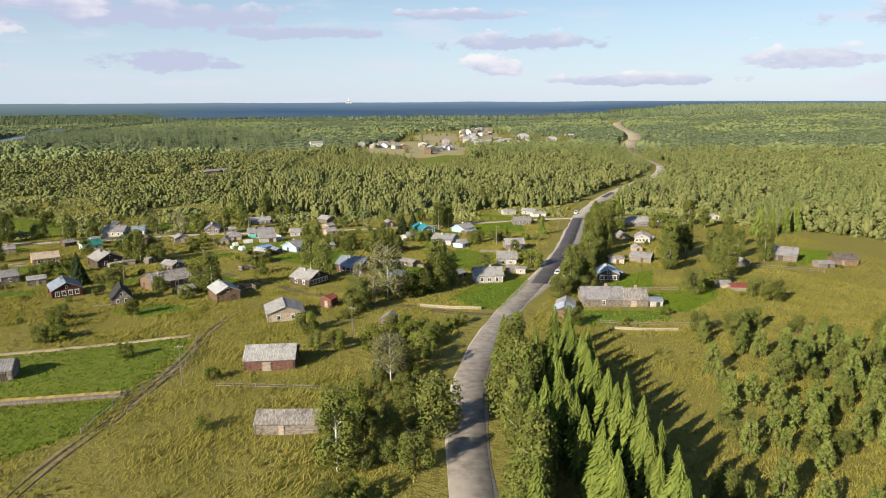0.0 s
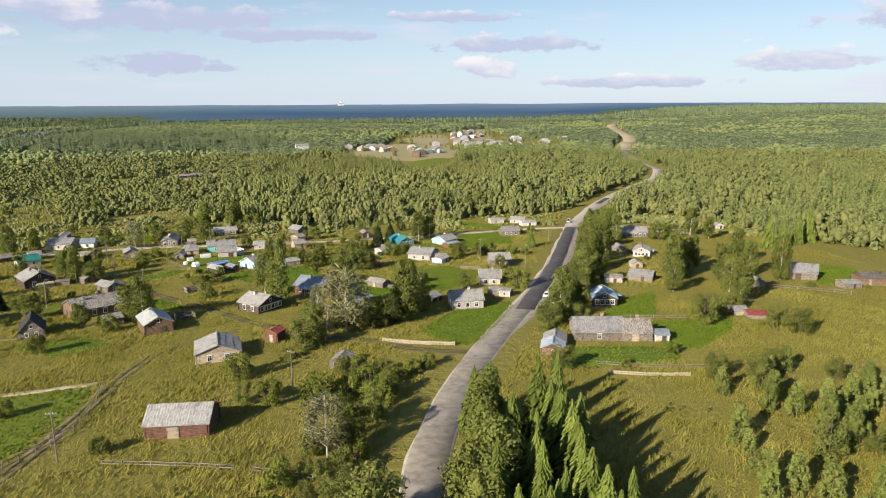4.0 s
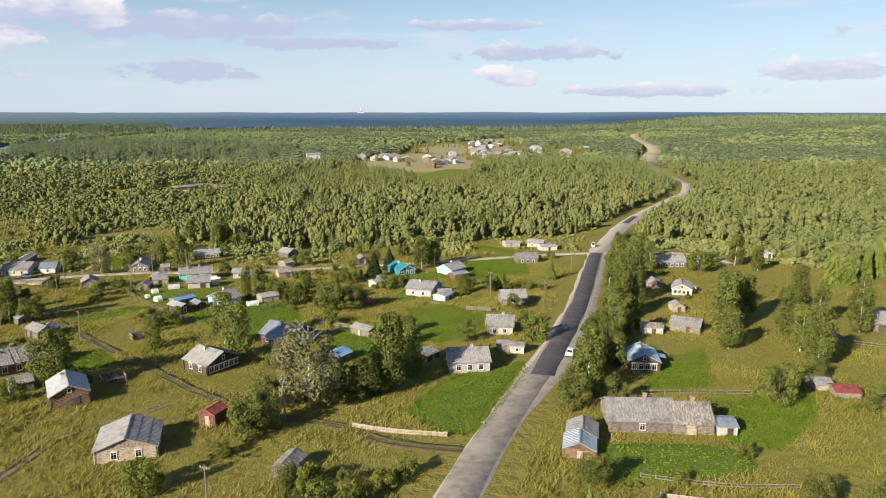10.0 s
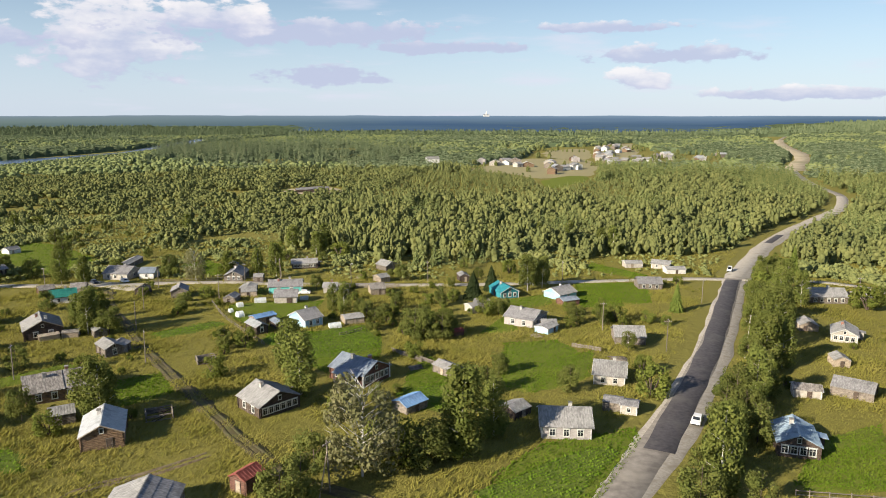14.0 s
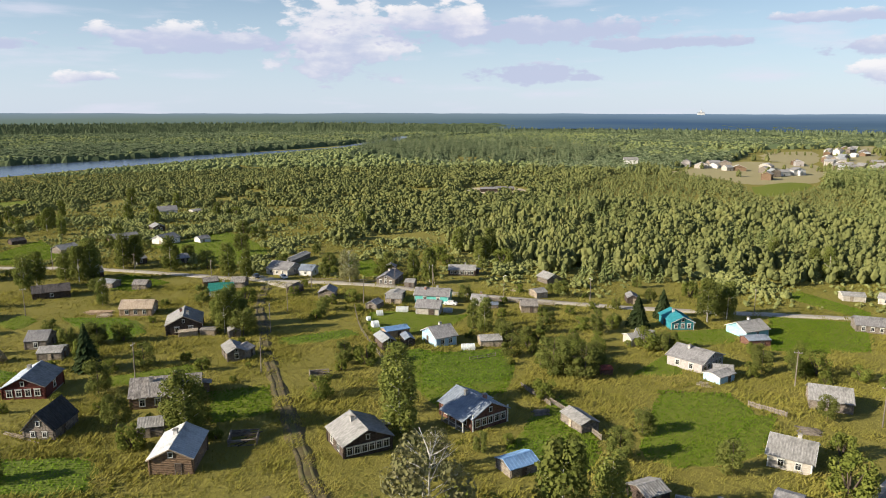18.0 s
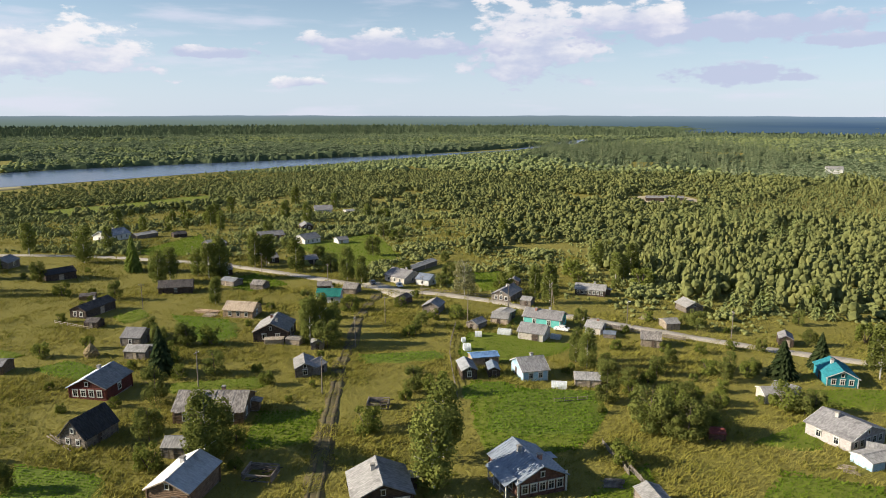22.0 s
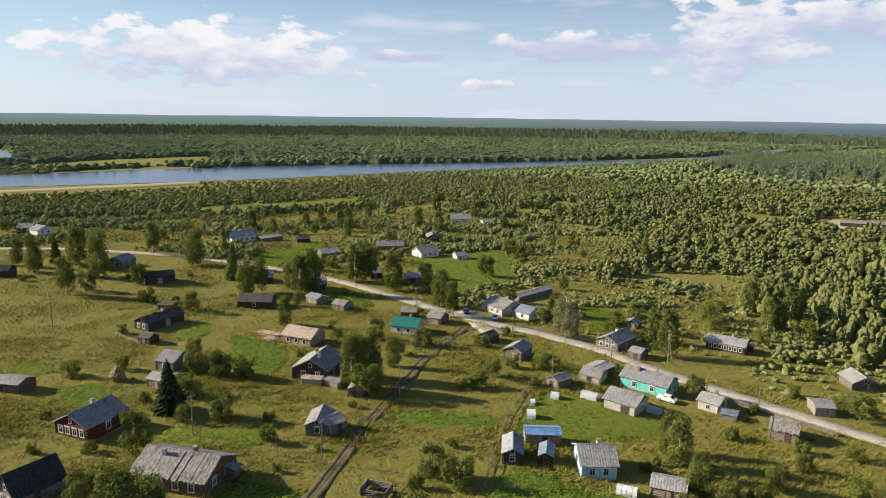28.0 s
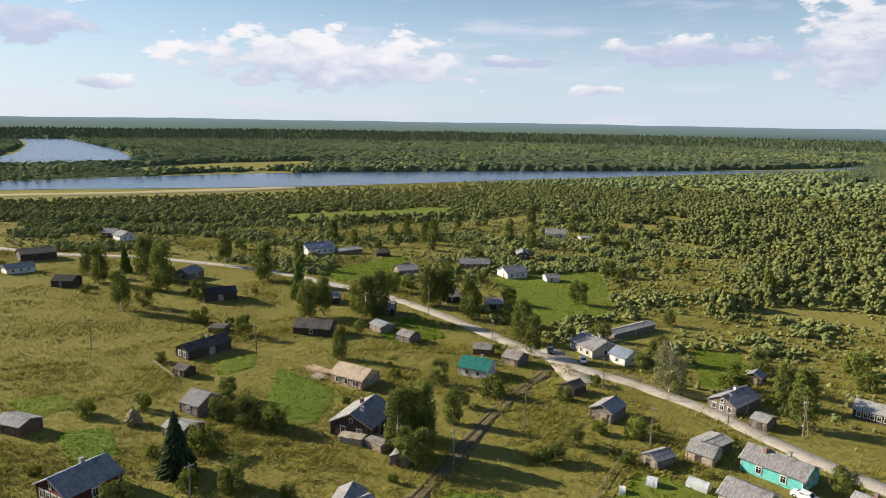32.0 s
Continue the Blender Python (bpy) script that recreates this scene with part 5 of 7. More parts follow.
def spruce_tris(n_rng, levels, arms, detail):
    """A spruce of unit height: whorls of drooping boughs, each a fan of ragged sprays."""
    T = []
    for i in range(levels):
        t = (i + n_rng.uniform(0, 0.6)) / levels
        z = 0.06 + 0.93 * t
        R = 0.235 * (1 - t) ** 0.85 + 0.01
        m = max(4, int(arms * (1 - 0.5 * t)))
        for j in range(m):
            a = 6.283 * (j + n_rng.uniform(-0.3, 0.3)) / m + i * 2.4
            L = R * n_rng.uniform(0.72, 1.15)
            c, s = math.cos(a), math.sin(a)
            droop = L * n_rng.uniform(0.45, 0.95)
            root, tip = np.array([0, 0, z + 0.012]), np.array([c * L, s * L, z - droop])
            side = np.array([-s, c, 0]) * L * n_rng.uniform(0.2, 0.32)
            mid = root * 0.45 + tip * 0.55 + np.array([0, 0, 0.14 * L])
            T += [(root, mid - side, tip), (root, tip, mid + side)]
            if detail:
                low = np.array([0, 0, -L * 0.28])
                T += [(mid - side * 1.25, mid - side * 0.2 + low * 1.2, tip), (mid + side * 1.25, tip, mid + side * 0.2 + low * 1.2), (mid, mid - side + low * 1.4, mid + side + low * 1.4)]
    return np.array(T)


def limbs(g, n_rng, height, r, k, lean=0.25, low=0.25):
    top = (n_rng.uniform(-0.02, 0.02) * height, n_rng.uniform(-0.02, 0.02) * height, height * 0.93)
    g.tube((0, 0, -0.4), (top[0] * 0.5, top[1] * 0.5, height * 0.5), r, r * 0.62, 8).tube((top[0] * 0.5, top[1] * 0.5, height * 0.5), top, r * 0.62, r * 0.12, 6)
    for i in range(k):
        z = height * (low + (0.85 - low) * i / k)
        a = i * 2.4 + n_rng.uniform(-0.4, 0.4)
        L = height * lean * (1.1 - 0.6 * i / k)
        e = (math.cos(a) * L, math.sin(a) * L, z + L * n_rng.uniform(0.6, 1.0))
        g.tube((0, 0, z), e, r * 0.3, r * 0.08, 4)
        for _ in range(2):
            b = a + n_rng.uniform(-0.8, 0.8)
            m = [0.55 * e[0], 0.55 * e[1], z + 0.55 * (e[2] - z)]
            g.tube(m, (m[0] + math.cos(b) * L * 0.5, m[1] + math.sin(b) * L * 0.5, m[2] + L * 0.4), r * 0.14, r * 0.04, 3)


TREES = {}
for kind, variants in (("spruce", 4), ("birch", 4), ("leafy", 4), ("bush", 3), ("bare", 2), ("pine", 4), ("fir", 2)):
    TREES[kind] = []
    for i in range(variants):
        r = np.random.default_rng(100 + 10 * i + len(kind))
        g = Geo()
        if kind == "spruce":
            g.tube((0, 0, -0.05), (0, 0, 0.97), 0.016, 0.002, 6)
            crown = tri_mesh("crown", spruce_tris(r, 42, 15, True), M["spruce"])
        elif kind == "fir":
            g.tube((0, 0, -0.05), (0, 0, 0.95), 0.02, 0.003, 6)
            wide_fir = spruce_tris(r, 40, 16, True) * np.array([1.4, 1.4, 1.0])
            crown = tri_mesh("crown", wide_fir, M["fir"])
        elif kind == "bare":
            limbs(g, r, 1.0, 0.014, 34, 0.3, 0.14)
            p, o = crown_points(r, 4200, dict(SHAPES["leafy"], r=0.4, high=0.88, lobes=30, lobe=0.11))
            crown = tri_mesh("crown", leaf_quads(p, 0.012, o, r, 1.4), M["pale_leaf"])
        else:
            sh = SHAPES[kind]
            if kind == "pine":
                limbs(g, r, 1.0, 0.014, 8, 0.14, 0.1)
            elif kind != "bush":
                limbs(g, r, 1.0, 0.016, 9, 0.2 if kind == "birch" else 0.3)
            else:
                for j in range(5):
                    g.tube((0, 0, -0.05), (0.3 * math.cos(j * 1.3), 0.3 * math.sin(j * 1.3), 0.65), 0.03, 0.008, 5)
            p, o = crown_points(r, {"birch": 4800, "leafy": 4000, "bush": 2000, "pine": 2600}[kind], sh)
            crown = tri_mesh("crown", leaf_quads(p, {"birch": 0.0125, "leafy": 0.0155, "bush": 0.026, "pine": 0.017}[kind], o, r, 1.7), M[kind])
        TREES[kind].append((g.done("trunk", M["bark_white"] if kind in ("birch", "bare") else M["bark"], True), crown))
TREE_WORDS = {"spruce": ("spruce", "dense green spruce tree standing in grass"), "birch": ("birch", "tall birch with a white trunk and airy crown"), "leafy": ("willow", "rounded leafy willow with an uneven crown"),
              "bush": ("bush", "dense green shrub growing in rough grass"), "fir": ("fir", "broad dark fir tree beside a log house"), "pine": ("young_pine", "bushy young pine growing in rough grass"), "bare": ("old_willow", "half-bare old tree with pale grey branches")}
PLANTED, SPOTS = {}, []


def plant(kind, x, y, h):
    """A tree of its own with trunk and crown, unless another stands on the spot."""
    if any((x - a) ** 2 + (y - b) ** 2 < 6 for a, b in SPOTS) or any((x - a) ** 2 + (y - b) ** 2 < (0.8 * r) ** 2 for a, b, r in FOOT):
        return
    SPOTS.append((x, y))
    k = PLANTED.get(kind, 0)
    PLANTED[kind] = k + 1
    name, words = TREE_WORDS[kind]
    r = random.Random(int(x * 31 + y * 17))
    trunk, crown = TREES[kind][k % len(TREES[kind])]
    root = tagged(new(name), words, "tree" if kind != "bush" else "bush", group=name + " trees" if kind != "bush" else "bushes")
    root.matrix_world = pose(x, y, float(hgt(x, y)), r.uniform(-2, 2), r.uniform(-2, 2), r.uniform(0, 360)) @ Matrix.Diagonal((h * r.uniform(0.9, 1.2), h * r.uniform(0.9, 1.2), h, 1))
    part("trunk", trunk, root)
    part("crown", crown, root)


plant("fir", -117.5, 205.0, 10.8)
plant("fir", -20.1, 303.3, 9.6)
plant("fir", -15.6, 317.0, 9.2)
# birch
for x, y, h in ((-71.2, 189.2, 12.3), (-47.5, 218.3, 12.9), (-5.6, 187.3, 15.3), (-1.8, 196.7, 10.8), (31.9, 182.1, 13.8), (38.1, 200.3, 7.6), (53.6, 242.9, 13.4), (60.8, 261.3, 15.2), (57.7, 245.4, 11.5), (45.7, 219.5, 11.7), (81.4, 311.6, 11.4), (60.3, 273.2, 12.5), (75.2, 311.8, 12.5), (84.0, 336.4, 11.2), (75.2, 226.8, 14.5), (70.7, 213.0, 10.3), (79.6, 234.5, 14.2), (105.4, 250.7, 12.8), (86.0, 210.7, 10.9), (108.9, 226.5, 14.0), (90.2, 226.0, 11.5), (120.6, 310.2, 9.5), (117.2, 322.2, 12.3), (-41.5, 209.4, 13.5)):
    plant("birch", x, y, h)
for x, y, h in ((-117.9, 248.0, 11.6), (-118.4, 244.8, 10.2), (-110.9, 246.0, 8.5), (-122.5, 256.7, 7.5), (-54.9, 276.3, 9.9), (-3.5, 318.8, 12.7), (1.2, 324.9, 11.4), (-2.0, 328.3, 10.2), (-166.9, 246.2, 8.6), (-208.1, 252.6, 11.8), (-202.9, 268.9, 14.8), (-212.5, 289.8, 14.1), (-194.1, 296.2, 13.6), (-211.1, 294.0, 12.4), (-113.3, 241.4, 11.8), (-116.2, 248.4, 11.4), (-165.9, 245.1, 9.2), (-206.2, 247.2, 12.0), (-261.6, 244.2, 14.8), (-225.6, 196.5, 12.0), (-272.4, 204.6, 14.7), (-251.0, 208.7, 17.4), (-265.9, 189.9, 13.2), (-212.7, 290.6, 15.5)):
    plant("birch", x, y, h)
for x, y, h in ((-195.6, 298.0, 12.5), (-213.6, 296.9, 12.3), (-203.8, 265.0, 12.8), (-210.5, 264.5, 10.5), (-168.2, 299.6, 12.4), (-155.9, 295.9, 11.0), (-98.0, 326.1, 12.7), (-59.3, 278.6, 8.6), (-281.2, 184.9, 10.2), (-291.7, 234.1, 13.5), (-282.8, 262.4, 10.7), (-112.8, 244.7, 12.1), (-116.3, 249.0, 9.1), (-152.5, 290.7, 7.7), (-108.3, 332.5, 10.6), (-20.3, 78.6, 12.3), (83.6, 198.6, 13.3)):
    plant("birch", x, y, h)
# bare
for x, y, h in ((-19.5, 178.2, 16.8), (-29.2, 198.5, 7.7), (-123.6, 313.2, 12.7), (-15.0, 112.5, 10.3)):
    plant("bare", x, y, h)
# leafy
for x, y, h in ((-27.0, 178.3, 7.5), (-10.5, 182.8, 8.0), (11.1, 221.3, 5.8), (-27.0, 165.2, 7.5), (36.0, 177.2, 6.4), (41.5, 208.3, 7.5), (30.7, 186.7, 5.9), (28.3, 176.5, 7.2), (67.6, 291.0, 12.5), (25.8, 148.0, 5.5), (79.2, 191.6, 5.4), (-75.2, 192.4, 10.7), (-102.9, 196.5, 7.4), (-85.3, 187.0, 6.8), (-46.2, 270.3, 6.2), (-28.5, 253.3, 9.3), (-21.4, 254.0, 7.9), (-5.4, 217.3, 5.8), (-4.3, 229.6, 5.1), (12.7, 277.2, 5.7), (-26.2, 209.0, 3.9), (-121.5, 255.3, 5.0), (-107.7, 242.2, 7.9), (-235.2, 219.1, 7.5)):
    plant("leafy", x, y, h)
for x, y, h in ((-229.2, 202.8, 7.5), (-107.9, 330.6, 7.8), (-126.7, 345.8, 6.7), (-50.2, 328.6, 6.6), (-49.7, 275.4, 5.5), (-135.0, 218.7, 5.6), (-103.0, 194.2, 6.2), (-192.0, 226.7, 6.5), (-142.5, 326.9, 7.6), (-201.4, 342.5, 9.4), (-184.9, 305.6, 8.3), (-132.2, 218.6, 6.3), (-122.9, 244.7, 7.0), (-129.4, 262.4, 3.6), (-130.8, 351.0, 5.7), (-7.0, 90.1, 10.4), (-9.7, 78.1, 7.0), (-11.7, 114.2, 6.3), (-9.5, 125.7, 5.7), (-7.5, 135.9, 4.9), (-25.6, 169.1, 7.5), (83.4, 167.9, 6.7), (64.2, 142.2, 5.6), (65.8, 178.7, 8.4)):
    plant("leafy", x, y, h)
for x, y, h in ((-14.3, 87.2, 5.9), (-11.8, 97.9, 5.1)):
    plant("leafy", x, y, h)
# bush
for x, y, h in ((-8.3, 187.4, 7.6), (-14.0, 184.4, 6.9), (-19.9, 187.6, 6.0), (26.5, 235.8, 4.7), (27.0, 222.4, 7.0), (-36.6, 147.2, 5.6), (75.1, 323.7, 10.6), (67.8, 185.4, 5.6), (74.3, 190.7, 4.7), (100.0, 310.9, 9.3), (-76.4, 182.8, 4.8), (-28.1, 263.3, 6.2), (19.7, 286.2, 4.8), (23.9, 280.8, 6.1), (-13.4, 283.3, 6.0), (-25.0, 237.6, 4.7), (-64.0, 216.4, 5.3), (-67.7, 238.4, 5.3), (-144.3, 215.4, 4.0), (-124.2, 209.5, 5.2), (-207.2, 216.8, 4.9), (-129.4, 223.3, 5.9), (-133.6, 271.4, 5.4), (-105.9, 288.8, 4.6)):
    plant("bush", x, y, h)
for x, y, h in ((-28.0, 133.8, 4.9), (-19.4, 133.2, 6.1), (-71.2, 130.1, 3.7), (-3.2, 147.6, 3.3), (-0.5, 151.8, 3.4), (-18.9, 92.6, 5.4)):
    plant("bush", x, y, h)
# spruce
for x, y, h in ((42.2, 296.8, 9.4), (94.6, 365.7, 12.3), (133.3, 284.1, 14.1), (138.9, 283.9, 13.1), (148.8, 291.2, 13.4), (157.3, 298.0, 14.6), (-231.1, 250.4, 13.4), (-235.8, 251.6, 13.6), (-283.0, 197.9, 11.6), (9.4, 121.4, 11.5), (10.6, 105.2, 12.6), (21.3, 130.0, 10.0), (19.6, 105.3, 12.4), (18.0, 86.4, 11.8), (21.3, 88.4, 10.2), (18.9, 72.7, 12.9), (20.2, 69.5, 10.9), (20.1, 63.2, 10.8), (8.3, 80.2, 12.9), (14.4, 88.7, 10.2)):
    plant("spruce", x, y, h)
# the planted belt of spruces east of the road, birches on its road side
belt = random.Random(4)
plant("spruce", 16.0, 118.5, 13.0)
for i in range(19):
    plant("spruce", 17.4 + belt.uniform(-0.7, 0.9), 113.5 - 3.5 * i, belt.uniform(10.8, 12.8))
for i in range(14):
    plant("spruce", 12.6 + belt.uniform(-0.9, 0.9), 101 - 3.7 * i, belt.uniform(10.0, 12.2))
for i in range(13):
    plant("birch" if i % 3 else "spruce", 7.4 + belt.uniform(-1, 1) - 0.035 * i * i * 0.6, 122 - 5.1 * i, belt.uniform(10.0, 12.4))
for i in range(9):
    plant("birch" if i % 2 else "leafy", 3.4 + belt.uniform(-0.6, 0.8) + 0.18 * (8 - i), 96 - 4.6 * i, belt.uniform(6.5, 10.0))


# thicket between the vegetable garden and the summer houses
for kind, spots in (("leafy", ((-51.4, 269.0, 7), (-47.6, 270.7, 6), (-25.8, 253.0, 6), (-22.9, 255.3, 6.5), (-20.5, 260.0, 5.5), (-28.5, 290.9, 5), (-30.1, 320.6, 4), (-42.7, 294.3, 4), (-55.3, 331.5, 4), (-29.0, 271.7, 5), (-46.9, 376.8, 5), (-31.3, 357.0, 5), (-22.7, 336.3, 5))),
                    ("bush", ((-32.0, 256.4, 3.5), (-33.1, 293.2, 4), (-26.1, 298.8, 4), (-40.1, 277.2, 3.5), (-39.6, 268.2, 3.5), (-47.3, 301.4, 3), (-36.1, 316.8, 3), (-40.7, 307.9, 3), (-32.6, 269.7, 4), (-30.5, 260.0, 4.5), (-24.0, 275.5, 3.5), (-23.5, 239.2, 3), (-57.4, 294.7, 3)))):
    for x, y, h in spots:
        plant(kind, x, y, h)
thick = random.Random(9)
for i in range(34):
    plant("bush" if i % 3 else "leafy", -30 + thick.uniform(-14, 12), 278 + thick.uniform(-24, 26), thick.uniform(1.8, 3.6) if i % 3 else thick.uniform(3.5, 5.5))
# birches east of the road gardens
for x, y, h in ((83.4, 246.3, 13), (86.5, 241.0, 12), (104.9, 249.5, 12), (102.6, 234.0, 11), (88.0, 215.5, 10), (65.3, 178.4, 5)):
    plant("birch", x, y, h)


def clear_of(x, y, margin=0.0):
    """Whether spots keep clear of roads, houses, gardens and lawns."""
    ok = np.ones(len(x), bool)
    for pts, w in ((ROAD, 7.0), (STREET, 4.5), (TRACK, 3.0), (SIDE, 2.0)):
        c = curve_through(pts, 4)
        for i in range(0, len(c), 2):
            ok &= (x - c[i, 0]) ** 2 + (y - c[i, 1]) ** 2 > (w + 3 + margin) ** 2 if w > 5 else (x - c[i, 0]) ** 2 + (y - c[i, 1]) ** 2 > (w + margin + 1) ** 2
    for a, b, r in FOOT:
        ok &= (x - a) ** 2 + (y - b) ** 2 > (r + margin) ** 2
    for o in LAWNS + CROPS:
        ok &= ~inside(x, y, o)
    return ok


def inside(x, y, o):
    res = np.zeros(len(x), bool)
    for (x0, y0), (x1, y1) in zip(o, o[1:] + o[:1]):
        if y0 != y1:
            res ^= ((y0 > y) != (y1 > y)) & (x < (x1 - x0) * (y - y0) / (y1 - y0) + x0)
    return res


# young pines and spruces in the rough ground east of the road
cnt = 0
for _ in range(3200):
    a, b = rng.uniform(28, 130), rng.uniform(56, 144)
    dense = noise.noise((a * 0.05, b * 0.05, 3.1)) + 0.25 * (a > 55)
    if dense < -0.22 or a - 30 < (b - 77) * 0.36 or not clear_of(np.array([a]), np.array([b]))[0]:
        continue
    plant("pine" if rng.uniform() < 0.85 else "leafy", a, b, rng.uniform(3.4, 7.0))
    cnt += 1
    if cnt > 300:
        break
# thicket between the track and the road
for _ in range(170):
    a, b = rng.uniform(-22, -6.5), rng.uniform(62, 150)
    if b > 110 and a < -18:
        continue
    if clear_of(np.array([a]), np.array([b]))[0] and rng.uniform() < 0.6:
        plant("leafy" if rng.uniform() < 0.5 else "bush", a, b, rng.uniform(2.0, 4.8))
# scattered shrubs through the gardens
for _ in range(300):
    a, b = rng.uniform(-150, 60), rng.uniform(140, 345)
    if noise.noise((a * 0.03, b * 0.03, 9.1)) > 0.05 and clear_of(np.array([a]), np.array([b]), 1.5)[0]:
        plant("leafy" if _ % 4 == 0 else "bush", a, b, rng.uniform(3.5, 6.0) if _ % 4 == 0 else rng.uniform(1.6, 3.8))
for _ in range(250):
    a, b = rng.uniform(-410, 40), rng.uniform(180, 460)
    if b > np.interp(a, [-372, -324, -272, -195, -109, -27, 42], [110, 172, 253, 290, 314, 325, 348]) + 12 and noise.noise((a * 0.025, b * 0.025, 4.1)) > -0.05 and clear_of(np.array([a]), np.array([b]), 1.5)[0]:
        plant(("birch", "leafy", "bush", "leafy")[_ % 4], a, b, rng.uniform(3, 8) if _ % 4 else rng.uniform(8, 13))
for k in range(150):
    a, b, r_ = FOOT[int(rng.integers(0, 112))]
    t = rng.uniform(0, 6.283)
    a, b = a + math.cos(t) * (r_ + rng.uniform(1, 9)), b + math.sin(t) * (r_ + rng.uniform(1, 9))
    if a < 140 and b < 400 and clear_of(np.array([a]), np.array([b]), 0.6)[0]:
        plant("bush" if k % 5 else "leafy", a, b, rng.uniform(1.2, 3.0) if k % 5 else rng.uniform(3.5, 6.5))
# birches along the road's east side
for i in range(78):
    b = 186 + 200 * i / 77
    a = np.interp(b, [181, 213, 266, 351, 400], [18.6, 30.5, 47, 70, 88]) + rng.uniform(8.0, 15.5)
    plant(("leafy", "birch", "bush")[i % 3], a, b, rng.uniform(3.0, 4.5) if i % 3 == 2 else rng.uniform(5, 9))


# ---- woods ----
def scatter(templates, x, y, h, wide, seed):
    """One array of faces from many scaled and turned copies of a few templates."""
    r = np.random.default_rng(seed)
    out = []
    pick = r.integers(0, len(templates), len(x))
    for k, T in enumerate(templates):
        s = pick == k
        if not s.any():
            continue
        m = int(s.sum())
        a = r.uniform(0, 6.283, m)
        c, sn = np.cos(a)[:, None, None], np.sin(a)[:, None, None]
        W = (h[s] * wide * r.uniform(0.8, 1.25, m))[:, None, None]
        px = (T[None, ..., 0] * c - T[None, ..., 1] * sn) * W + x[s][:, None, None]
        py = (T[None, ..., 0] * sn + T[None, ..., 1] * c) * W + y[s][:, None, None]
        pz = T[None, ..., 2] * h[s][:, None, None] + hgt(x[s], y[s])[:, None, None]
        V = np.stack([px, py, pz], -1)
        out.append(V.reshape(-1, T.shape[1], 3))
    return np.concatenate(out)


def leafy_template(seed, k, size, shape):
    r = np.random.default_rng(seed)
    p, o = crown_points(r, k, SHAPES[shape])
    return leaf_quads(p, size, o, r, 1.0)


def lobed_template(seed, lobes, sprays, size, shape):
    """A crown as a heap of small uneven lobes with loose leaf sprays over their surface."""
    r = np.random.default_rng(seed)
    sh = SHAPES[shape]
    g = (1 + 5 ** 0.5) / 2
    I = np.array([(-1, g, 0), (1, g, 0), (-1, -g, 0), (1, -g, 0), (0, -1, g), (0, 1, g), (0, -1, -g), (0, 1, -g), (g, 0, -1), (g, 0, 1), (-g, 0, -1), (-g, 0, 1)]) / 1.9
    F = np.array([(0, 11, 5), (0, 5, 1), (0, 1, 7), (0, 7, 10), (0, 10, 11), (1, 5, 9), (5, 11, 4), (11, 10, 2), (10, 7, 6), (7, 1, 8), (3, 9, 4), (3, 4, 2), (3, 2, 6), (3, 6, 8), (3, 8, 9), (4, 9, 5), (2, 4, 11), (6, 2, 10), (8, 6, 7), (9, 8, 1)])
    T, L = [], []
    for i in range(lobes):
        z = sh["low"] + (sh["high"] - sh["low"]) * (i + r.uniform(0.2, 0.8)) / lobes
        a = i * 2.4 + r.uniform(0, 1.2)
        w = sh["r"] * (1.1 - 0.85 * max(0, (z - sh["mid"]) / (1 - sh["mid"])))
        off = w * r.uniform(0.35, 0.62) if lobes > 2 else w * 0.3 * (lobes - 1)
        rad = w * r.uniform(0.4, 0.58) if lobes > 2 else w * 0.8
        tall = r.uniform(1.5, 2.3) if shape == "birch" else r.uniform(0.85, 1.15)
        c = np.array([math.cos(a) * off, math.sin(a) * off, z])
        v = I * r.uniform(0.76, 1.12, (12, 1)) * rad * np.array([1, 1, tall]) + c
        v[:, 2] = np.clip(v[:, 2], 0.02, 1.06)
        T.append(v[F])
        L.append((*c, rad, tall))
    L = np.array(L)
    pick = r.integers(0, len(L), sprays)
    d = r.normal(size=(sprays, 3)) + np.array([0, 0, 0.3])
    d /= np.linalg.norm(d, axis=1)[:, None]
    p = L[pick, :3] + d * (L[pick, 3] * r.uniform(0.9, 1.15, sprays))[:, None] * np.stack([np.ones(sprays), np.ones(sprays), L[pick, 4]], -1)
    p[:, 2] = np.clip(p[:, 2], 0.03, 1.1)
    q = leaf_quads(p, size, d, r, 2.2)
    return np.concatenate(T + [q[:, [0, 1, 2]]])


ROUND = [lobed_template(40 + i, 8, 70, 0.03, "leafy") for i in range(8)]
TALL = [lobed_template(60 + i, 8, 70, 0.022, "birch") for i in range(8)]
LOW = [lobed_template(80 + i, 6, 60, 0.04, "bush") for i in range(8)]
ROUND_MID = [lobed_template(45 + i, 5, 30, 0.045, "leafy") for i in range(7)]
TALL_MID = [lobed_template(65 + i, 5, 30, 0.035, "birch") for i in range(8)]
LOW_MID = [lobed_template(85 + i, 4, 26, 0.06, "bush") for i in range(7)]
SCRUB = [lobed_template(90 + i, 2, 24, 0.07, "bush") for i in range(6)]
FIR = [spruce_tris(np.random.default_rng(20 + i), 9, 7, False) for i in range(6)]
FIR_FAR = [spruce_tris(np.random.default_rng(30 + i), 4, 4, False) for i in range(6)]
FIR_TINY = [np.array([[(0, 0, 1.0), (0.2 * math.cos(a + d), 0.2 * math.sin(a + d), 0.2 - 0.1 * k), (0.2 * math.cos(a + 1.9 + d), 0.2 * math.sin(a + 1.9 + d), 0.15)] for k, a in enumerate((0, 1.57, 3.14, 4.71))]) for d in (0, 0.5, 1.0)]
ROUND_FAR = [lobed_template(50 + i, 2, 6, 0.1, "leafy") for i in range(6)]
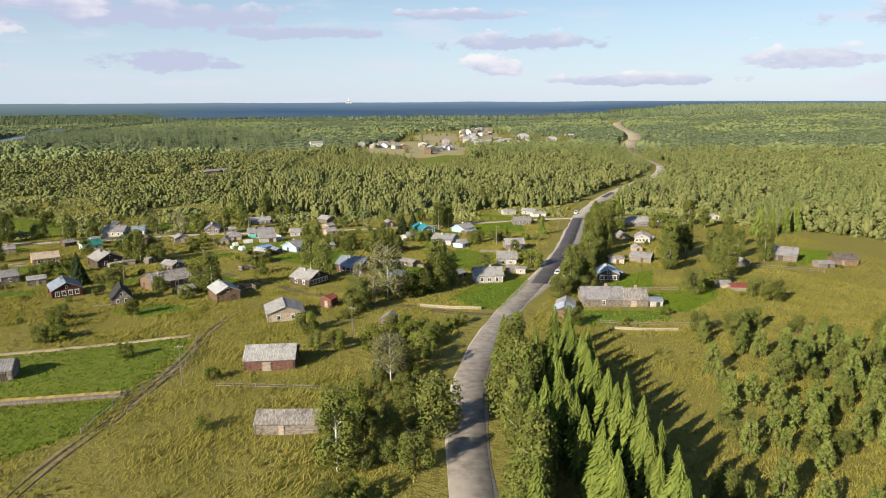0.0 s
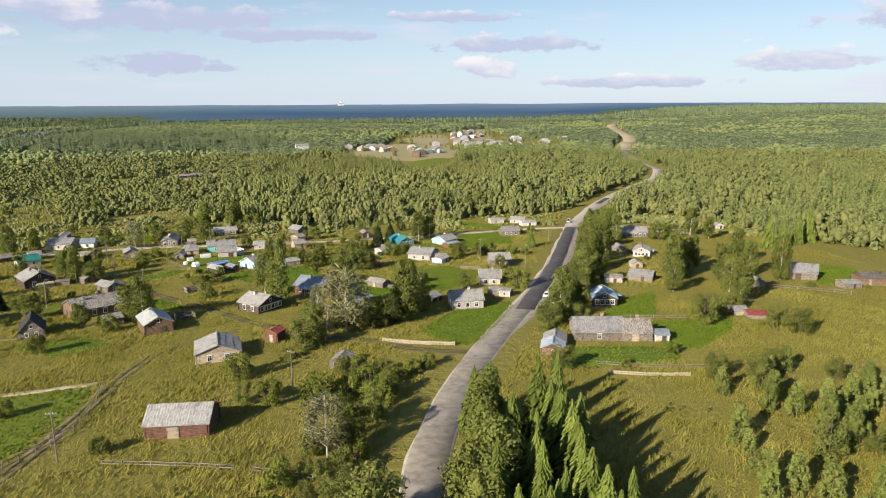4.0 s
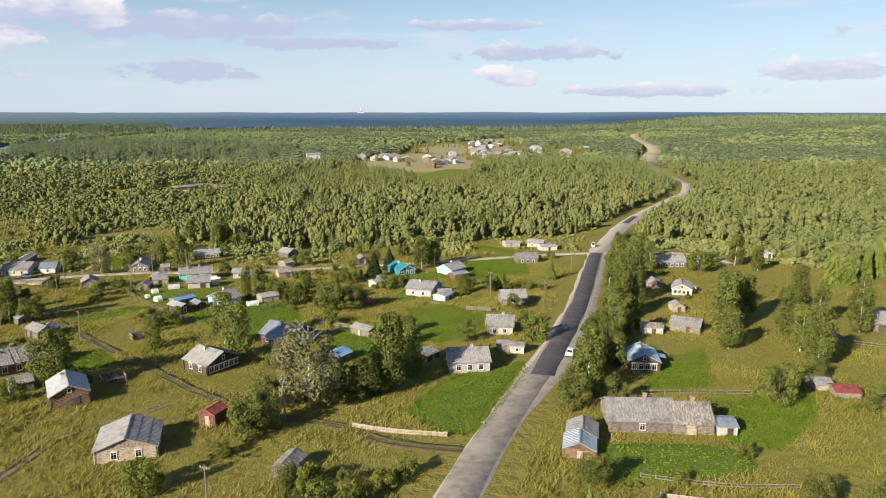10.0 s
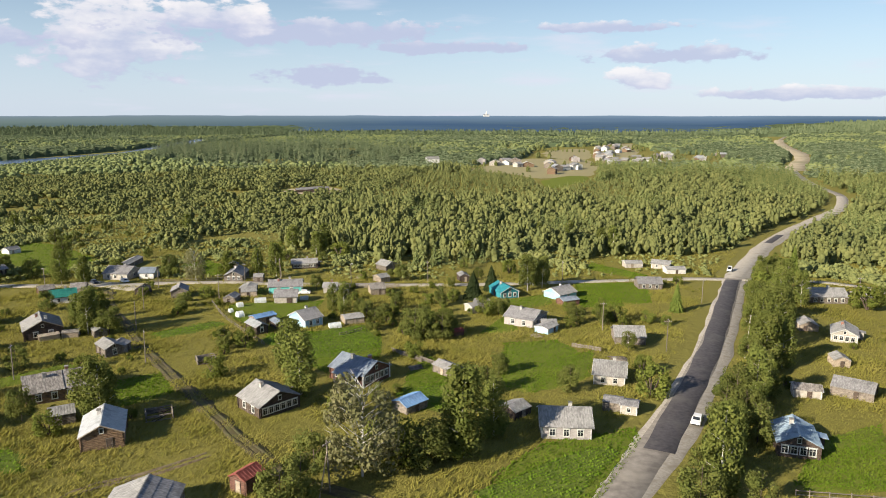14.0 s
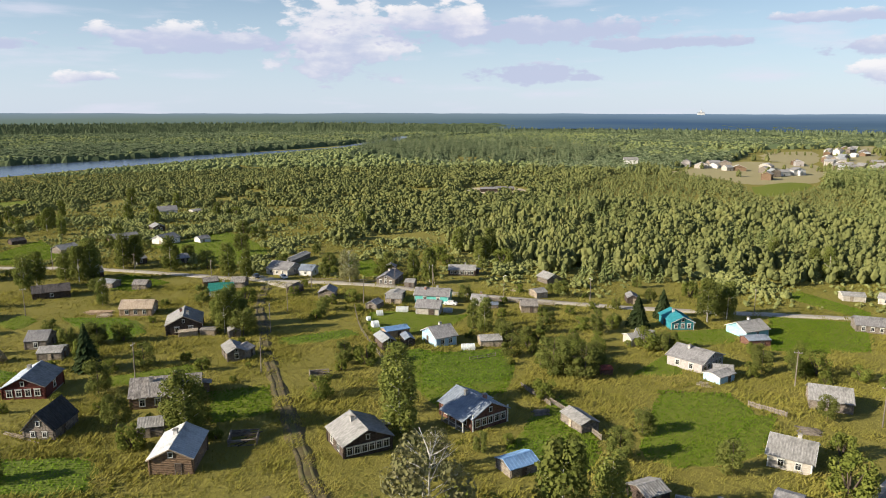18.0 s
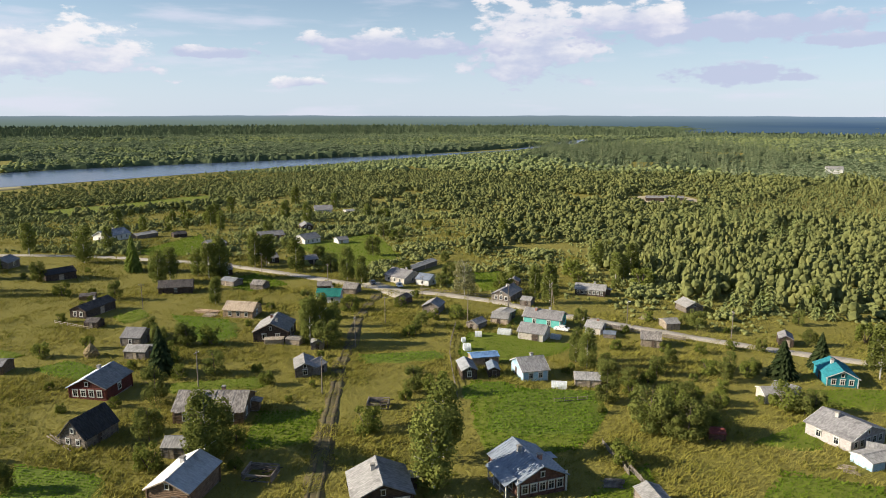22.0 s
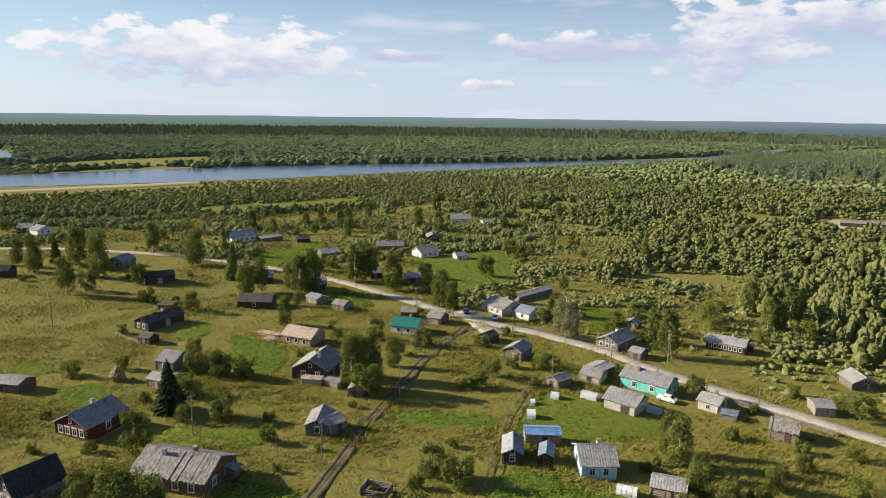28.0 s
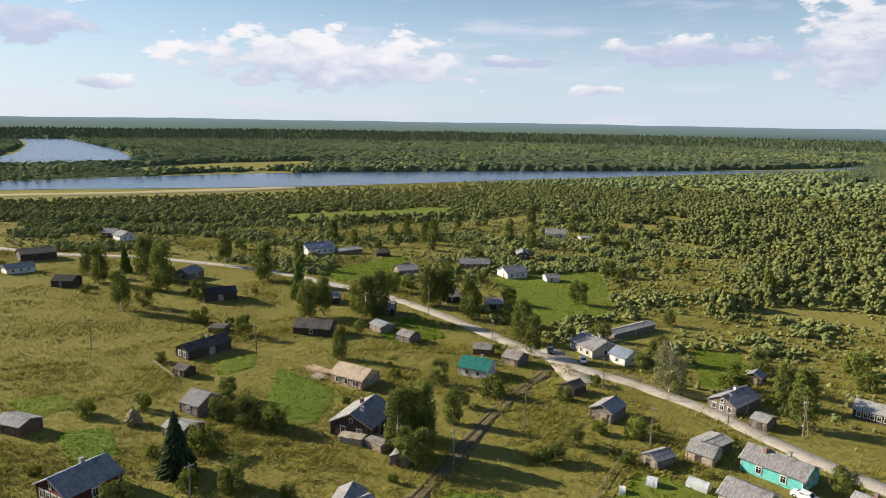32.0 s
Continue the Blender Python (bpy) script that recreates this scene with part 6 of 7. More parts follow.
EDGE_X = [-430, -408, -387, -318, -260, -200, -180, -150, -118, -66, -41, -22, 26, 75, 92, 134, 150, 160, 175, 260, 330]
EDGE_Y = [138, 330, 420, 435, 455, 400, 372, 385, 380, 355, 345, 376, 384, 409, 397, 374, 330, 290, 240, 170, 60]


def noise2(x, y, s, z):
    return np.array([noise.noise((a * s, b * s, z)) for a, b in zip(x, y)])


def in_river(x, y, extra=0):
    near = np.interp(y, [-360, 98, 235, 368, 700, 1144, 1640], [-660, -716, -694, -678, -690, -706, -800])
    far = np.interp(y, [-400, 87, 243, 430, 600, 905, 1180, 1680], [-780, -806, -836, -845, -817, -756, -735, -890])
    res = (x < near + extra) & (x > far - extra) & (y < 1660)
    up, dn = np.interp(x, [-2050, -1350, -1040, -1000], [65, 200, 210, 70]), np.interp(x, [-2100, -1600, -1280, -1110, -1000], [-55, 20, 28, -60, -200])
    return res | ((x < -1010) & (x > -2060) & (y < up + extra) & (y > dn - extra))


def bank_height(x, y):
    """How tall the growth is towards the near bank of the river, against the woods inland."""
    near = np.interp(y, [-360, 98, 235, 368, 700, 1144, 1640], [-660, -716, -694, -678, -690, -706, -800])
    d = np.where(x < -750, 900, x - near)
    return np.clip(0.3 + d / 230, 0.3, 1.0)


def grid_points(x0, x1, y0, y1, step, seed):
    r = np.random.default_rng(seed)
    a, b = np.meshgrid(np.arange(x0, x1, step), np.arange(y0, y1, step))
    a, b = a.ravel(), b.ravel()
    return a + r.uniform(-0.5, 0.5, len(a)) * step, b + r.uniform(-0.5, 0.5, len(b)) * step


def keep_open(x, y):
    ok = ~in_river(x, y, 6)
    ok &= ~((x > -720) & (x < -628) & (y < 345) & (y > -120))
    ok &= (x + 205) ** 2 + (y - 650) ** 2 > 34 ** 2
    for o in ([(-118, 875), (-100, 1010), (-62, 1090), (-50, 1400), (50, 1500), (140, 1680), (150, 1330), (240, 1210), (210, 1050), (90, 990), (50, 940), (32, 800), (-6, 690), (-42, 810)], [(-900, 165), (-892, 298), (-905, 425), (-1066, 459), (-1045, 325), (-960, 187)], [(-474, 294), (-492, 429), (-441, 401), (-425, 291)], *LAWNS):
        ok &= ~inside(x, y, o)
    c = curve_through(ROAD, 12)
    for px, py in c[c[:, 1] > 330]:
        ok &= (x - px) ** 2 + (y - py) ** 2 > (11 if py < 640 else 6 if py < 930 else 16) ** 2
    return ok


def in_view(x, y):
    a = np.degrees(np.arctan2(x + 20, y + 120))
    return (a > -118) & (a < 44)


# scrub on the open ground before the woods
x, y = grid_points(-430, 330, 150, 480, 3.3, 15)
street_y = np.interp(x, [-372, -324, -272, -195, -109, -27, 42, 98, 119, 330], [110, 172, 253, 290, 314, 325, 348, 355, 325, 150])
k_ = noise2(x, y, 0.03, 7.7) + 0.5 * noise2(x, y, 0.11, 1.7)
keep = (y > street_y + 9) & (k_ > -0.4) & clear_of(x, y, 1)
x, y, k_ = x[keep], y[keep], k_[keep]
tall_bush = k_ > 0.12
hs = np.where(tall_bush, rng.uniform(1.6, 3.6, len(x)), rng.uniform(0.5, 1.5, len(x)))
scrub = np.concatenate([scatter(LOW, x[tall_bush], y[tall_bush], hs[tall_bush], 1.15, 13), scatter(SCRUB, x[~tall_bush], y[~tall_bush], hs[~tall_bush], 1.3, 14)])
tagged(new("willow_scrub", tri_mesh("willow_scrub", scrub, M["wood_near"])), "low willow scrub on open ground", "shrubs", kind="stuff")
# near woods: single crowns in leaves
def tall_stand(x, y):
    """How far a spot lies in the old spruce stands: the strip before the far settlement and the wooded rise by the river."""
    a = inside(x, y, [(34, 780), (45, 930), (250, 950), (225, 815)])
    b = inside(x, y, [(-554, 946), (-724, 1260), (-473, 1491), (-180, 1150), (-240, 905), (-380, 870)])
    return a, b


x, y = grid_points(-680, 620, -60, 900, 6.2, 5)
edge = y - np.interp(x, EDGE_X, EDGE_Y, left=-200, right=40)
clump = noise2(x, y, 0.012, 2.2)
fine_n = noise2(x, y, 0.05, 5.2)
west = np.clip((-60 - x) / 160, 0, 1)
keep = (edge > 0) & keep_open(x, y) & in_view(x, y) & (np.hypot(x, y - 100) < 800)
glade = noise2(x, y, 0.022, 15.5)
keep &= fine_n * 0.8 + clump * 0.5 + np.clip(edge / 50, 0, 1.3) - 0.2 > 0.16 * west + (glade > 0.16) * west * (0.3 + 2.0 * glade) * (x > -430)
keep &= clear_of(x, y, 2)
x, y, edge, clump, west, fine_n = x[keep], y[keep], edge[keep], clump[keep], west[keep], fine_n[keep]
mix = noise2(x, y, 0.02, 8.4) + rng.normal(size=len(x)) * 0.12
strip, rise_ = tall_stand(x, y)
fir = (mix > 0.36 + 0.5 * west) | (rng.uniform(size=len(x)) < 0.12 * (1 - west)) | strip | rise_
fir |= (x > 150) & (mix > -0.08)
tall = ~fir & (west < 0.5) & (rng.uniform(size=len(x)) < 0.75)
low = ~fir & ~tall & (west > 0.3) & (fine_n < 0.12)
fir &= ~((x < -400) & ~rise_)
low |= (x < -400) & ~tall & ~fir
tall &= ~(x < -400)
rnd_ = ~fir & ~tall & ~low
sight = 1 - 0.5 * ((x > -150) & (x < 60) & (y > 590) & (y < 840) & ~strip)
grow = (0.75 + 0.35 * np.clip(edge / 120, 0, 1)) * np.where(x < -430, 0.8, 1.0) * bank_height(x, y) * sight * (1 + 0.18 * clump)
parts = []
close = np.hypot(x + 40, y - 150) < 430
for near_, sets in ((close, (ROUND, TALL, LOW)), (~close, (ROUND_MID, TALL_MID, LOW_MID))):
    k1, k2, k3 = rnd_ & near_, tall & near_, low & near_
    parts.append(scatter(sets[0], x[k1], y[k1], rng.uniform(3.5, 9.5, k1.sum()) * grow[k1], 1.05, 1))
    parts.append(scatter(sets[1], x[k2], y[k2], rng.uniform(7.0, 12.5, k2.sum()) * grow[k2], 1.32, 2))
    parts.append(scatter(sets[2], x[k3], y[k3], np.where(x[k3] < -400, rng.uniform(3.6, 6.5, k3.sum()), rng.uniform(2.2, 6.0, k3.sum())) * grow[k3], 1.2, 3))
tagged(new("mixed_wood", tri_mesh("mixed_wood", np.concatenate(parts), M["wood_near"])), "mixed wood of willow, alder and young birch", "woodland", kind="stuff")
tagged(new("spruce_wood", tri_mesh("spruce_wood", scatter(FIR, x[fir], y[fir], rng.uniform(7, 13, fir.sum()) * grow[fir] * (1 + 0.35 * strip + 0.5 * rise_)[fir], 1.25, 4), M["fir_wood"])), "young spruce wood behind the village", "woodland", kind="stuff")
# middle distance
x, y = grid_points(-2000, 1500, -300, 1900, 8.6, 6)
r = np.hypot(x, y - 100)
keep = (r > 790) & (r < 1900) & keep_open(x, y) & in_view(x, y)
x, y = x[keep], y[keep]
n_ = noise2(x, y, 0.004, 1.4)
m_ = noise2(x, y, 0.02, 6.4)
bank = (x < -400) & (x > -740)
keep = n_ + m_ > -0.62
x, y, n_, m_, bank = x[keep], y[keep], n_[keep], m_[keep], bank[keep]
strip, rise_ = tall_stand(x, y)
fir = (m_ + n_ + rng.normal(size=len(x)) * 0.15 > -0.15 + 0.35 * bank) & ~((x > -720) & (x < -520) & (y < 1200)) | strip | rise_
fir_, old_ = fir & ~rise_, rise_ & (rng.uniform(size=len(x)) < 0.4)
tagged(new("spruce_wood", tri_mesh("spruce_wood", scatter(FIR_FAR, x[fir_], y[fir_], rng.uniform(9, 16, fir_.sum()) * bank_height(x, y)[fir_], 1.6, 7), M["hazed_fir"])), "dark spruce wood beyond the village", "woodland", kind="stuff")
tagged(new("spruce_wood", tri_mesh("spruce_wood", scatter(FIR, x[old_], y[old_], rng.uniform(12, 28, old_.sum()), 0.95, 17), M["hazed_fir"])), "stand of tall old spruces by the river", "woodland", kind="stuff")
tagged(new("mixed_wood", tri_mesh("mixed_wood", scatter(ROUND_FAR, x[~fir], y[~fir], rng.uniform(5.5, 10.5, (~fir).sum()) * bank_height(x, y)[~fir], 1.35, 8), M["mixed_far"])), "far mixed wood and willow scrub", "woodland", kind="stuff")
# trees and bushes between the houses of the far settlement
x, y = grid_points(-120, 240, 880, 1560, 17, 77)
keep = (noise2(x, y, 0.012, 21.3) > 0.05) & (noise2(x, y, 0.05, 11.3) > -0.05)
x, y = x[keep], y[keep]
tagged(new("settlement_trees", tri_mesh("settlement_trees", scatter(TALL, x, y, rng.uniform(4, 11, len(x)), 1.3, 78), M["wood_near"])), "trees and bushes among the far settlement houses", "woodland", kind="stuff")
# to the horizon
x, y = grid_points(-2900, 2700, -500, 2900, 17, 9)
r = np.hypot(x, y - 150)
azim = np.degrees(np.arctan2(x, y - 100))
reach = 2780 - 650 * smooth01((azim + 34) / 14) * smooth01((20 - azim) / 6)
keep = (r > 1880) & (r < reach + 60 * noise2(x, y, 0.004, 8.8)) & in_view(x, y) & ~in_river(x, y, 10)
x, y = x[keep], y[keep]
keep = noise2(x, y, 0.0025, 4.4) > -0.5
x, y = x[keep], y[keep]
tagged(new("spruce_wood", tri_mesh("spruce_wood", scatter(FIR_TINY, x, y, rng.uniform(9, 17, len(x)), 1.7, 10), M["hazed_wood"])), "endless dark spruce forest to the horizon", "woodland", kind="stuff")


def canopy():
    """The closed roof of the far forest: a rough sheet a little below the tree tops."""
    a = np.radians(np.linspace(-120, 46, 480))
    r = np.geomspace(800, 2800, 150)
    A, R = np.meshgrid(a, r)
    X, Y = np.sin(A) * R, np.cos(A) * R + 100
    flat_x, flat_y = X.ravel(), Y.ravel()
    lift = rng.uniform(2.5, 8.5, len(flat_x)) * smooth01((R.ravel() - 820) / 150) * bank_height(flat_x, flat_y) ** 1.5
    ok = keep_open(flat_x, flat_y) & (noise2(flat_x, flat_y, 0.004, 1.4) + noise2(flat_x, flat_y, 0.02, 6.4) > -0.5)
    lift = np.where(ok, lift, -2.0)
    V = np.stack([flat_x, flat_y, hgt(flat_x, flat_y) + lift], -1)
    n = len(a)
    q = (np.arange(len(r) - 1)[:, None] * n + np.arange(n - 1)[None]).ravel()
    return mesh("forest_canopy", V.tolist(), np.stack([q, q + n, q + n + 1, q + 1], -1).tolist(), M["understory_shade"])


def hazy_distance():
    """Last forest ridges before the horizon, painted-haze blue: a plain backdrop far behind the rest."""
    a = np.radians(np.linspace(-124, 52, 260))
    r = np.geomspace(2080, 4870, 22)
    A, R = np.meshgrid(a, r)
    X, Y = np.sin(A) * R, np.cos(A) * R + 150
    fx, fy = X.ravel(), Y.ravel()
    near = smooth01((np.degrees(A.ravel()) + 34) / 14) * smooth01((20 - np.degrees(A.ravel())) / 6)
    Z = hgt(fx, fy) + 8 - 22 * (1 - near) * smooth01((2900 - R.ravel()) / 300) + 5 * noise2(fx, fy, 0.0016, 3.3) + 3 * noise2(fx, fy, 0.01, 1.3)
    n = len(a)
    q = (np.arange(len(r) - 1)[:, None] * n + np.arange(n - 1)[None]).ravel()
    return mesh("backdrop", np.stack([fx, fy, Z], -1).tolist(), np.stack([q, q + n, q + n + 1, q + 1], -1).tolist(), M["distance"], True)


tagged(new("backdrop", hazy_distance()), "forest ridges under the horizon with blue haze painted as glow", "distant forest", kind="structure")
tagged(new("forest_canopy", canopy()), "closed canopy of the far forest", "woodland", kind="stuff")

# ---- grass and crops ----
def tufts(x, y, h, seed, wide=0.22):
    r = np.random.default_rng(seed)
    z = hgt(x, y)
    T = []
    for k in range(2):
        a = r.uniform(0, 6.283, len(x))
        dx, dy = np.cos(a) * wide * r.uniform(0.6, 1.4, len(x)), np.sin(a) * wide * r.uniform(0.6, 1.4, len(x))
        lx, ly = (0.4 + r.normal(size=len(x)) * 0.6) * h, (0.3 + r.normal(size=len(x)) * 0.6) * h
        T.append(np.stack([np.stack([x - dx, y - dy, z - 0.05], -1), np.stack([x + dx, y + dy, z - 0.05], -1), np.stack([x + lx, y + ly, z + h * r.uniform(0.6, 1.2, len(x))], -1)], 1))
    return np.concatenate(T)


def blades(x, y, h, seed):
    """Single leaning blades, each a narrow triangle."""
    r = np.random.default_rng(seed)
    z, n = hgt(x, y), len(x)
    a = r.uniform(0, 6.283, n)
    w = h * r.uniform(0.1, 0.22, n)
    dx, dy = np.cos(a) * w, np.sin(a) * w
    lx, ly = (0.5 + r.normal(size=n) * 0.8) * h, (0.4 + r.normal(size=n) * 0.8) * h
    return np.stack([np.stack([x - dx, y - dy, z - 0.05], -1), np.stack([x + dx, y + dy, z - 0.05], -1), np.stack([x + lx, y + ly, z + h], -1)], 1)


x, y = rng.uniform(-260, 150, 1250000), rng.uniform(45, 340, 1250000)
near = np.interp(y, [45, 100, 200, 340], [0, 0, -40, -100])
keep = (np.abs(x - near) < 150) & (rng.uniform(size=len(x)) < np.interp(np.hypot(x - near, np.maximum(0, y - 190)), [0, 60, 160], [1.0, 0.9, 0.45]))
x, y = x[keep], y[keep]
keep = clear_of(x, y, -2.2)
x, y = x[keep], y[keep]
den = noise2(x, y, 0.06, 2.9) + 0.5 * noise2(x, y, 0.3, 4.9)
keep = (den + rng.uniform(-0.9, 0.6, len(x)) > -0.45) | (rng.uniform(size=len(x)) < 0.35)
x, y, den = x[keep], y[keep], den[keep]
tagged(new("long_grass", tri_mesh("long_grass", blades(x, y, (0.28 + 0.5 * np.clip(den + 0.4, 0, 1)) * rng.uniform(0.7, 1.3, len(x)), 3), M["grass"])), "uneven tufts of long meadow grass", "grass", kind="stuff")
x, y = rng.uniform(-420, 150, 760000), rng.uniform(130, 450, 760000)
keep = clear_of(x, y, -2.2) & ((y > 340) | (np.abs(x - np.interp(y, [45, 100, 200, 340], [0, 0, -40, -100])) > 148)) & (y < np.interp(x, EDGE_X, EDGE_Y) + 25)
x, y = x[keep], y[keep]
den = noise2(x, y, 0.05, 2.9) + 0.5 * noise2(x, y, 0.2, 4.9)
keep = (den + rng.uniform(-0.9, 0.6, len(x)) > -0.35) | (rng.uniform(size=len(x)) < 0.3)
x, y, den = x[keep], y[keep], den[keep]
tagged(new("long_grass", tri_mesh("long_grass", blades(x, y, (0.3 + 0.4 * np.clip(den + 0.4, 0, 1)) * rng.uniform(0.7, 1.3, len(x)), 5), M["grass"])), "long grass of the riverside meadow", "grass", kind="stuff")
WEED = [leafy_template(110 + i, 14, 0.17, "bush") for i in range(5)]
x, y = rng.uniform(-300, 130, 30000), rng.uniform(50, 350, 30000)
keep = clear_of(x, y, -0.6)
x, y = x[keep], y[keep]
k_ = noise2(x, y, 0.045, 12.9) + 0.6 * noise2(x, y, 0.16, 3.9)
keep = (k_ > 0.4) & (np.hypot(x - 5, y - 80) < 330)
x, y = x[keep], y[keep]
tagged(new("tall_weeds", tri_mesh("tall_weeds", scatter(WEED, x, y, rng.uniform(0.3, 0.8, len(x)), 1.5, 21), M["weed"])), "clumps of tall weeds in the meadow", "weeds", kind="stuff")
lx, ly = [], []
for o in LAWNS:
    p = np.array(o)
    a, b = p.min(0), p.max(0)
    m = int(min(9000, (b - a).prod() * 5))
    px, py = rng.uniform(a[0], b[0], m), rng.uniform(a[1], b[1], m)
    k = inside(px, py, o)
    lx.append(px[k])
    ly.append(py[k])
x, y = np.concatenate(lx), np.concatenate(ly)
tagged(new("short_grass", tri_mesh("short_grass", tufts(x, y, 0.22 + 0.2 * rng.uniform(size=len(x)), 31, 0.2), M["lawn_grass"])), "short bright grass of gardens and mown plots", "grass", kind="stuff")
rows_x, rows_y = [], []
for o in CROPS:
    p = np.array(o)
    (x0, y0), (x1, y1) = p.min(0), p.max(0)
    d = p[1] - p[0]
    ang = math.atan2(d[1], d[0])
    u, v = np.meshgrid(np.arange(-30, 30, 0.24), np.arange(-30, 30, 0.72))
    u, v = u.ravel(), v.ravel() + rng.uniform(-0.1, 0.1, u.size)
    px, py = p.mean(0)[0] + u * math.cos(ang) - v * math.sin(ang), p.mean(0)[1] + u * math.sin(ang) + v * math.cos(ang)
    k = inside(px, py, o) & (rng.uniform(size=len(px)) < 0.85)
    rows_x.append(px[k])
    rows_y.append(py[k])
x, y = np.concatenate(rows_x), np.concatenate(rows_y)
c = np.stack([x, y, hgt(x, y) + rng.uniform(0.12, 0.36, len(x))], -1)
up = np.tile(np.array([0, 0, 1.0]), (len(x), 1))
tagged(new("potato_plants", tri_mesh("potato_plants", leaf_quads(c, 0.17, up, rng, 0.9), M["crop"])), "rows of leafy potato plants in garden plots", "crops", kind="stuff")


# ---- small things ----
def fence(pts, label, material, h=1.1, gap=2.4, pickets=False, net=False):
    c = curve_through(pts, gap)
    root = tagged(new("fence"), label, "fence")
    root.location = (c[0][0], c[0][1], float(hgt(*c[0])))
    r = random.Random(int(c[0][0]))
    base = Vector(root.location)
    z = [float(hgt(*p)) for p in c]
    board = Geo().box(0, 0.13, -0.055, -0.03, 0.05, h).done("board", material)
    post = Geo().box(-0.06, 0.06, -0.06, 0.06, -0.4, h + 0.1).done("post", material)
    for p, pz in zip(c, z):
        part("post", post, root, at=Matrix.Translation(Vector((p[0], p[1], pz)) - base) @ pose(0, 0, 0, r.uniform(-4, 4), r.uniform(-4, 4), r.uniform(0, 90)))
    for i in range(len(c) - 1):
        a, b = Vector((*c[i], z[i])) - base, Vector((*c[i + 1], z[i + 1])) - base
        L = (b - a).length
        m = Matrix.Translation((a + b) / 2) @ (b - a).to_track_quat("X", "Z").to_matrix().to_4x4()
        for zz in ((0.35, 0.9) if not pickets else (0.3, 0.85)):
            part("rail", Geo().box(-L / 2, L / 2, -0.03, 0.03, zz * h - 0.06, zz * h + 0.06).done("rail", material), root, at=m)
        if pickets:
            k = int(L / 0.18)
            for j in range(k):
                part("board", board, root, at=m @ Matrix.Translation((-L / 2 + L * j / k, 0, 0)) @ Matrix.Diagonal((1, 1, r.uniform(0.9, 1.1), 1)))


fence([(-10.4, 169.1), (-3, 166.5), (5.5, 165)], "pale weathered board fence beside the garden", M["plank_pale_roof"], 0.9, 2.2, True)
fence([(42.4, 183.4), (52.5, 183.5), (63, 183)], "grey pole fence behind the farmhouse", M["log_grey"])
fence([(34.2, 145.1), (41.4, 143.2), (49, 142.7)], "low pale board fence at the field edge", M["plank_pale_roof"], 0.7, 2.2, True)
fence([(33, 150.5), (44, 147.5), (54, 147)], "grey pole fence along the potato field", M["log_grey"], 0.8)
fence([(-28.6, 239.3), (-20.3, 233.7), (-9.9, 223.3)], "grey garden fence of poles and boards", M["log_grey"], 1.1, 2.2, True)
fence([(94.7, 219.8), (106.5, 212), (118, 205)], "grey pole fence by the mown field", M["log_grey"])
fence([(11.4, 253.4), (18.3, 250.7)], "short grey garden fence", M["log_grey"], 1.1, 2.2, True)
fence([(-82, 104.2), (-62.2, 107.4)], "grey board fence below the yellow duct", M["log_grey"], 0.9, 2.0, True)
fence([(-61.5, 92), (-61, 106), (-56.5, 124), (-60.5, 143)], "thin pole fence along the bright field", M["log_grey"], 1.3)
fence([(-174.8, 203.4), (-162.3, 207.4)], "broken pale fence in the meadow", M["plank_pale_roof"], 0.8)
fence([(-72, 311.5), (-59.5, 313.5), (-48, 315.5)], "brown board fence along the street", M["log_grey"], 1.2, 2.2, True)
fence([(-138.6, 307.5), (-118.5, 316), (-104, 319)], "grey pole fence along the street", M["log_grey"], 1.0)
fence([(-63.8, 240.6), (-75.8, 252.5), (-87.2, 264.8), (-100.3, 281.9)], "grey pole fence round the vegetable garden", M["log_grey"])
fence([(-31.3, 241.5), (-22.5, 234.2)], "short board fence in the garden", M["log_grey"], 1.0, 2.2, True)
fence([(-48, 252), (-44, 258)], "small garden fence by the plot", M["log_grey"], 1.0)

fence([(-46.7, 111.9), (-39.5, 111.2), (-32.4, 110.3), (-27.4, 109.5)], "low rail fence of grey poles below the barn", M["log_grey"], 0.8, 3.4)
fence([(-24.7, 108.8), (-20.0, 107.4), (-16.0, 106.1)], "short grey rail fence in long grass", M["log_grey"], 0.8, 3.4)


def power_pole(x, y, h=8.0, lean=0.0, brace=False, lamp=False):
    root = tagged(new("power_pole"), "grey wooden power pole with a crossarm", "power pole", group="power poles")
    root.matrix_world = pose(x, y, float(hgt(x, y)), lean, 0, (x * 37) % 360)
    part("post", Geo().tube((0, 0, -0.6), (0, 0, h), 0.13, 0.09, 8).done("post", M["log_grey"]), root)
    part("crossarm", Geo().box(-0.8, 0.8, -0.05, 0.05, h - 0.6, h - 0.48).done("crossarm", M["log_grey"]), root)
    for s in (-0.7, -0.25, 0.25, 0.7):
        part("insulator", Geo().tube((s, 0, h - 0.48), (s, 0, h - 0.3), 0.05, 0.03, 6).done("insulator", M["trim"]), root)
    if brace:
        part("brace", Geo().tube((2.4, 0, -0.3), (0, 0, h - 1.6), 0.11, 0.09, 7).done("brace", M["log_pale"]), root)
    if lamp:
        part("lamp_head", Geo().box(-0.1, 0.1, -0.8, -0.1, h - 0.2, h - 0.08).done("lamp_head", M["trim"]), root)


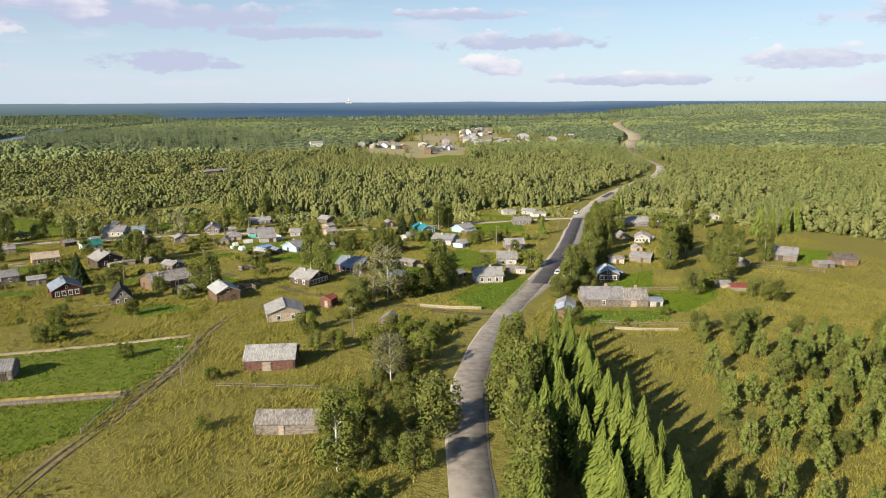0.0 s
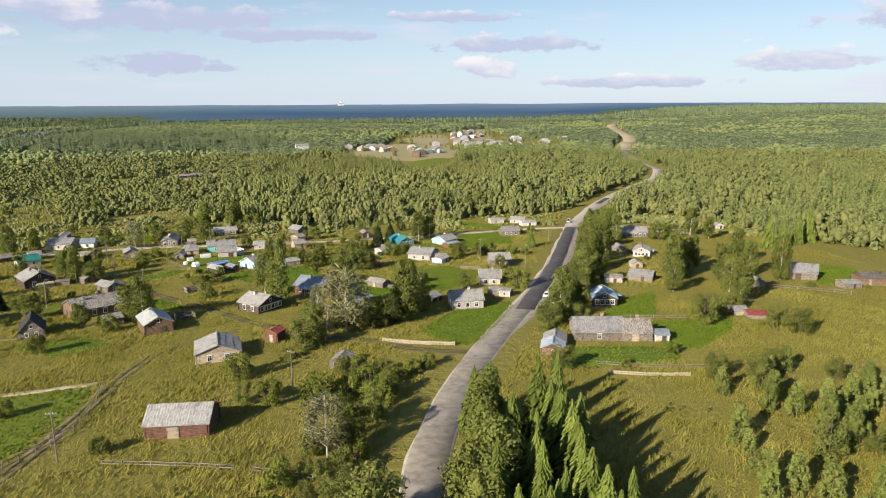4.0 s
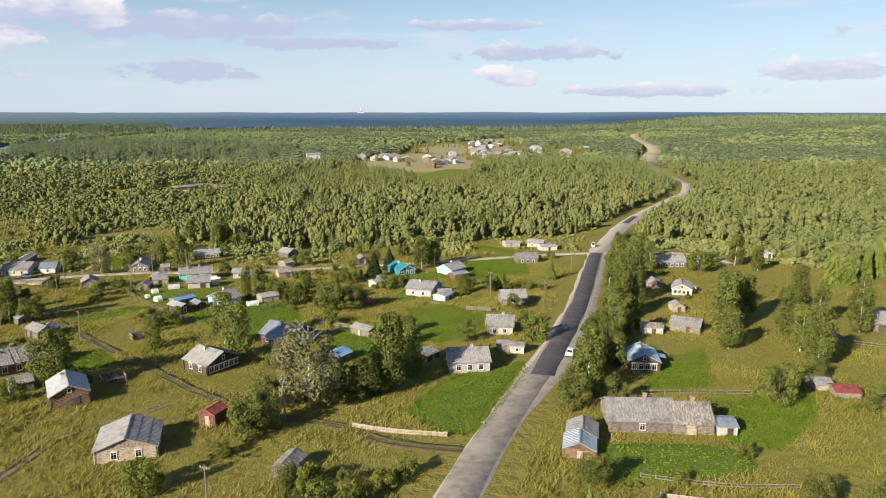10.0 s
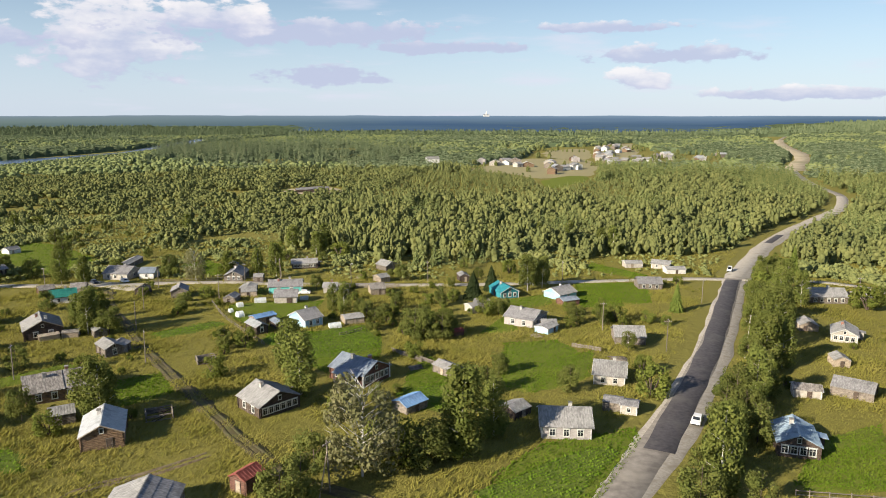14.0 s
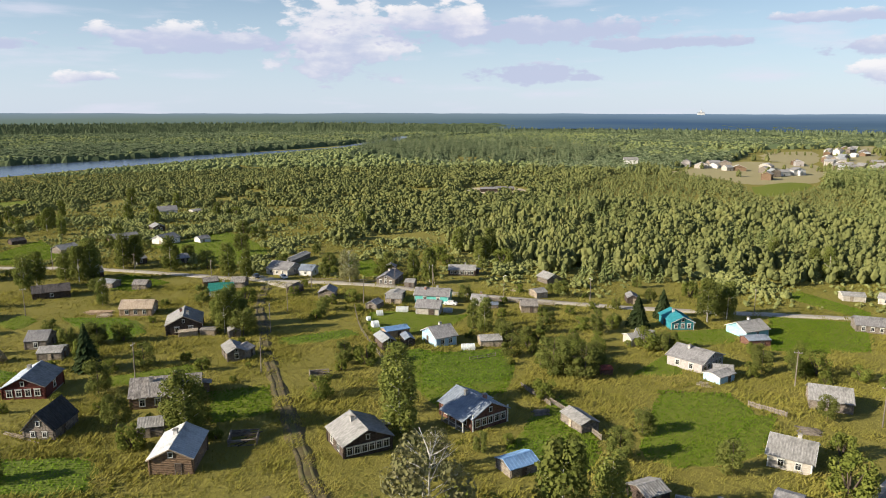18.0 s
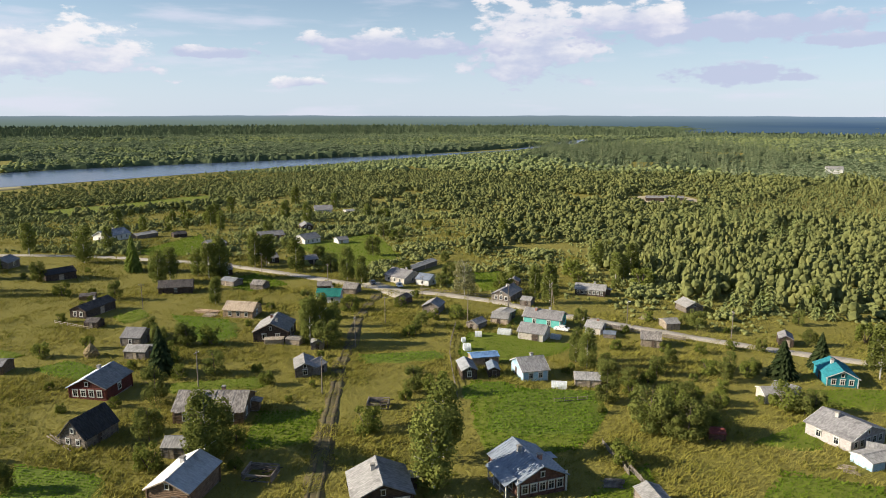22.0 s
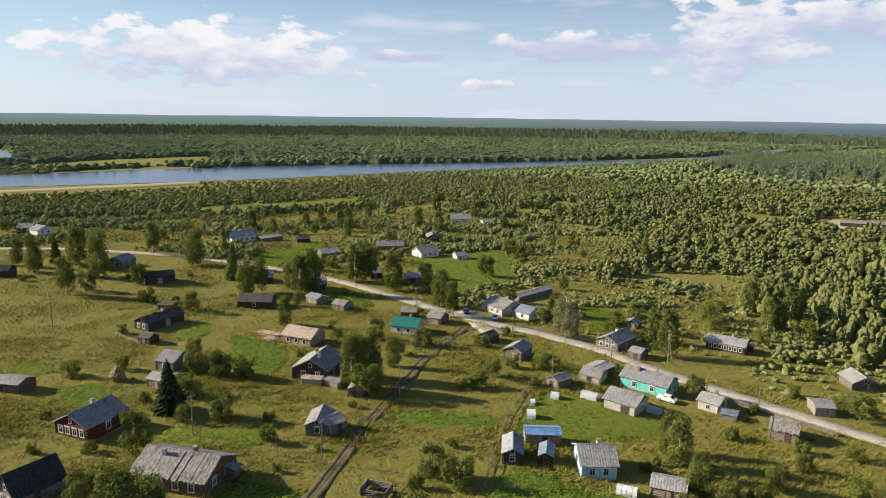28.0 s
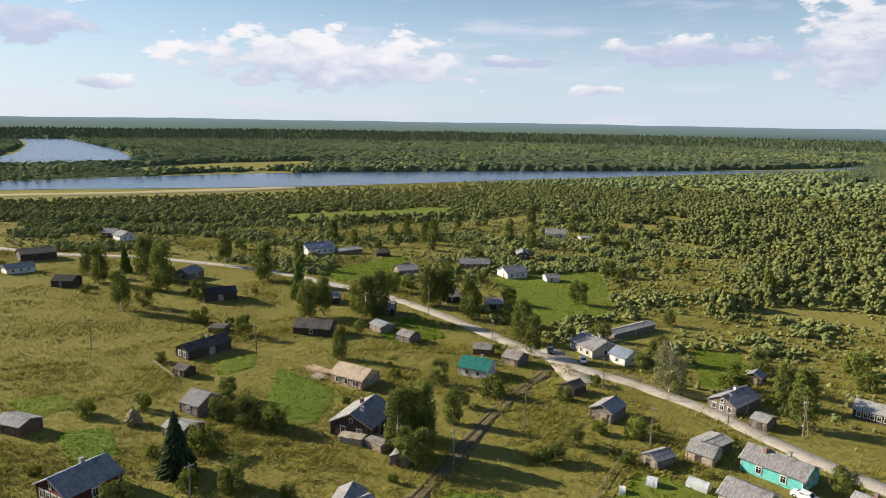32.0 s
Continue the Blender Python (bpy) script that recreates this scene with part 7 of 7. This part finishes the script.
for x, y, lean, brace in ((-53.4, 113.1, 0, 0), (-24.9, 139.5, 0, 0), (-103.8, 248, 0, 0), (-104, 206, 1, 0), (-174, 227, 0, 0), (-188, 190, 1, 0), (-115.4, 269, 0, 0), (-129.3, 298.6, 0, 0), (-101.3, 288.4, 2, 0), (-94.6, 321.8, 0, 1), (-102.7, 309.8, 0, 0), (-165.4, 288.6, 0, 0),
                          (33.9, 254, 0, 0), (-22.5, 172.4, 3, 1), (19.5, 270.6, 0, 0), (102, 323, 0, 1), (-65.6, 316.5, 0, 0), (-40, 327, 0, 0), (8, 336, 0, 0), (52, 311, 0, 0), (-199, 284, 0, 0), (-230, 273, 0, 0), (-84, 222, 1, 0)):
    power_pole(x, y, 8.0, lean, brace, lamp=(x in (33.9, -65.6)))


def wheel_mesh():
    g = Geo()
    n = 14
    prof = ((0.2, -0.09), (0.31, -0.1), (0.33, -0.06), (0.33, 0.06), (0.31, 0.1), (0.2, 0.09))
    v = [(r * math.cos(6.2832 * i / n), y, r * math.sin(6.2832 * i / n)) for i in range(n) for r, y in prof]
    k = len(prof)
    g.add(v, [(i * k + j, i * k + j + 1, ((i + 1) % n) * k + j + 1, ((i + 1) % n) * k + j) for i in range(n) for j in range(k - 1)])
    rim = Geo().tube((0, -0.085, 0), (0, 0.085, 0), 0.2, 0.2, 12)
    return g.done("tyre", M["rubber"], True), rim.done("rim", M["steel"])


TYRE, RIM = wheel_mesh()


def car(x, y, rz, material, label, tall=1.0, long=4.2):
    root = tagged(new("car"), label, "car")
    root.matrix_world = pose(x, y, float(hgt(x, y)) + 0.12, 0, 0, rz)
    bm = bmesh.new()
    L, W = long / 2, 0.83
    prof = [(-L, 0.45), (-L + 0.05, 0.85), (-L + 0.7, 0.92), (-0.62 * L, 0.95), (-0.32 * L, 1.42 * tall), (0.42 * L, 1.42 * tall), (0.72 * L, 0.98), (L - 0.06, 0.9), (L, 0.45), (L - 0.1, 0.28), (-L + 0.1, 0.28)]
    rows = []
    for yy, s in ((-W, 0.93), (-W * 0.96, 1.0), (W * 0.96, 1.0), (W, 0.93)):
        rows.append([bm.verts.new((px * (1 if s == 1 else 0.99), yy * (0.86 if pz > 1.0 else 1.0), pz * s if pz > 0.9 else pz)) for px, pz in prof])
    k = len(prof)
    for a, b in zip(rows, rows[1:]):
        for i in range(k):
            bm.faces.new((a[i], a[(i + 1) % k], b[(i + 1) % k], b[i]))
    bm.faces.new(rows[0][::-1])
    bm.faces.new(rows[-1])
    me = bpy.data.meshes.new("body")
    bm.to_mesh(me)
    me.materials.append(material)
    part("body", me, root)
    h = 1.42 * tall
    part("side_window", Geo().box(-0.3 * L, 0.4 * L, -W * 0.9, W * 0.9, 1.0, h - 0.12).done("side_window", M["glass"]), root)
    part("windscreen", Geo().add([(-0.6 * L, -0.62, 1.0), (-0.6 * L, 0.62, 1.0), (-0.34 * L, 0.58, h - 0.06), (-0.34 * L, -0.58, h - 0.06)], [(0, 1, 2, 3)]).done("windscreen", M["glass"]), root, at=Matrix.Translation((-0.03, 0, 0.02)))
    part("rear_window", Geo().add([(0.7 * L, -0.62, 1.02), (0.7 * L, 0.62, 1.02), (0.45 * L, 0.58, h - 0.06), (0.45 * L, -0.58, h - 0.06)], [(3, 2, 1, 0)]).done("rear_window", M["glass"]), root, at=Matrix.Translation((0.03, 0, 0.02)))
    for sx in (-0.62, 0.62):
        for sy in (-0.78, 0.78):
            wh = part("wheel", TYRE, root, at=pose(sx * L, sy, 0.33))
            part("rim", RIM, wh)
    for sy in (-0.6, 0.6):
        part("headlight", Geo().box(-L - 0.02, -L + 0.06, sy - 0.14, sy + 0.14, 0.62, 0.76).done("headlight", M["trim"]), root)
        part("tail_light", Geo().box(L - 0.06, L + 0.02, sy - 0.14, sy + 0.14, 0.62, 0.76).done("tail_light", M["red_roof"]), root)
    part("bumper", Geo().box(-L - 0.07, -L + 0.03, -0.78, 0.78, 0.34, 0.5).done("bumper", M["rubber"]), root)


car(33.4, 208.8, 71, M["car_paint"], "white car parked on the gravel shoulder")
car(-76.6, 299.6, 15, M["car_paint"], "white car parked beside the turquoise house")
car(-157, 302, 150, M["car_dark"], "dark blue car parked at the crossing")
car(-147.5, 306, 150, M["car_paint"], "pale car parked before the shop")
car(73, 371, 72, M["car_paint"], "white van standing at the road junction", 1.4, 4.9)


def haystack(x, y, h):
    root = tagged(new("haystack"), "pointed stack of dry hay in the meadow", "haystack")
    root.location = (x, y, float(hgt(x, y)))
    r = np.random.default_rng(3)
    n, m = 22, 9
    V = []
    for j in range(m + 1):
        t = j / m
        rad = 1.5 * (1 - t ** 1.7) ** 0.8 * (0.9 + 0.25 * math.sin(t * 3.1))
        for i in range(n):
            a = 6.2832 * i / n
            rr = rad * (1 + 0.12 * r.normal())
            V.append((math.cos(a) * rr, math.sin(a) * rr, t * h - 0.1))
    F = [(j * n + i, j * n + (i + 1) % n, (j + 1) * n + (i + 1) % n, (j + 1) * n + i) for j in range(m) for i in range(n)]
    part("hay", mesh("hay", V, F, M["hay"]), root)
    part("pole", Geo().tube((0, 0, 0), (0.05, 0, h + 0.5), 0.06, 0.04, 6).done("pole", M["log_grey"]), root)


haystack(-139.1, 198.8, 3.4)


def greenhouse(x, y, rz, L, R, label):
    root = tagged(new("greenhouse"), label, "greenhouse")
    root.matrix_world = pose(x, y, float(hgt(x, y)), 0, 0, rz)
    k, m = 12, max(3, int(L / 0.8))
    V = [(-L / 2 + L * j / m, math.cos(math.pi * i / k) * R, math.sin(math.pi * i / k) * R * 1.25 * (1 - 0.02 * (j % 2))) for j in range(m + 1) for i in range(k + 1)]
    F = [(j * (k + 1) + i, j * (k + 1) + i + 1, (j + 1) * (k + 1) + i + 1, (j + 1) * (k + 1) + i) for j in range(m) for i in range(k)]
    F += [tuple(range(k + 1)), tuple(m * (k + 1) + i for i in range(k, -1, -1))]
    part("cover", mesh("cover", V, F, M["plastic"], False), root)
    for j in range(m + 1):
        ring = [(-0.025, 0), (0, 0.03), (0.025, 0), (0, -0.01)]
        hv = [(-L / 2 + L * j / m + dx, math.cos(math.pi * i / k) * (R + dr), math.sin(math.pi * i / k) * (R * 1.25 + dr)) for i in range(k + 1) for dx, dr in ring]
        g = Geo().add(hv, [(i * 4 + c, i * 4 + (c + 1) % 4, i * 4 + 4 + (c + 1) % 4, i * 4 + 4 + c) for i in range(k) for c in range(4)])
        part("hoop", g.done("hoop", M["trim"]), root)


greenhouse(-85.5, 285.2, 25, 3.6, 1.3, "arched greenhouse with cloudy plastic film")
greenhouse(-89.0, 278.2, 40, 1.8, 1.2, "small arched plastic greenhouse")
greenhouse(-83.2, 266.6, 50, 1.7, 1.4, "round plastic greenhouse in the garden")
greenhouse(-88.6, 271.6, 50, 1.0, 0.9, "little plastic-covered garden frame")
greenhouse(-52.4, 260.6, 35, 3.2, 1.1, "arched greenhouse beside the blue house")
greenhouse(-73.6, 292.0, 17, 2.6, 1.0, "low arched greenhouse beside the pale barn")


def lumber(x, y, rz, k, L, label, material):
    root = tagged(new("timber_stack"), label, "timber")
    root.matrix_world = pose(x, y, float(hgt(x, y)), 0, 0, rz)
    r = random.Random(int(x))
    for i in range(k):
        l = L * r.uniform(0.7, 1.1)
        part("beam", Geo().box(-l / 2, l / 2, -0.09, 0.09, 0, 0.16).done("beam", material), root, at=pose(r.uniform(-0.6, 0.6), (i % 9) * 0.34 - 1.5, 0.02 + (i // 9) * 0.2, 0, r.uniform(-2, 2), r.uniform(-7, 7)))


lumber(-159, 239, 30, 30, 6.5, "loose stack of new sawn timber beams", M["log_new"])
lumber(-155, 238, 30, 20, 4.0, "stack of pale boards near the new frame", M["log_pale"])
lumber(-95.5, 178, 5, 3, 8.5, "long pale beams lying in the grass", M["log_pale"])
lumber(-23, 230, 40, 16, 3.0, "pile of old boards by the garden shed", M["log_grey"])
lumber(22, 245, 10, 18, 3.5, "pile of old grey boards", M["log_grey"])
lumber(-66, 330, 10, 18, 4.0, "heap of bleached boards beside the street", M["log_pale"])
lumber(-163, 327, 20, 20, 5.0, "heap of building boards behind the shop", M["log_pale"])
lumber(2, 262, 20, 12, 2.2, "small heap of firewood", M["log_pale"])


def ruin(x, y, rz, w, d, label):
    root = tagged(new("log_ruin"), label, "ruin")
    root.matrix_world = pose(x, y, float(hgt(x, y)), 0, 0, rz)
    r = random.Random(5)
    for i in range(6):
        for s in (-1, 1):
            if r.random() < 0.85:
                part("log", Geo().tube((-w / 2 - 0.2, s * d / 2, 0.12 + 0.24 * i), (w / 2 * r.uniform(0.3, 1.05), s * d / 2, 0.12 + 0.24 * i), 0.12, 0.11, 7).done("log", M["log_grey"]), root)
            if r.random() < 0.8:
                part("log", Geo().tube((s * w / 2, -d / 2 - 0.2, 0.2 + 0.24 * i), (s * w / 2, d / 2 + 0.2, 0.2 + 0.24 * i), 0.12, 0.11, 7).done("log", M["log_grey"]), root)
    for i in range(4):
        part("fallen_beam", Geo().tube((r.uniform(-2, 0), r.uniform(-2, 2), 0.2), (r.uniform(0, 3), r.uniform(-2, 2), r.uniform(0.5, 2)), 0.1, 0.08, 6).done("fallen_beam", M["log_dark"]), root)


def duct(p0, p1, label):
    """A low timber-clad pipe duct: grey sides and a lid of yellow boards laid across."""
    root = tagged(new("heating_duct"), label, "duct")
    a, b = Vector((*p0, float(hgt(*p0)))), Vector((*p1, float(hgt(*p1))))
    L = (b - a).length
    root.matrix_world = Matrix.Translation(a) @ (b - a).to_track_quat("X", "Z").to_matrix().to_4x4()
    for s in (-1, 1):
        part("side", Geo().box(0, L, s * 0.5 - 0.04, s * 0.5 + 0.04, -0.3, 0.6).done("side", M["log_grey"]), root)
    lid = Geo().box(0, 0.93, -0.66, 0.66, 0.61, 0.67).done("lid_board", M["log_yellow"])
    for i in range(int(L)):
        part("lid_board", lid, root, at=Matrix.Translation((i, 0, 0.01 * (i % 2))))


duct((-110, 101.0), (-61.9, 108.6), "low heating duct under a lid of yellow boards")
ruin(-62.5, 193.5, 35, 4.5, 3.2, "collapsed log frame in the grass")
ruin(-71, 225.5, 40, 4.0, 2.6, "remains of a log shed with a fallen beam")


def church(x, y):
    root = tagged(new("church"), "small white church on the horizon", "church")
    root.matrix_world = pose(x, y, float(hgt(x, y)) + 8, 0, 0, 20)
    part("nave", Geo().box(-18, 18, -7, 7, -8, 12).done("nave", M["white"]), root)
    part("roof", Geo().add([(-18.5, -7.6, 12), (18.5, -7.6, 12), (18.5, 0, 17), (-18.5, 0, 17), (-18.5, 7.6, 12), (18.5, 7.6, 12)], [(0, 1, 2, 3), (3, 2, 5, 4), (0, 3, 4), (1, 5, 2)]).done("roof", M["metal_white_roof"]), root)
    part("tower", Geo().box(-4, 4, -4, 4, -8, 24).tube((0, 0, 24), (0, 0, 34), 3.6, 0.4, 8).done("tower", M["white"]), root)


church(-506, 4380)
